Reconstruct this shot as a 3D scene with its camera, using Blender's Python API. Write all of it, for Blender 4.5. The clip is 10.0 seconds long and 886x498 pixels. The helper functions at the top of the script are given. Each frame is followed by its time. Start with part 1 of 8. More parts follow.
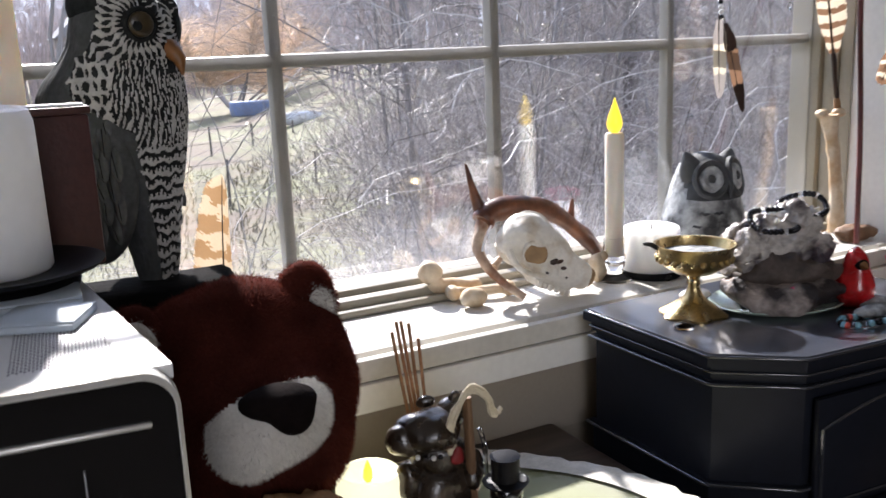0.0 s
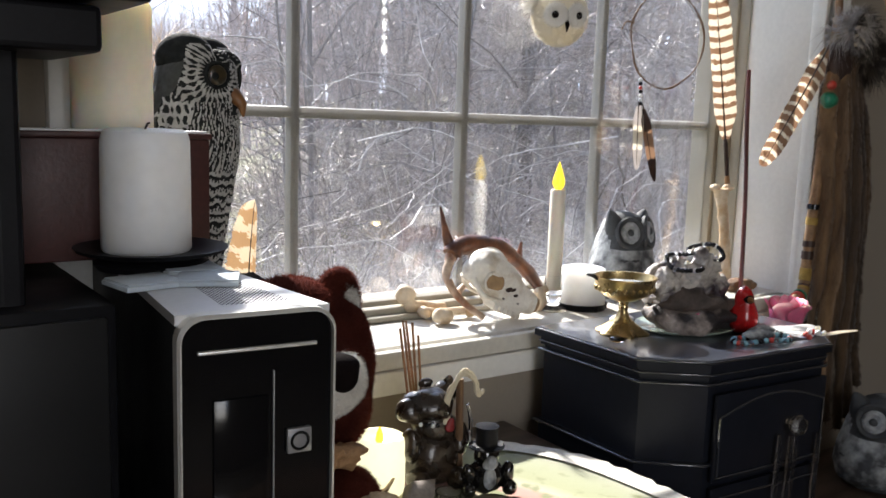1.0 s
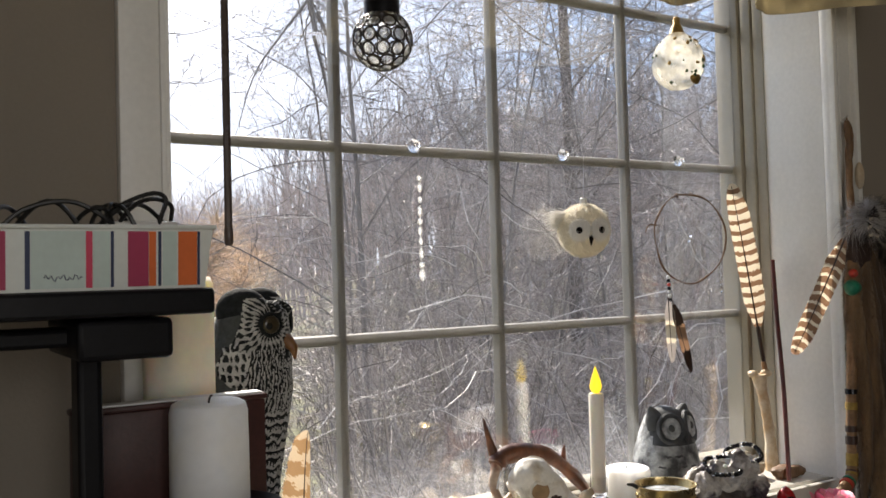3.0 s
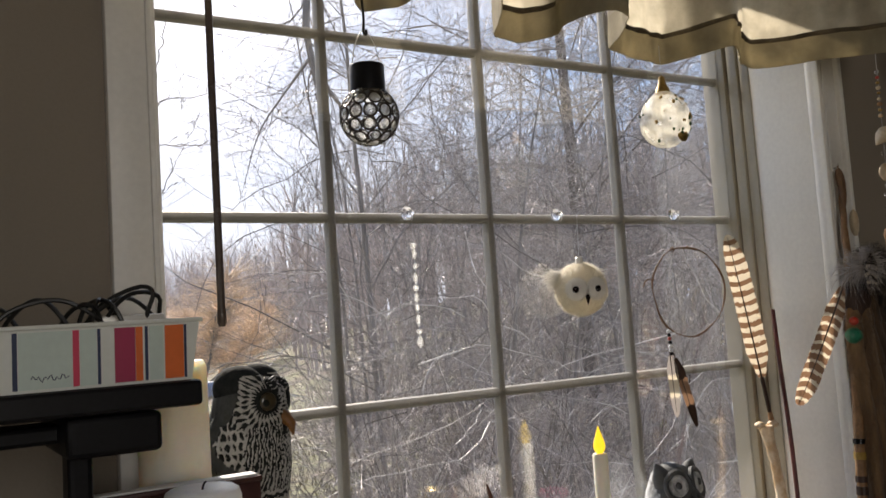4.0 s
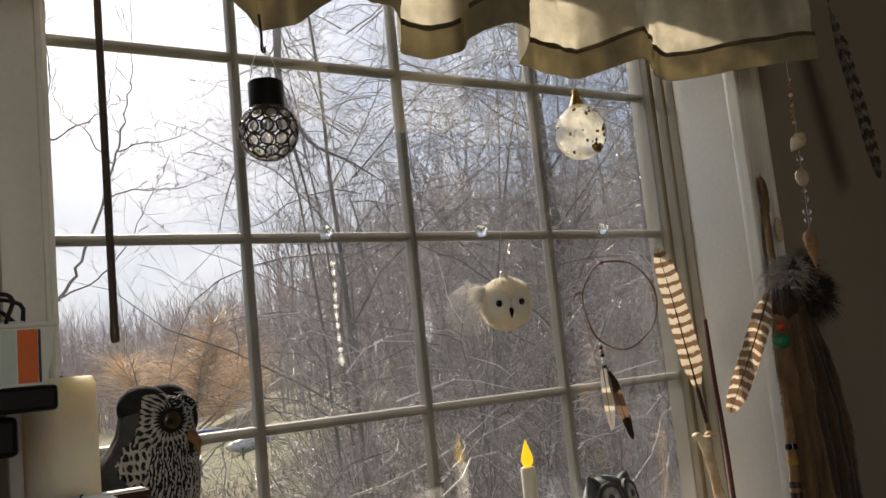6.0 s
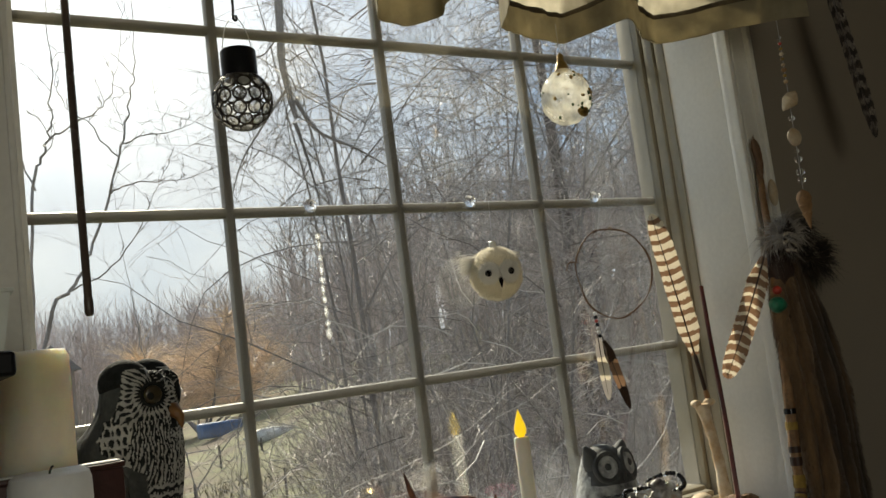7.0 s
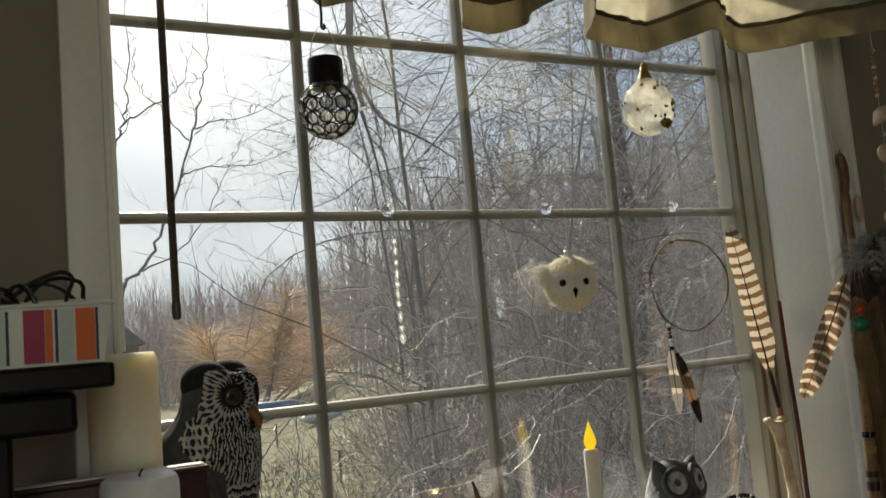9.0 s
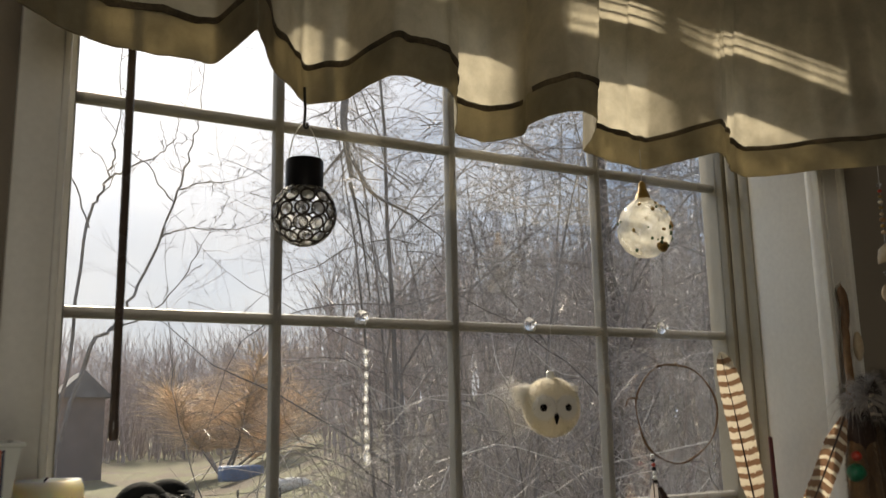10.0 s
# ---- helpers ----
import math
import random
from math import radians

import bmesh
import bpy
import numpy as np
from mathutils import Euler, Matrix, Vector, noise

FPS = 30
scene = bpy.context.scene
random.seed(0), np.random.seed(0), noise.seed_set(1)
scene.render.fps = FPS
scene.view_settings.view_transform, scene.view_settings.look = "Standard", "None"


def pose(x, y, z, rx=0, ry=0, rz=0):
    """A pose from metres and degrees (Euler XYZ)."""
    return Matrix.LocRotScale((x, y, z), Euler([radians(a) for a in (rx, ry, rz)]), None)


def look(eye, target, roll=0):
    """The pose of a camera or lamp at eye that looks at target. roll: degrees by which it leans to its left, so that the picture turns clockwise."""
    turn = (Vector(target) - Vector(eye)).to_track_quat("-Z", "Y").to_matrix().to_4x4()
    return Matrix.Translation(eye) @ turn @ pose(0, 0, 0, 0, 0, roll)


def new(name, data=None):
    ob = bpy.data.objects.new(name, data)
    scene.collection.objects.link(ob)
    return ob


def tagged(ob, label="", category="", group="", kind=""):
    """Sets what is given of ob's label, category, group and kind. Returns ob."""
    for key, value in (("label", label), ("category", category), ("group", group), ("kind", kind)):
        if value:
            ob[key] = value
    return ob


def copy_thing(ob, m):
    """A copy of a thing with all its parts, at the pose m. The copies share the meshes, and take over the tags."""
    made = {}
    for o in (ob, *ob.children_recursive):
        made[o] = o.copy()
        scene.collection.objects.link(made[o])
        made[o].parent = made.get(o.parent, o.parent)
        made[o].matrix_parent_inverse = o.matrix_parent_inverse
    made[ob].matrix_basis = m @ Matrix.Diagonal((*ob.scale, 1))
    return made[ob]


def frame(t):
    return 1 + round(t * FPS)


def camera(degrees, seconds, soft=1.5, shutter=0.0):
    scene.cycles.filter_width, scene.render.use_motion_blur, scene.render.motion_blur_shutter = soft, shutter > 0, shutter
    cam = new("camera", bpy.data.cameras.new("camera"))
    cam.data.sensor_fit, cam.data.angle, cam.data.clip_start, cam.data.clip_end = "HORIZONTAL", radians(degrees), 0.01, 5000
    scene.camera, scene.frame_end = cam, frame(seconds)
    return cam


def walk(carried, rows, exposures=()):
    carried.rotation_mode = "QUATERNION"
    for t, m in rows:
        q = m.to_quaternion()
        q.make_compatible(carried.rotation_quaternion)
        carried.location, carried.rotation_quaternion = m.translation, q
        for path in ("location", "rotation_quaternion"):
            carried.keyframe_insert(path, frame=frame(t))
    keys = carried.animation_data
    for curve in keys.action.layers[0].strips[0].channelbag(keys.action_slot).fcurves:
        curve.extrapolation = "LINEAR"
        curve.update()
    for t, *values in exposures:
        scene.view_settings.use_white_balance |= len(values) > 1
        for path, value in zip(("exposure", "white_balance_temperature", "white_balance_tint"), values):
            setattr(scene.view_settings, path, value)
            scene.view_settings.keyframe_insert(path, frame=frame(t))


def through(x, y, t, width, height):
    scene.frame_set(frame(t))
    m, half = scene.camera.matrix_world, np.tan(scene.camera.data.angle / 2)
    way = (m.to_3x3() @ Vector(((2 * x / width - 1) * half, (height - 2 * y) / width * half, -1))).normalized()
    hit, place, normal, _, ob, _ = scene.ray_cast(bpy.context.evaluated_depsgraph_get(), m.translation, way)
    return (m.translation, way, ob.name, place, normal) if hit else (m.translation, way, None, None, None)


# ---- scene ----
cam = camera(53.1, 10.0, 1.5, 0.25)
PATH = [
    (0, (0.025, 0.148, 1.124), (0.945, 1.869, 0.689), -2.4),
    (0.2, (-0.003, 0.118, 1.107), (0.977, 1.821, 0.733), -0.9),
    (0.3, (-0.020, 0.099, 1.102), (0.973, 1.802, 0.767), -1.2),
    (0.5, (-0.064, 0.072, 1.112), (0.969, 1.758, 0.812), -1.9),
    (0.6, (-0.075, 0.047, 1.096), (0.946, 1.745, 0.822), -1.5),
    (0.7, (-0.099, 0.040, 1.102), (0.949, 1.712, 0.774), -0.6),
    (0.8, (-0.121, 0.038, 1.103), (0.963, 1.685, 0.770), 0.6),
    (0.9, (-0.132, 0.026, 1.098), (0.964, 1.673, 0.803), 1.0),
    (1, (-0.171, 0.027, 1.119), (0.979, 1.637, 0.828), 1.9),
    (1.2, (-0.181, 0.010, 1.112), (0.967, 1.635, 0.913), 2.5),
    (1.5, (-0.204, 0.005, 1.145), (0.932, 1.643, 0.98), 1.2),
    (2, (-0.199, -0.017, 1.182), (0.909, 1.648, 1.128), -0.1),
    (2.5, (-0.186, -0.034, 1.193), (0.889, 1.653, 1.191), -1.5),
    (3, (-0.194, -0.041, 1.203), (0.867, 1.654, 1.262), -1.6),
    (3.2, (-0.203, -0.04, 1.229), (0.86, 1.653, 1.281), -2.2),
    (4.3, (-0.174, -0.072, 1.223), (0.868, 1.621, 1.439), -4.2),
    (4.5, (-0.172, -0.081, 1.219), (0.877, 1.607, 1.449), -4.5),
    (5, (-0.143, -0.098, 1.213), (0.934, 1.571, 1.451), -5.0),
    (5.5, (-0.12, -0.109, 1.206), (0.961, 1.555, 1.452), -5.2),
    (5.7, (-0.114, -0.104, 1.199), (0.965, 1.561, 1.451), -5.5),
    (6.8, (-0.071, -0.118, 1.162), (0.973, 1.571, 1.403), -6.7),
    (7, (-0.065, -0.109, 1.161), (0.98, 1.581, 1.387), -7.3),
    (7.5, (-0.055, -0.113, 1.149), (0.977, 1.587, 1.363), -7.7),
    (8, (-0.05, -0.103, 1.134), (0.941, 1.624, 1.319), -7.6),
    (8.5, (-0.042, -0.094, 1.133), (0.897, 1.66, 1.329), -6.9),
    (9, (-0.084, -0.102, 1.19), (0.845, 1.657, 1.404), -5.0),
    (9.5, (-0.118, -0.113, 1.228), (0.858, 1.612, 1.497), -3.5),
    (10, (-0.045, -0.042, 1.253), (0.916, 1.672, 1.626), -1.1),
]
EXPOSURES = [(0.0, 2.32, 6250, 15), (1.0, 2.40, 6450, 11), (1.5, 2.52, 6600, 12), (2.0, 2.22, 6800, 13), (3.0, 1.97, 7000, 11), (4.5, 1.6, 7350, 13), (5.5, 1.43, 7650, 13), (7.0, 1.25, 7750, 1), (8.5, 1.18, 7700, -1), (10.0, 1.22, 7900, 8)]
walk(cam, [(t, look(eye, target, roll)) for t, eye, target, roll in PATH], EXPOSURES)

# ---- light ----
SUN_WAY = Vector((0.08, 1.0, 0.80)).normalized()
world = bpy.data.worlds.new("hazy_sky")
scene.world = world
world.use_nodes = True
wn = world.node_tree.nodes
sky = wn.new("ShaderNodeTexSky")
sky.sky_type = "NISHITA"
sky.sun_disc = False
sky.sun_elevation = math.asin(SUN_WAY.z)
sky.sun_rotation = math.atan2(SUN_WAY.x, SUN_WAY.y)
sky.dust_density = 2.0
sky.air_density = 1.0
wn["Background"].inputs["Strength"].default_value = 0.12
haze = wn.new("ShaderNodeHueSaturation")
haze.inputs["Saturation"].default_value = 0.75
world.node_tree.links.new(sky.outputs[0], haze.inputs["Color"])
# soft white clouds
sky_co, sky_map, puffs, cover, clouds = wn.new("ShaderNodeTexCoord"), wn.new("ShaderNodeMapping"), wn.new("ShaderNodeTexNoise"), wn.new("ShaderNodeMapRange"), wn.new("ShaderNodeMix")
sky_map.inputs["Scale"].default_value = (1.0, 1.0, 2.2)
sky_map.inputs["Location"].default_value = (0.3, 0.0, 0.55)
puffs.inputs["Scale"].default_value, puffs.inputs["Detail"].default_value, puffs.inputs["Roughness"].default_value = 2.6, 5.0, 0.5
cover.inputs["From Min"].default_value, cover.inputs["From Max"].default_value = 0.40, 0.62
clouds.data_type = "RGBA"
clouds.inputs["A"].default_value, clouds.inputs["B"].default_value = (0.85, 1.5, 2.75, 1), (2.2, 2.6, 3.5, 1)
world.node_tree.links.new(sky_co.outputs["Generated"], sky_map.inputs["Vector"])
world.node_tree.links.new(sky_map.outputs[0], puffs.inputs["Vector"])
world.node_tree.links.new(puffs.outputs["Fac"], cover.inputs["Value"])
world.node_tree.links.new(cover.outputs[0], clouds.inputs["Factor"])
veil = wn.new("ShaderNodeMix")
veil.data_type = "RGBA"
veil.inputs["Factor"].default_value = 0.86
world.node_tree.links.new(haze.outputs[0], veil.inputs["A"])
world.node_tree.links.new(clouds.outputs["Result"], veil.inputs["B"])
# the haze is brighter round the sun
toward, near_sun, flare, bright = wn.new("ShaderNodeVectorMath"), wn.new("ShaderNodeMapRange"), wn.new("ShaderNodeMath"), wn.new("ShaderNodeVectorMath")
toward.operation, flare.operation, bright.operation = "DOT_PRODUCT", "POWER", "SCALE"
toward.inputs[1].default_value = SUN_WAY
near_sun.inputs["From Min"].default_value, near_sun.inputs["From Max"].default_value = 0.88, 1.0
near_sun.inputs["To Min"].default_value, near_sun.inputs["To Max"].default_value = 1.0, 1.5
flare.inputs[1].default_value = 1.6
world.node_tree.links.new(sky_co.outputs["Generated"], toward.inputs[0])
world.node_tree.links.new(toward.outputs["Value"], near_sun.inputs["Value"])
world.node_tree.links.new(near_sun.outputs[0], flare.inputs[0])
world.node_tree.links.new(veil.outputs["Result"], bright.inputs[0])
world.node_tree.links.new(flare.outputs[0], bright.inputs["Scale"])
world.node_tree.links.new(bright.outputs[0], wn["Background"].inputs["Color"])
sun_data = bpy.data.lights.new("sun", "SUN")
sun_data.energy, sun_data.angle, sun_data.color = 3.4, radians(1.8), (1.0, 0.95, 0.88)
sun = new("sun", sun_data)
sun.matrix_world = look(SUN_WAY * 40, (0, 0, 0))
# fill light added behind and to the side, in an assumed, unseen window
fill_light = bpy.data.lights.new("back_fill_light", "AREA")
fill_light.shape, fill_light.size, fill_light.size_y = "RECTANGLE", 1.1, 1.3
fill_light.energy, fill_light.color = 5.4, (1.0, 0.965, 0.91)
wl = new("back_fill_light", fill_light)
wl.matrix_world = look((-0.6, -2.66, 1.5), (1.2, 0, 1.3))


# ---- geometry helpers ----
class G:
    """Collects vertices and faces, with a material slot per face."""

    def __init__(self):
        self.v, self.f, self.m = [], [], []

    def add(self, verts, faces, slot=0, at=None):
        n = len(self.v)
        if at is not None:
            verts = [at @ Vector(p) for p in verts]
        self.v += [tuple(p) for p in verts]
        self.f += [tuple(i + n for i in f) for f in faces]
        self.m += [slot] * len(faces)
        return self

    def box(self, c, s, bevel=0.0, slot=0, at=None, seg=2):
        bm = bmesh.new()
        bmesh.ops.create_cube(bm, size=1.0)
        for w in bm.verts:
            w.co = Vector((c[0] + w.co.x * s[0], c[1] + w.co.y * s[1], c[2] + w.co.z * s[2]))
        if bevel > 0:
            bmesh.ops.bevel(bm, geom=list(bm.edges), offset=min(bevel, min(s) * 0.45), segments=seg, profile=0.5, affect="EDGES")
        bm.verts.index_update()
        self.add([w.co.copy() for w in bm.verts], [[w.index for w in f.verts] for f in bm.faces], slot, at)
        bm.free()
        return self

    def prism(self, outline, z0, z1, slot=0, at=None):
        n = len(outline)
        vs = [(x, y, z0) for x, y in outline] + [(x, y, z1) for x, y in outline]
        fs = [tuple(range(n - 1, -1, -1)), tuple(range(n, 2 * n))] + [(i, (i + 1) % n, n + (i + 1) % n, n + i) for i in range(n)]
        return self.add(vs, fs, slot, at)

    def lathe(self, prof, seg=32, slot=0, at=None, sx=1.0, sy=1.0):
        vs, fs = [], []
        for r, z in prof:
            for k in range(seg):
                a = 2 * math.pi * k / seg
                vs.append((r * math.cos(a) * sx, r * math.sin(a) * sy, z))
        for i in range(len(prof) - 1):
            for k in range(seg):
                b = (k + 1) % seg
                fs.append((i * seg + k, i * seg + b, (i + 1) * seg + b, (i + 1) * seg + k))
        if prof[0][0] > 1e-6:
            fs.append(tuple(range(seg - 1, -1, -1)))
        if prof[-1][0] > 1e-6:
            fs.append(tuple((len(prof) - 1) * seg + k for k in range(seg)))
        return self.add(vs, fs, slot, at)

    def ball(self, c, r, seg=24, rings=14, slot=0, at=None):
        r = (r, r, r) if not isinstance(r, (tuple, list)) else r
        prof = [(math.sin(math.pi * i / rings), -math.cos(math.pi * i / rings)) for i in range(rings + 1)]
        prof[0], prof[-1] = (1e-4, -1.0), (1e-4, 1.0)
        m = Matrix.Translation(c) @ Matrix.Diagonal((*r, 1))
        return self.lathe(prof, seg, slot, m if at is None else at @ m)

    def tube(self, pts, radii, sides=8, slot=0, at=None, cap=True, flat=1.0):
        pts = [Vector(p) for p in pts]
        if not isinstance(radii, (list, tuple)):
            radii = [radii] * len(pts)
        vs, fs = [], []
        up = None
        for i, p in enumerate(pts):
            d = (pts[min(i + 1, len(pts) - 1)] - pts[max(i - 1, 0)]).normalized()
            if up is None:
                up = d.orthogonal().normalized()
            up = (up - d * up.dot(d))
            up = up.normalized() if up.length > 1e-6 else d.orthogonal().normalized()
            side = d.cross(up)
            for k in range(sides):
                a = 2 * math.pi * k / sides
                vs.append(p + (up * math.cos(a) * flat + side * math.sin(a)) * radii[i])
        for i in range(len(pts) - 1):
            for k in range(sides):
                b = (k + 1) % sides
                fs.append((i * sides + k, i * sides + b, (i + 1) * sides + b, (i + 1) * sides + k))
        if cap:
            fs.append(tuple(range(sides - 1, -1, -1)))
            fs.append(tuple((len(pts) - 1) * sides + k for k in range(sides)))
        return self.add(vs, fs, slot, at)

    def ring(self, c, r, w, seg=40, sides=8, slot=0, at=None):
        c = Vector(c)
        pts = [c + Vector((r * math.cos(2 * math.pi * k / seg), 0, r * math.sin(2 * math.pi * k / seg))) for k in range(seg + 1)]
        return self.tube(pts, w, sides, slot, at, cap=False)

    def rumple(self, amp, scale, seed=0.0, start=0):
        """Pushes the vertices about with smooth noise."""
        for i in range(start, len(self.v)):
            p = Vector(self.v[i])
            q = p * scale + Vector((seed, seed * 1.7, -seed))
            self.v[i] = tuple(p + noise.noise_vector(q) * amp)
        return self

    def mesh(self, name, mats, smooth=40):
        me = bpy.data.meshes.new(name)
        me.from_pydata(self.v, [], self.f)
        for m in (mats if isinstance(mats, (list, tuple)) else [mats]):
            me.materials.append(m)
        me.polygons.foreach_set("material_index", self.m)
        if smooth:
            me.polygons.foreach_set("use_smooth", [True] * len(me.polygons))
            me.set_sharp_from_angle(angle=radians(smooth))
        me.update()
        return me


def part(name, g, mats, parent, label="", smooth=40, at=None):
    ob = new(name, g.mesh(name, mats, smooth))
    ob.parent = parent
    if at is not None:
        ob.matrix_basis = at
    return tagged(ob, label)


def thing(name, m, label, category, group="", kind=""):
    ob = new(name)
    ob.empty_display_size = 0.02
    ob.matrix_basis = m
    return tagged(ob, label, category, group, kind)


def solo(name, g, mats, label, category, m=None, group="", kind="", smooth=40):
    ob = new(name, g.mesh(name, mats, smooth))
    if m is not None:
        ob.matrix_basis = m
    return tagged(ob, label, category, group, kind)


def rot(rx=0, ry=0, rz=0):
    return pose(0, 0, 0, rx, ry, rz)


def spline(pts, n):
    """Smooth points along a Catmull-Rom line."""
    p = [Vector(q) for q in pts]
    p = [p[0] * 2 - p[1]] + p + [p[-1] * 2 - p[-2]]
    out = []
    spans = len(p) - 3
    for i in range(n):
        u = i / (n - 1) * spans
        k = min(int(u), spans - 1)
        t = u - k
        a, b, c, d = p[k:k + 4]
        out.append(0.5 * ((2 * b) + (c - a) * t + (2 * a - 5 * b + 4 * c - d) * t * t + (3 * b - a - 3 * c + d) * t ** 3))
    return out


# ---- materials ----
def material(name, color, rough=0.6, metal=0.0, vary=0.15, scale=20.0, fine=200.0, bump=0.1, tint=None, coat=0.0, sheen=0.0,
             stretch=(1, 1, 1), spec=0.5, subsurface=0.0, random_tint=0.0, edge=(0.3, 0.7), sheen_tint=None):
    """A painted, stained or plain surface with variation at two scales and fine relief."""
    m = bpy.data.materials.new(name)
    m.use_nodes = True
    nt = m.node_tree
    nd, ln = nt.nodes, nt.links
    b = nd["Principled BSDF"]
    tc = nd.new("ShaderNodeTexCoord")
    mp = nd.new("ShaderNodeMapping")
    mp.inputs["Scale"].default_value = stretch
    ln.new(tc.outputs["Object"], mp.inputs["Vector"])
    big, small = nd.new("ShaderNodeTexNoise"), nd.new("ShaderNodeTexNoise")
    big.inputs["Scale"].default_value, small.inputs["Scale"].default_value = scale, fine
    big.inputs["Detail"].default_value, small.inputs["Detail"].default_value = 6, 4
    for t in (big, small):
        ln.new(mp.outputs[0], t.inputs["Vector"])
    ramp = nd.new("ShaderNodeMapRange")
    ramp.inputs["From Min"].default_value, ramp.inputs["From Max"].default_value = edge
    ln.new(big.outputs["Fac"], ramp.inputs["Value"])
    mix = nd.new("ShaderNodeMix")
    mix.data_type = "RGBA"
    c2 = tint if tint else tuple(c * (1 - vary * 2) for c in color)
    mix.inputs["A"].default_value, mix.inputs["B"].default_value = (*color, 1), (*c2, 1)
    ln.new(ramp.outputs[0], mix.inputs["Factor"])
    hsv = nd.new("ShaderNodeHueSaturation")
    ln.new(mix.outputs["Result"], hsv.inputs["Color"])
    val = nd.new("ShaderNodeMapRange")
    val.inputs["From Min"].default_value, val.inputs["From Max"].default_value = 0.25, 0.75
    val.inputs["To Min"].default_value, val.inputs["To Max"].default_value = 1 - vary, 1 + vary * 0.6
    ln.new(small.outputs["Fac"], val.inputs["Value"])
    ln.new(val.outputs[0], hsv.inputs["Value"])
    ln.new(hsv.outputs[0], b.inputs["Base Color"])
    rr = nd.new("ShaderNodeMapRange")
    rr.inputs["To Min"].default_value, rr.inputs["To Max"].default_value = max(0.02, rough - 0.1), min(1.0, rough + 0.12)
    ln.new(big.outputs["Fac"], rr.inputs["Value"])
    ln.new(rr.outputs[0], b.inputs["Roughness"])
    b.inputs["Metallic"].default_value = metal
    b.inputs["Specular IOR Level"].default_value = spec
    b.inputs["Coat Weight"].default_value = coat
    b.inputs["Coat Roughness"].default_value = 0.08
    b.inputs["Sheen Weight"].default_value = sheen
    if sheen_tint:
        b.inputs["Sheen Tint"].default_value = (*sheen_tint, 1)
        b.inputs["Sheen Roughness"].default_value = 0.4
    if subsurface:
        b.inputs["Subsurface Weight"].default_value = subsurface
        b.inputs["Subsurface Scale"].default_value = 1.0
        b.inputs["Subsurface Radius"].default_value = (0.020, 0.015, 0.009)
    if bump:
        bp = nd.new("ShaderNodeBump")
        bp.inputs["Strength"].default_value = bump
        bp.inputs["Distance"].default_value = 0.002
        ln.new(small.outputs["Fac"], bp.inputs["Height"])
        ln.new(bp.outputs[0], b.inputs["Normal"])
    if random_tint:
        oi = nd.new("ShaderNodeNewGeometry")
        rm = nd.new("ShaderNodeMapRange")
        rm.inputs["To Min"].default_value, rm.inputs["To Max"].default_value = 1 - random_tint, 1 + random_tint
        ln.new(oi.outputs["Random Per Island"], rm.inputs["Value"])
        mul = nd.new("ShaderNodeMath")
        mul.operation = "MULTIPLY"
        ln.new(rm.outputs[0], mul.inputs[0])
        ln.new(val.outputs[0], mul.inputs[1])
        ln.new(mul.outputs[0], hsv.inputs["Value"])
    return m


def glass(name, color=(1, 1, 1), rough=0.0, ior=1.45):
    m = bpy.data.materials.new(name)
    m.use_nodes = True
    b = m.node_tree.nodes["Principled BSDF"]
    b.inputs["Base Color"].default_value = (*color, 1)
    b.inputs["Transmission Weight"].default_value = 1.0
    b.inputs["Roughness"].default_value = rough
    b.inputs["IOR"].default_value = ior
    return m


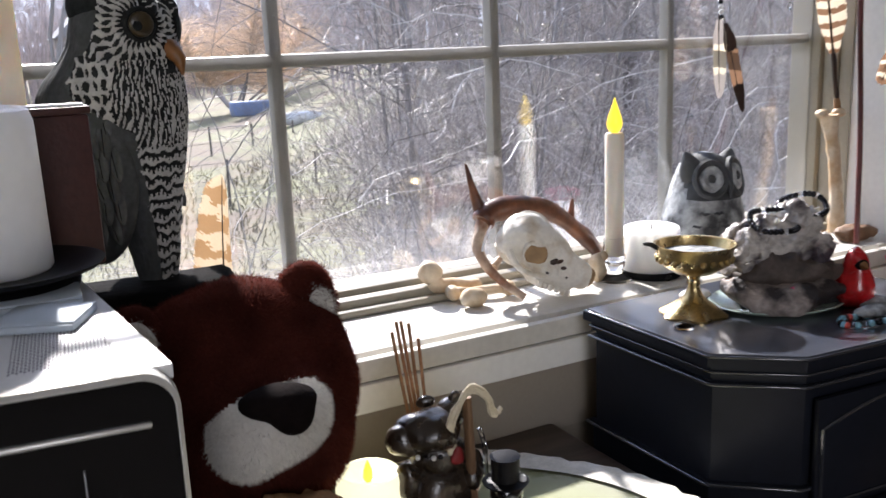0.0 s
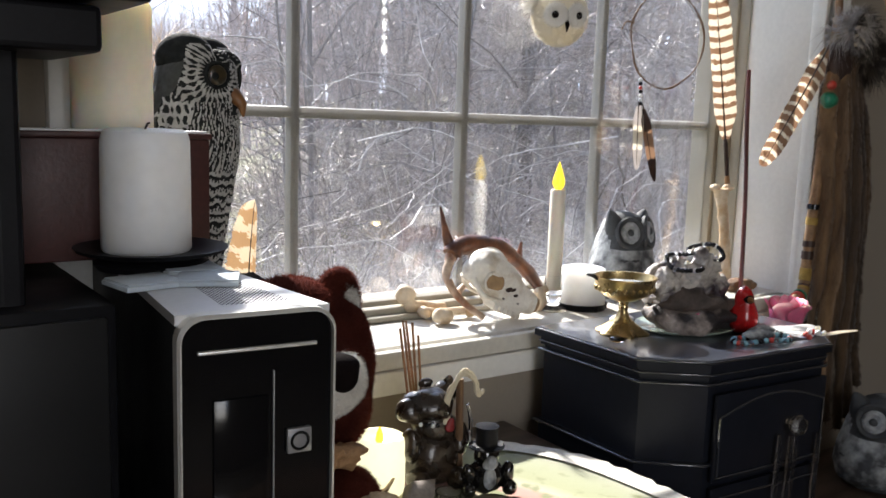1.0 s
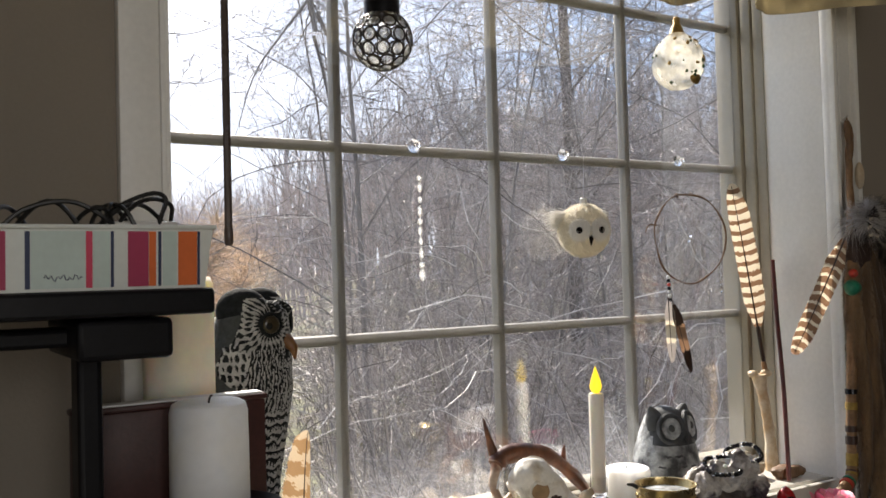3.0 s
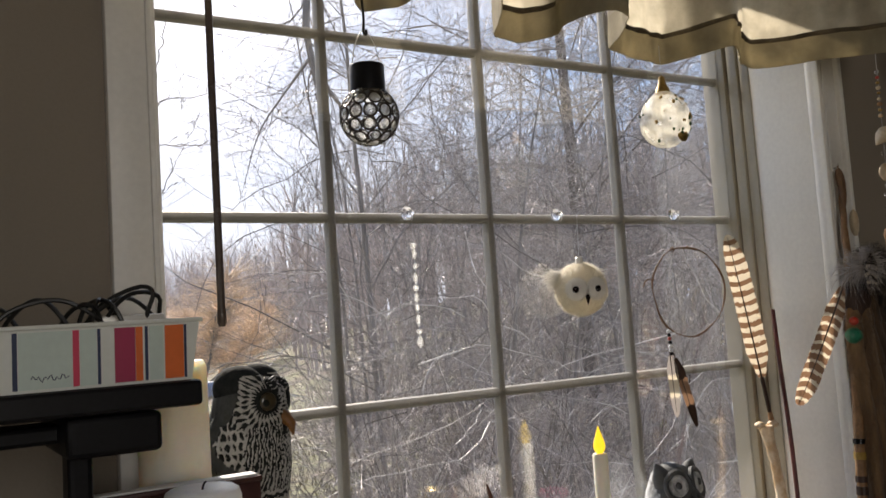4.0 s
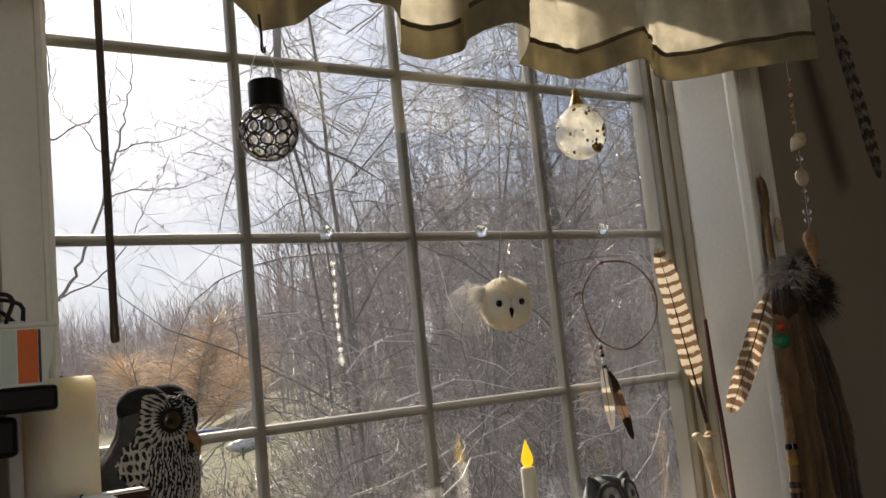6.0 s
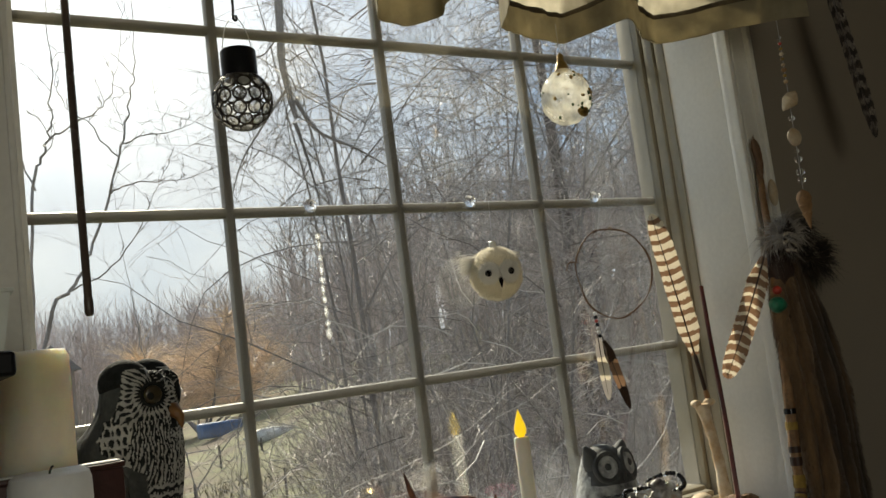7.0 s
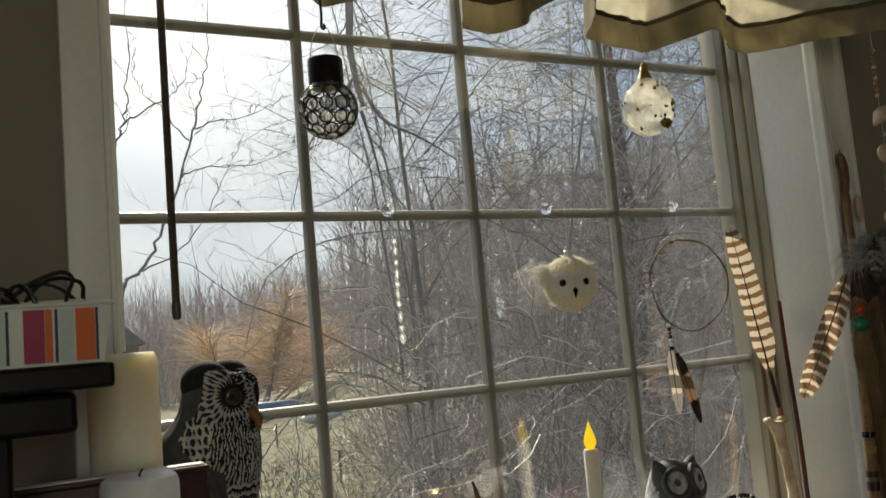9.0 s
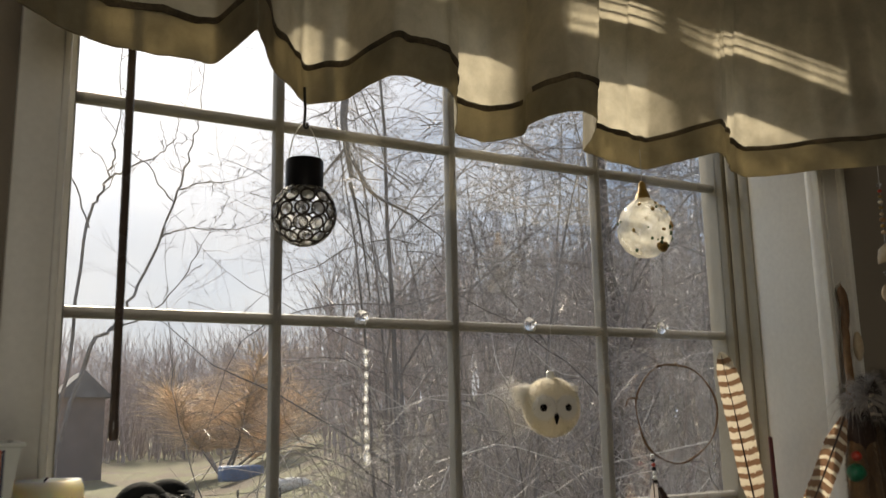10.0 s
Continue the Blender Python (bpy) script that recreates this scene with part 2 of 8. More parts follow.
def pane_material():
    """Thin window glass: clear, a weak mirror, with a film of dust that scatters some light."""
    m = bpy.data.materials.new("window_glass")
    m.use_nodes = True
    nd, ln = m.node_tree.nodes, m.node_tree.links
    nd.remove(nd["Principled BSDF"])
    out = nd["Material Output"]
    clear, mirror, dust = nd.new("ShaderNodeBsdfTransparent"), nd.new("ShaderNodeBsdfGlossy"), nd.new("ShaderNodeBsdfTranslucent")
    mirror.inputs["Roughness"].default_value = 0.0
    dust.inputs["Color"].default_value = (0.85, 0.85, 0.88, 1)
    tc, nz = nd.new("ShaderNodeTexCoord"), nd.new("ShaderNodeTexNoise")
    nz.inputs["Scale"].default_value, nz.inputs["Detail"].default_value = 5.0, 5.0
    ln.new(tc.outputs["Object"], nz.inputs["Vector"])
    mr = nd.new("ShaderNodeMapRange")
    mr.inputs["From Min"].default_value, mr.inputs["From Max"].default_value = 0.35, 0.75
    mr.inputs["To Min"].default_value, mr.inputs["To Max"].default_value = 0.004, 0.016
    ln.new(nz.outputs["Fac"], mr.inputs["Value"])
    sp, low, mud, tot = nd.new("ShaderNodeSeparateXYZ"), nd.new("ShaderNodeMapRange"), nd.new("ShaderNodeMath"), nd.new("ShaderNodeMath")
    ln.new(tc.outputs["Object"], sp.inputs[0])
    low.interpolation_type = "SMOOTHSTEP"
    low.inputs["From Min"].default_value, low.inputs["From Max"].default_value = 0.98, 0.87
    low.inputs["To Min"].default_value, low.inputs["To Max"].default_value = 0.0, 0.07
    ln.new(sp.outputs["Z"], low.inputs["Value"])
    mud.operation, tot.operation = "MULTIPLY", "ADD"
    ln.new(low.outputs[0], mud.inputs[0])
    ln.new(nz.outputs["Fac"], mud.inputs[1])
    ln.new(mud.outputs[0], tot.inputs[0])
    ln.new(mr.outputs[0], tot.inputs[1])
    a, b = nd.new("ShaderNodeMixShader"), nd.new("ShaderNodeMixShader")
    ln.new(tot.outputs[0], a.inputs[0])
    ln.new(clear.outputs[0], a.inputs[1])
    ln.new(dust.outputs[0], a.inputs[2])
    b.inputs[0].default_value = 0.11
    ln.new(a.outputs[0], b.inputs[1])
    ln.new(mirror.outputs[0], b.inputs[2])
    ln.new(b.outputs[0], out.inputs["Surface"])
    return m


def cloth_material(name, color, through=0.4, weave=900.0, blotch=0.0):
    """Thin woven cloth that lets some of the light through; blotch is how far old stains darken it."""
    m = material(name, color, 0.9, 0, 0.12, 9.0, weave, 0.25)
    nd, ln = m.node_tree.nodes, m.node_tree.links
    b, out = nd["Principled BSDF"], nd["Material Output"]
    tr, mx = nd.new("ShaderNodeBsdfTranslucent"), nd.new("ShaderNodeMixShader")
    tr.inputs["Color"].default_value = (*[min(1, c * 1.05) for c in color], 1)
    mx.inputs[0].default_value = through
    if blotch:
        tc, nz, mr, hs = nd.new("ShaderNodeTexCoord"), nd.new("ShaderNodeTexNoise"), nd.new("ShaderNodeMapRange"), nd.new("ShaderNodeHueSaturation")
        nz.inputs["Scale"].default_value, nz.inputs["Detail"].default_value, nz.inputs["Roughness"].default_value = 24.0, 6.0, 0.62
        mr.inputs["From Min"].default_value, mr.inputs["From Max"].default_value = 0.36, 0.66
        mr.inputs["To Min"].default_value, mr.inputs["To Max"].default_value = 1.0 - blotch, 1.08
        hs.inputs["Color"].default_value = tr.inputs["Color"].default_value
        ln.new(tc.outputs["Object"], nz.inputs["Vector"])
        ln.new(nz.outputs["Fac"], mr.inputs["Value"])
        ln.new(mr.outputs[0], hs.inputs["Value"])
        ln.new(hs.outputs[0], tr.inputs["Color"])
    ln.new(b.outputs[0], mx.inputs[1])
    ln.new(tr.outputs[0], mx.inputs[2])
    ln.new(mx.outputs[0], out.inputs["Surface"])
    return m


def glow_material(name, color, power, base):
    m = material(name, base, 0.4, 0, 0.05, 30, 200, 0.03)
    b = m.node_tree.nodes["Principled BSDF"]
    b.inputs["Emission Color"].default_value = (*color, 1)
    b.inputs["Emission Strength"].default_value = power
    return m


WALL = material("wall_paint", (0.27, 0.232, 0.188), 0.85, 0, 0.04, 3.0, 260.0, 0.12)
TRIM = material("white_trim_paint", (0.85, 0.84, 0.80), 0.42, 0, 0.05, 6.0, 140.0, 0.06)
# frame and bars of the white window are coloured dark taupe
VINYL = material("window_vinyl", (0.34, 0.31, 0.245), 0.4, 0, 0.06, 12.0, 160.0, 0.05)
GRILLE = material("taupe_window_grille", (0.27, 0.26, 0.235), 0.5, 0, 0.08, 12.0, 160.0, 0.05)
CEIL = material("ceiling_paint", (0.75, 0.74, 0.72), 0.95, 0, 0.04, 3.0, 300.0, 0.2)
FLOOR = material("carpet", (0.30, 0.26, 0.22), 0.95, 0, 0.2, 8.0, 500.0, 0.5)
PANE = pane_material()
DESK = material("dark_desk_wood", (0.10, 0.065, 0.045), 0.4, 0, 0.3, 6.0, 60.0, 0.1, stretch=(1, 8, 8))
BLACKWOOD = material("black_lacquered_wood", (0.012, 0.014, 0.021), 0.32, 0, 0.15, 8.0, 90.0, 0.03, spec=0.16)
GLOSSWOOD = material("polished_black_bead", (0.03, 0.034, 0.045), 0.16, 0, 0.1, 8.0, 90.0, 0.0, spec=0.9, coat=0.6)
# black lid; part of the sky's bluish sheen is mixed into its base colour
LIDWOOD = material("black_lid_sky_sheen", (0.040, 0.048, 0.070), 0.32, 0, 0.2, 14.0, 160.0, 0.05, spec=1.0, coat=1.0)
BLACKPLASTIC = material("black_plastic", (0.011, 0.011, 0.013), 0.42, 0, 0.2, 20.0, 300.0, 0.05, spec=0.14)
PERCHROCK = material("matte_black_rock", (0.006, 0.006, 0.006), 0.95, 0, 0.3, 40.0, 200.0, 0.6, spec=0.05)
PIANO = material("glossy_black_plastic", (0.006, 0.006, 0.007), 0.05, 0, 0.1, 5.0, 60.0, 0.0, spec=0.4)
SILVER = material("silver_plastic", (0.74, 0.73, 0.69), 0.34, 0.3, 0.06, 12.0, 240.0, 0.03)
STEEL = material("painted_steel", (0.70, 0.70, 0.70), 0.35, 0.3, 0.05, 9.0, 240.0, 0.04)
WAX = material("white_wax", (0.92, 0.92, 0.90), 0.45, 0, 0.03, 25.0, 120.0, 0.05, subsurface=1.0)
IVORY = material("ivory_wax", (0.88, 0.84, 0.70), 0.5, 0, 0.04, 20.0, 120.0, 0.06, subsurface=1.0)
for wax in (WAX, IVORY):
    wax.node_tree.nodes["Principled BSDF"].inputs["Subsurface Scale"].default_value = 2.2
WAX.node_tree.nodes["Principled BSDF"].inputs["Subsurface Radius"].default_value = (0.016, 0.0155, 0.0145)
MAROON = material("maroon_leatherette", (0.065, 0.018, 0.015), 0.5, 0, 0.2, 14.0, 240.0, 0.2)
PAPER = material("white_paper", (0.80, 0.81, 0.83), 0.75, 0, 0.04, 20.0, 200.0, 0.05)
BRASS = material("worn_brass", (0.72, 0.56, 0.28), 0.28, 1.0, 0.25, 40.0, 260.0, 0.15, tint=(0.40, 0.29, 0.13))
BONE = material("bleached_bone", (0.62, 0.52, 0.38), 0.6, 0, 0.12, 40.0, 240.0, 0.25, tint=(0.46, 0.31, 0.17), edge=(0.4, 0.65))
# darker copy of the trim white for the sill, offsetting the sun on it
SILLPAINT = material("darkened_sill_paint", (0.64, 0.62, 0.57), 0.45, 0, 0.08, 14.0, 140.0, 0.1)
SKULL = material("pale_skull_bone", (0.78, 0.75, 0.68), 0.55, 0, 0.10, 45.0, 240.0, 0.3, tint=(0.52, 0.42, 0.29), edge=(0.5, 0.75))
ORBIT = material("brown_bone", (0.42, 0.27, 0.14), 0.75, 0, 0.2, 60.0, 240.0, 0.2)
ANTLER = material("brown_antler", (0.075, 0.025, 0.013), 0.4, 0, 0.25, 22.0, 180.0, 0.25, tint=(0.20, 0.075, 0.032), edge=(0.42, 0.62))
PALETINE = material("pale_antler", (0.24, 0.105, 0.055), 0.4, 0, 0.25, 30.0, 180.0, 0.25, tint=(0.52, 0.40, 0.30), edge=(0.45, 0.62))
ROCK = material("grey_agate", (0.56, 0.52, 0.48), 0.45, 0, 0.3, 30.0, 190.0, 0.8, tint=(0.060, 0.045, 0.055), edge=(0.44, 0.58))
CRUST = material("dark_rock_rind", (0.12, 0.09, 0.075), 0.7, 0, 0.3, 50.0, 260.0, 0.5)
QUARTZ = material("milky_quartz", (0.75, 0.74, 0.74), 0.2, 0, 0.1, 60.0, 200.0, 0.2, subsurface=0.3)
FUR_DARK = material("red_brown_plush", (0.080, 0.0205, 0.0145), 0.95, 0, 0.35, 30.0, 400.0, 0.4, sheen=0.15, sheen_tint=(0.75, 0.16, 0.10), random_tint=0.4, spec=0.05)
fur_tree = FUR_DARK.node_tree
fur_thin, fur_mix = fur_tree.nodes.new("ShaderNodeBsdfTranslucent"), fur_tree.nodes.new("ShaderNodeMixShader")
fur_thin.inputs["Color"].default_value, fur_mix.inputs[0].default_value = (0.34, 0.075, 0.05, 1), 0.13
fur_tree.links.new(fur_tree.nodes["Principled BSDF"].outputs[0], fur_mix.inputs[1])
fur_tree.links.new(fur_thin.outputs[0], fur_mix.inputs[2])
fur_tree.links.new(fur_mix.outputs[0], fur_tree.nodes["Material Output"].inputs["Surface"])
FUR_WHITE = material("white_plush", (0.72, 0.69, 0.64), 0.95, 0, 0.1, 30.0, 400.0, 0.4, sheen=0.4, random_tint=0.12)
NOSE = material("black_plush", (0.010, 0.007, 0.007), 0.95, 0, 0.2, 40.0, 300.0, 0.3, spec=0.05)
GLASS = glass("clear_crystal")


def thin_glass(name, color, clear, milk, shine=0.14):
    """Hollow or thin glass: mostly clear, a milky share that glows against the light, and a mirror share."""
    m = bpy.data.materials.new(name)
    m.use_nodes = True
    nd, ln = m.node_tree.nodes, m.node_tree.links
    nd.remove(nd["Principled BSDF"])
    see, haze_, gloss, a, b = nd.new("ShaderNodeBsdfTransparent"), nd.new("ShaderNodeBsdfTranslucent"), nd.new("ShaderNodeBsdfGlossy"), nd.new("ShaderNodeMixShader"), nd.new("ShaderNodeMixShader")
    see.inputs["Color"].default_value = (clear, clear, clear, 1)
    haze_.inputs["Color"].default_value = (*color, 1)
    gloss.inputs["Roughness"].default_value = 0.06
    tc, nz, mr = nd.new("ShaderNodeTexCoord"), nd.new("ShaderNodeTexNoise"), nd.new("ShaderNodeMapRange")
    nz.inputs["Scale"].default_value, nz.inputs["Detail"].default_value = 45.0, 4.0
    mr.inputs["From Min"].default_value, mr.inputs["From Max"].default_value = 0.35, 0.65
    mr.inputs["To Min"].default_value, mr.inputs["To Max"].default_value = milk * 0.5, milk * 1.3
    ln.new(tc.outputs["Object"], nz.inputs["Vector"])
    ln.new(nz.outputs["Fac"], mr.inputs["Value"])
    ln.new(mr.outputs[0], a.inputs[0])
    ln.new(see.outputs[0], a.inputs[1])
    ln.new(haze_.outputs[0], a.inputs[2])
    b.inputs[0].default_value = shine
    ln.new(a.outputs[0], b.inputs[1])
    ln.new(gloss.outputs[0], b.inputs[2])
    ln.new(b.outputs[0], nd["Material Output"].inputs["Surface"])
    return m


CRYSTAL = thin_glass("clear_cut_crystal", (0.95, 0.95, 0.93), 0.97, 0.28, 0.16)
BEADGLASS = glass("pale_bead_glass", (0.92, 0.95, 1.0), 0.05)
CARD_RED = material("red_glaze", (0.55, 0.012, 0.015), 0.25, 0, 0.2, 60.0, 200.0, 0.2, coat=0.6)
DARKBEAD = material("dark_hematite", (0.02, 0.02, 0.025), 0.15, 0.6, 0.2, 60.0, 200.0, 0.0)
BLUEBEAD = material("turquoise_bead", (0.22, 0.45, 0.55), 0.25, 0, 0.2, 90.0, 200.0, 0.05, coat=0.4)
REDBEAD = material("coral_bead", (0.62, 0.06, 0.04), 0.3, 0, 0.2, 90.0, 200.0, 0.05, coat=0.4)
GREENBEAD = material("green_malachite", (0.02, 0.28, 0.16), 0.3, 0, 0.3, 90.0, 220.0, 0.05, coat=0.4)
STONE = material("carved_grey_stone", (0.42, 0.44, 0.45), 0.75, 0, 0.25, 48.0, 240.0, 0.8, tint=(0.075, 0.08, 0.085), edge=(0.40, 0.60))
STONE_DARK = material("dark_stone_wash", (0.07, 0.075, 0.08), 0.7, 0, 0.2, 40.0, 240.0, 0.4)
PINK = material("pink_rose_wax", (0.88, 0.16, 0.30), 0.5, 0, 0.15, 60.0, 240.0, 0.1, subsurface=0.3)
WOODSTICK = material("peeled_wood", (0.22, 0.12, 0.06), 0.6, 0, 0.25, 40.0, 220.0, 0.3, stretch=(6, 6, 1))
REDSTICK = material("red_brown_stick", (0.12, 0.022, 0.018), 0.4, 0, 0.2, 30.0, 200.0, 0.1)
PELT = material("brown_fur", (0.065, 0.036, 0.018), 0.9, 0, 0.3, 14.0, 500.0, 0.5, tint=(0.27, 0.165, 0.08), sheen=0.25, stretch=(3, 3, 0.4), random_tint=0.25)
DOWN = material("pale_grey_down", (0.52, 0.48, 0.45), 0.95, 0, 0.15, 30.0, 300.0, 0.2, random_tint=0.3)
HIDE = material("tan_wrapped_hide", (0.30, 0.165, 0.075), 0.6, 0, 0.25, 40.0, 220.0, 0.3)
OCHRE = material("ochre_thread_wrap", (0.42, 0.27, 0.06), 0.8, 0, 0.2, 90.0, 500.0, 0.4)
SUEDE = material("tan_hide", (0.42, 0.24, 0.12), 0.8, 0, 0.2, 30.0, 300.0, 0.2)
FLUFF = material("grey_down", (0.24, 0.21, 0.19), 0.95, 0, 0.2, 30.0, 300.0, 0.2, random_tint=0.4)
VANE_DARK = cloth_material("brown_feather_band", (0.30, 0.175, 0.105), 0.38)
VANE_PALE = cloth_material("cream_feather_band", (0.74, 0.66, 0.52), 0.5)
VANE_TAN = cloth_material("tan_feather_band", (0.42, 0.26, 0.13), 0.40)
VANE_CREAM = cloth_material("pale_tan_feather_band", (0.66, 0.53, 0.37), 0.40)
VENT_DOT = material("grey_vent_dot", (0.20, 0.20, 0.22), 0.6, 0, 0.1, 20.0, 200.0, 0.0)
STUDIOGREY = material("brushed_grey_badge", (0.34, 0.34, 0.35), 0.4, 0.4, 0.1, 20.0, 200.0, 0.02)
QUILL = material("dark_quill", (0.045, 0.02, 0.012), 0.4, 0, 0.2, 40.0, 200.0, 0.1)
CURTAIN = cloth_material("cream_curtain_cloth", (0.55, 0.495, 0.375), 0.58, blotch=0.34)
PADPAPER = material("pale_blue_paper", (0.58, 0.66, 0.74), 0.7, 0, 0.06, 30.0, 200.0, 0.1)
HEM = cloth_material("cream_curtain_hem", (0.48, 0.425, 0.30), 0.50, blotch=0.42)
FELT = cloth_material("white_felt_wool", (0.84, 0.79, 0.68), 0.45)
WANDPLASTIC = material("smoky_plastic_wand", (0.10, 0.075, 0.065), 0.25, 0, 0.1, 20.0, 200.0, 0.02)
TUB = material("frosted_tub_plastic", (0.78, 0.82, 0.78), 0.35, 0, 0.04, 20.0, 200.0, 0.03)
PALEBLUE = material("pale_blue_print", (0.62, 0.74, 0.69), 0.5, 0, 0.05, 20.0, 200.0, 0.02)
STRIPE_PINK = material("pink_print", (0.70, 0.05, 0.12), 0.5, 0, 0.05, 20.0, 200.0, 0.02)
STRIPE_PLUM = material("plum_print", (0.42, 0.03, 0.10), 0.5, 0, 0.05, 20.0, 200.0, 0.02)
STRIPE_ORANGE = material("orange_print", (0.82, 0.17, 0.03), 0.5, 0, 0.05, 20.0, 200.0, 0.02)
STRIPE_NAVY = material("navy_print", (0.02, 0.035, 0.10), 0.5, 0, 0.05, 20.0, 200.0, 0.02)
CABLE = material("black_cable", (0.012, 0.012, 0.012), 0.4, 0, 0.1, 20.0, 200.0, 0.02)
DOILY = cloth_material("sage_green_cloth", (0.42, 0.43, 0.33), 0.1, 700.0)


def print_wreath(m):
    """A faded printed wreath on the cloth: a pink ring, a cream ring and blotchy olive leaves."""
    nd, ln = m.node_tree.nodes, m.node_tree.links
    b = nd["Principled BSDF"]
    old = b.inputs["Base Color"].links[0].from_socket
    tc, far, leaf = nd.new("ShaderNodeTexCoord"), nd.new("ShaderNodeVectorMath"), nd.new("ShaderNodeTexNoise")
    far.operation = "DISTANCE"
    far.inputs[1].default_value = (0.24, 0.60, 0.0035)
    ln.new(tc.outputs["Object"], far.inputs[0])
    ln.new(tc.outputs["Object"], leaf.inputs["Vector"])
    leaf.inputs["Scale"].default_value, leaf.inputs["Detail"].default_value = 38.0, 4.0
    ring = nd.new("ShaderNodeValToRGB")
    ring.color_ramp.elements[0].position, ring.color_ramp.elements[0].color = 0.0, (0.30, 0.31, 0.22, 1)
    ring.color_ramp.elements[1].position, ring.color_ramp.elements[1].color = 0.70, (0.31, 0.32, 0.24, 1)
    for p, c in ((0.36, (0.42, 0.40, 0.30, 1)), (0.40, (0.42, 0.17, 0.15, 1)), (0.46, (0.45, 0.22, 0.19, 1)), (0.49, (0.45, 0.43, 0.30, 1)), (0.54, (0.28, 0.30, 0.16, 1)), (0.64, (0.30, 0.32, 0.20, 1))):
        ring.color_ramp.elements.new(p).color = c
    size, on, mx, mx2 = nd.new("ShaderNodeMath"), nd.new("ShaderNodeMapRange"), nd.new("ShaderNodeMix"), nd.new("ShaderNodeMix")
    size.operation = "DIVIDE"
    size.inputs[1].default_value = 0.36
    ln.new(far.outputs["Value"], size.inputs[0])
    ln.new(size.outputs[0], ring.inputs["Fac"])
    on.inputs["From Min"].default_value, on.inputs["From Max"].default_value = 0.54, 0.64
    ln.new(leaf.outputs["Fac"], on.inputs["Value"])
    mx.data_type = mx2.data_type = "RGBA"
    ln.new(on.outputs[0], mx.inputs["Factor"])
    ln.new(ring.outputs["Color"], mx.inputs["A"])
    mx.inputs["B"].default_value = (0.16, 0.18, 0.07, 1)
    mx2.inputs["Factor"].default_value = 0.75
    ln.new(old, mx2.inputs["A"])
    ln.new(mx.outputs["Result"], mx2.inputs["B"])
    ln.new(mx2.outputs["Result"], b.inputs["Base Color"])


print_wreath(DOILY)
LACE = material("white_lace", (0.74, 0.72, 0.66), 0.9, 0, 0.12, 60.0, 500.0, 0.5)
GOLD = material("gold_glitter", (0.46, 0.29, 0.08), 0.4, 0.5, 0.3, 90.0, 500.0, 0.4)
CHARCOAL = material("dark_resin", (0.018, 0.013, 0.011), 0.55, 0, 0.3, 60.0, 260.0, 0.5, tint=(0.075, 0.055, 0.040), edge=(0.45, 0.7))
VANE_GREY = cloth_material("grey_feather", (0.40, 0.36, 0.33), 0.4)

# ---- the room ----
TABLE_Z, SILL_Z, WALL_Y = 0.75, 0.858, 0.85
X0, X1, Y0, CEIL_Z = -2.2, 2.4, -2.6, 2.45
WIN_L, WIN_R, WIN_TOP = 0.04, 1.112, 2.06


def slab(name, lo, hi, mat, label, category, bevel=0.0):
    c = [(a + b) / 2 for a, b in zip(lo, hi)]
    s = [b - a for a, b in zip(lo, hi)]
    return solo(name, G().box(c, s, bevel), mat, label, category, kind="structure")


slab("floor", (X0 - 0.2, Y0 - 0.2, -0.1), (X1 + 0.2, WALL_Y + 0.25, 0.0), FLOOR, "brown carpeted floor of the room", "floor")
slab("ceiling", (X0 - 0.2, Y0 - 0.2, CEIL_Z), (X1 + 0.2, WALL_Y + 0.25, CEIL_Z + 0.1), CEIL, "plain white ceiling", "ceiling")
slab("wall_west", (X0 - 0.15, Y0, 0), (X0, WALL_Y + 0.25, CEIL_Z), WALL, "plain taupe painted wall", "wall")
slab("wall_east", (X1, Y0, 0), (X1 + 0.15, WALL_Y + 0.25, CEIL_Z), WALL, "plain taupe painted wall", "wall")
north = thing("wall_north", pose(0, 0, 0), "taupe painted wall with a deep window opening", "wall", kind="structure")
D = WALL_Y + 0.22
g = G()
g.box(((X0 + WIN_L) / 2, (WALL_Y + D) / 2, CEIL_Z / 2), (WIN_L - X0, D - WALL_Y, CEIL_Z))
g.box(((X1 + WIN_R) / 2, (WALL_Y + D) / 2, CEIL_Z / 2), (X1 - WIN_R, D - WALL_Y, CEIL_Z))
g.box(((WIN_L + WIN_R) / 2, (WALL_Y + D) / 2, (SILL_Z - 0.02) / 2), (WIN_R - WIN_L, D - WALL_Y, SILL_Z - 0.02))
g.box(((WIN_L + WIN_R) / 2, (WALL_Y + D) / 2, (CEIL_Z + WIN_TOP) / 2), (WIN_R - WIN_L, D - WALL_Y, CEIL_Z - WIN_TOP))
part("wall_panel", g, WALL, north)
# white linings of the window opening
for nm, c, s in (("jamb_lining", (WIN_L + 0.002, 0.925, 1.457), (0.008, 0.154, 1.202)),
                 ("jamb_lining", (WIN_R - 0.002, 0.925, 1.457), (0.008, 0.154, 1.202)),
                 ("head_lining", (0.57, 0.925, WIN_TOP - 0.002), (1.05, 0.154, 0.008))):
    part(nm, G().box(c, s, 0.001), TRIM, north)
# out of view: the window opening is assumed, to hold the fill light
south = thing("wall_south", pose(0, 0, 0), "taupe painted wall with an assumed second window", "wall", kind="structure")
g = G()
g.box(((X0 - 1.2) / 2, Y0 - 0.075, CEIL_Z / 2), (-1.2 - X0, 0.15, CEIL_Z))
g.box(((X1 + 0.0) / 2, Y0 - 0.075, CEIL_Z / 2), (X1, 0.15, CEIL_Z))
g.box((-0.6, Y0 - 0.075, 0.4), (1.2, 0.15, 0.8))
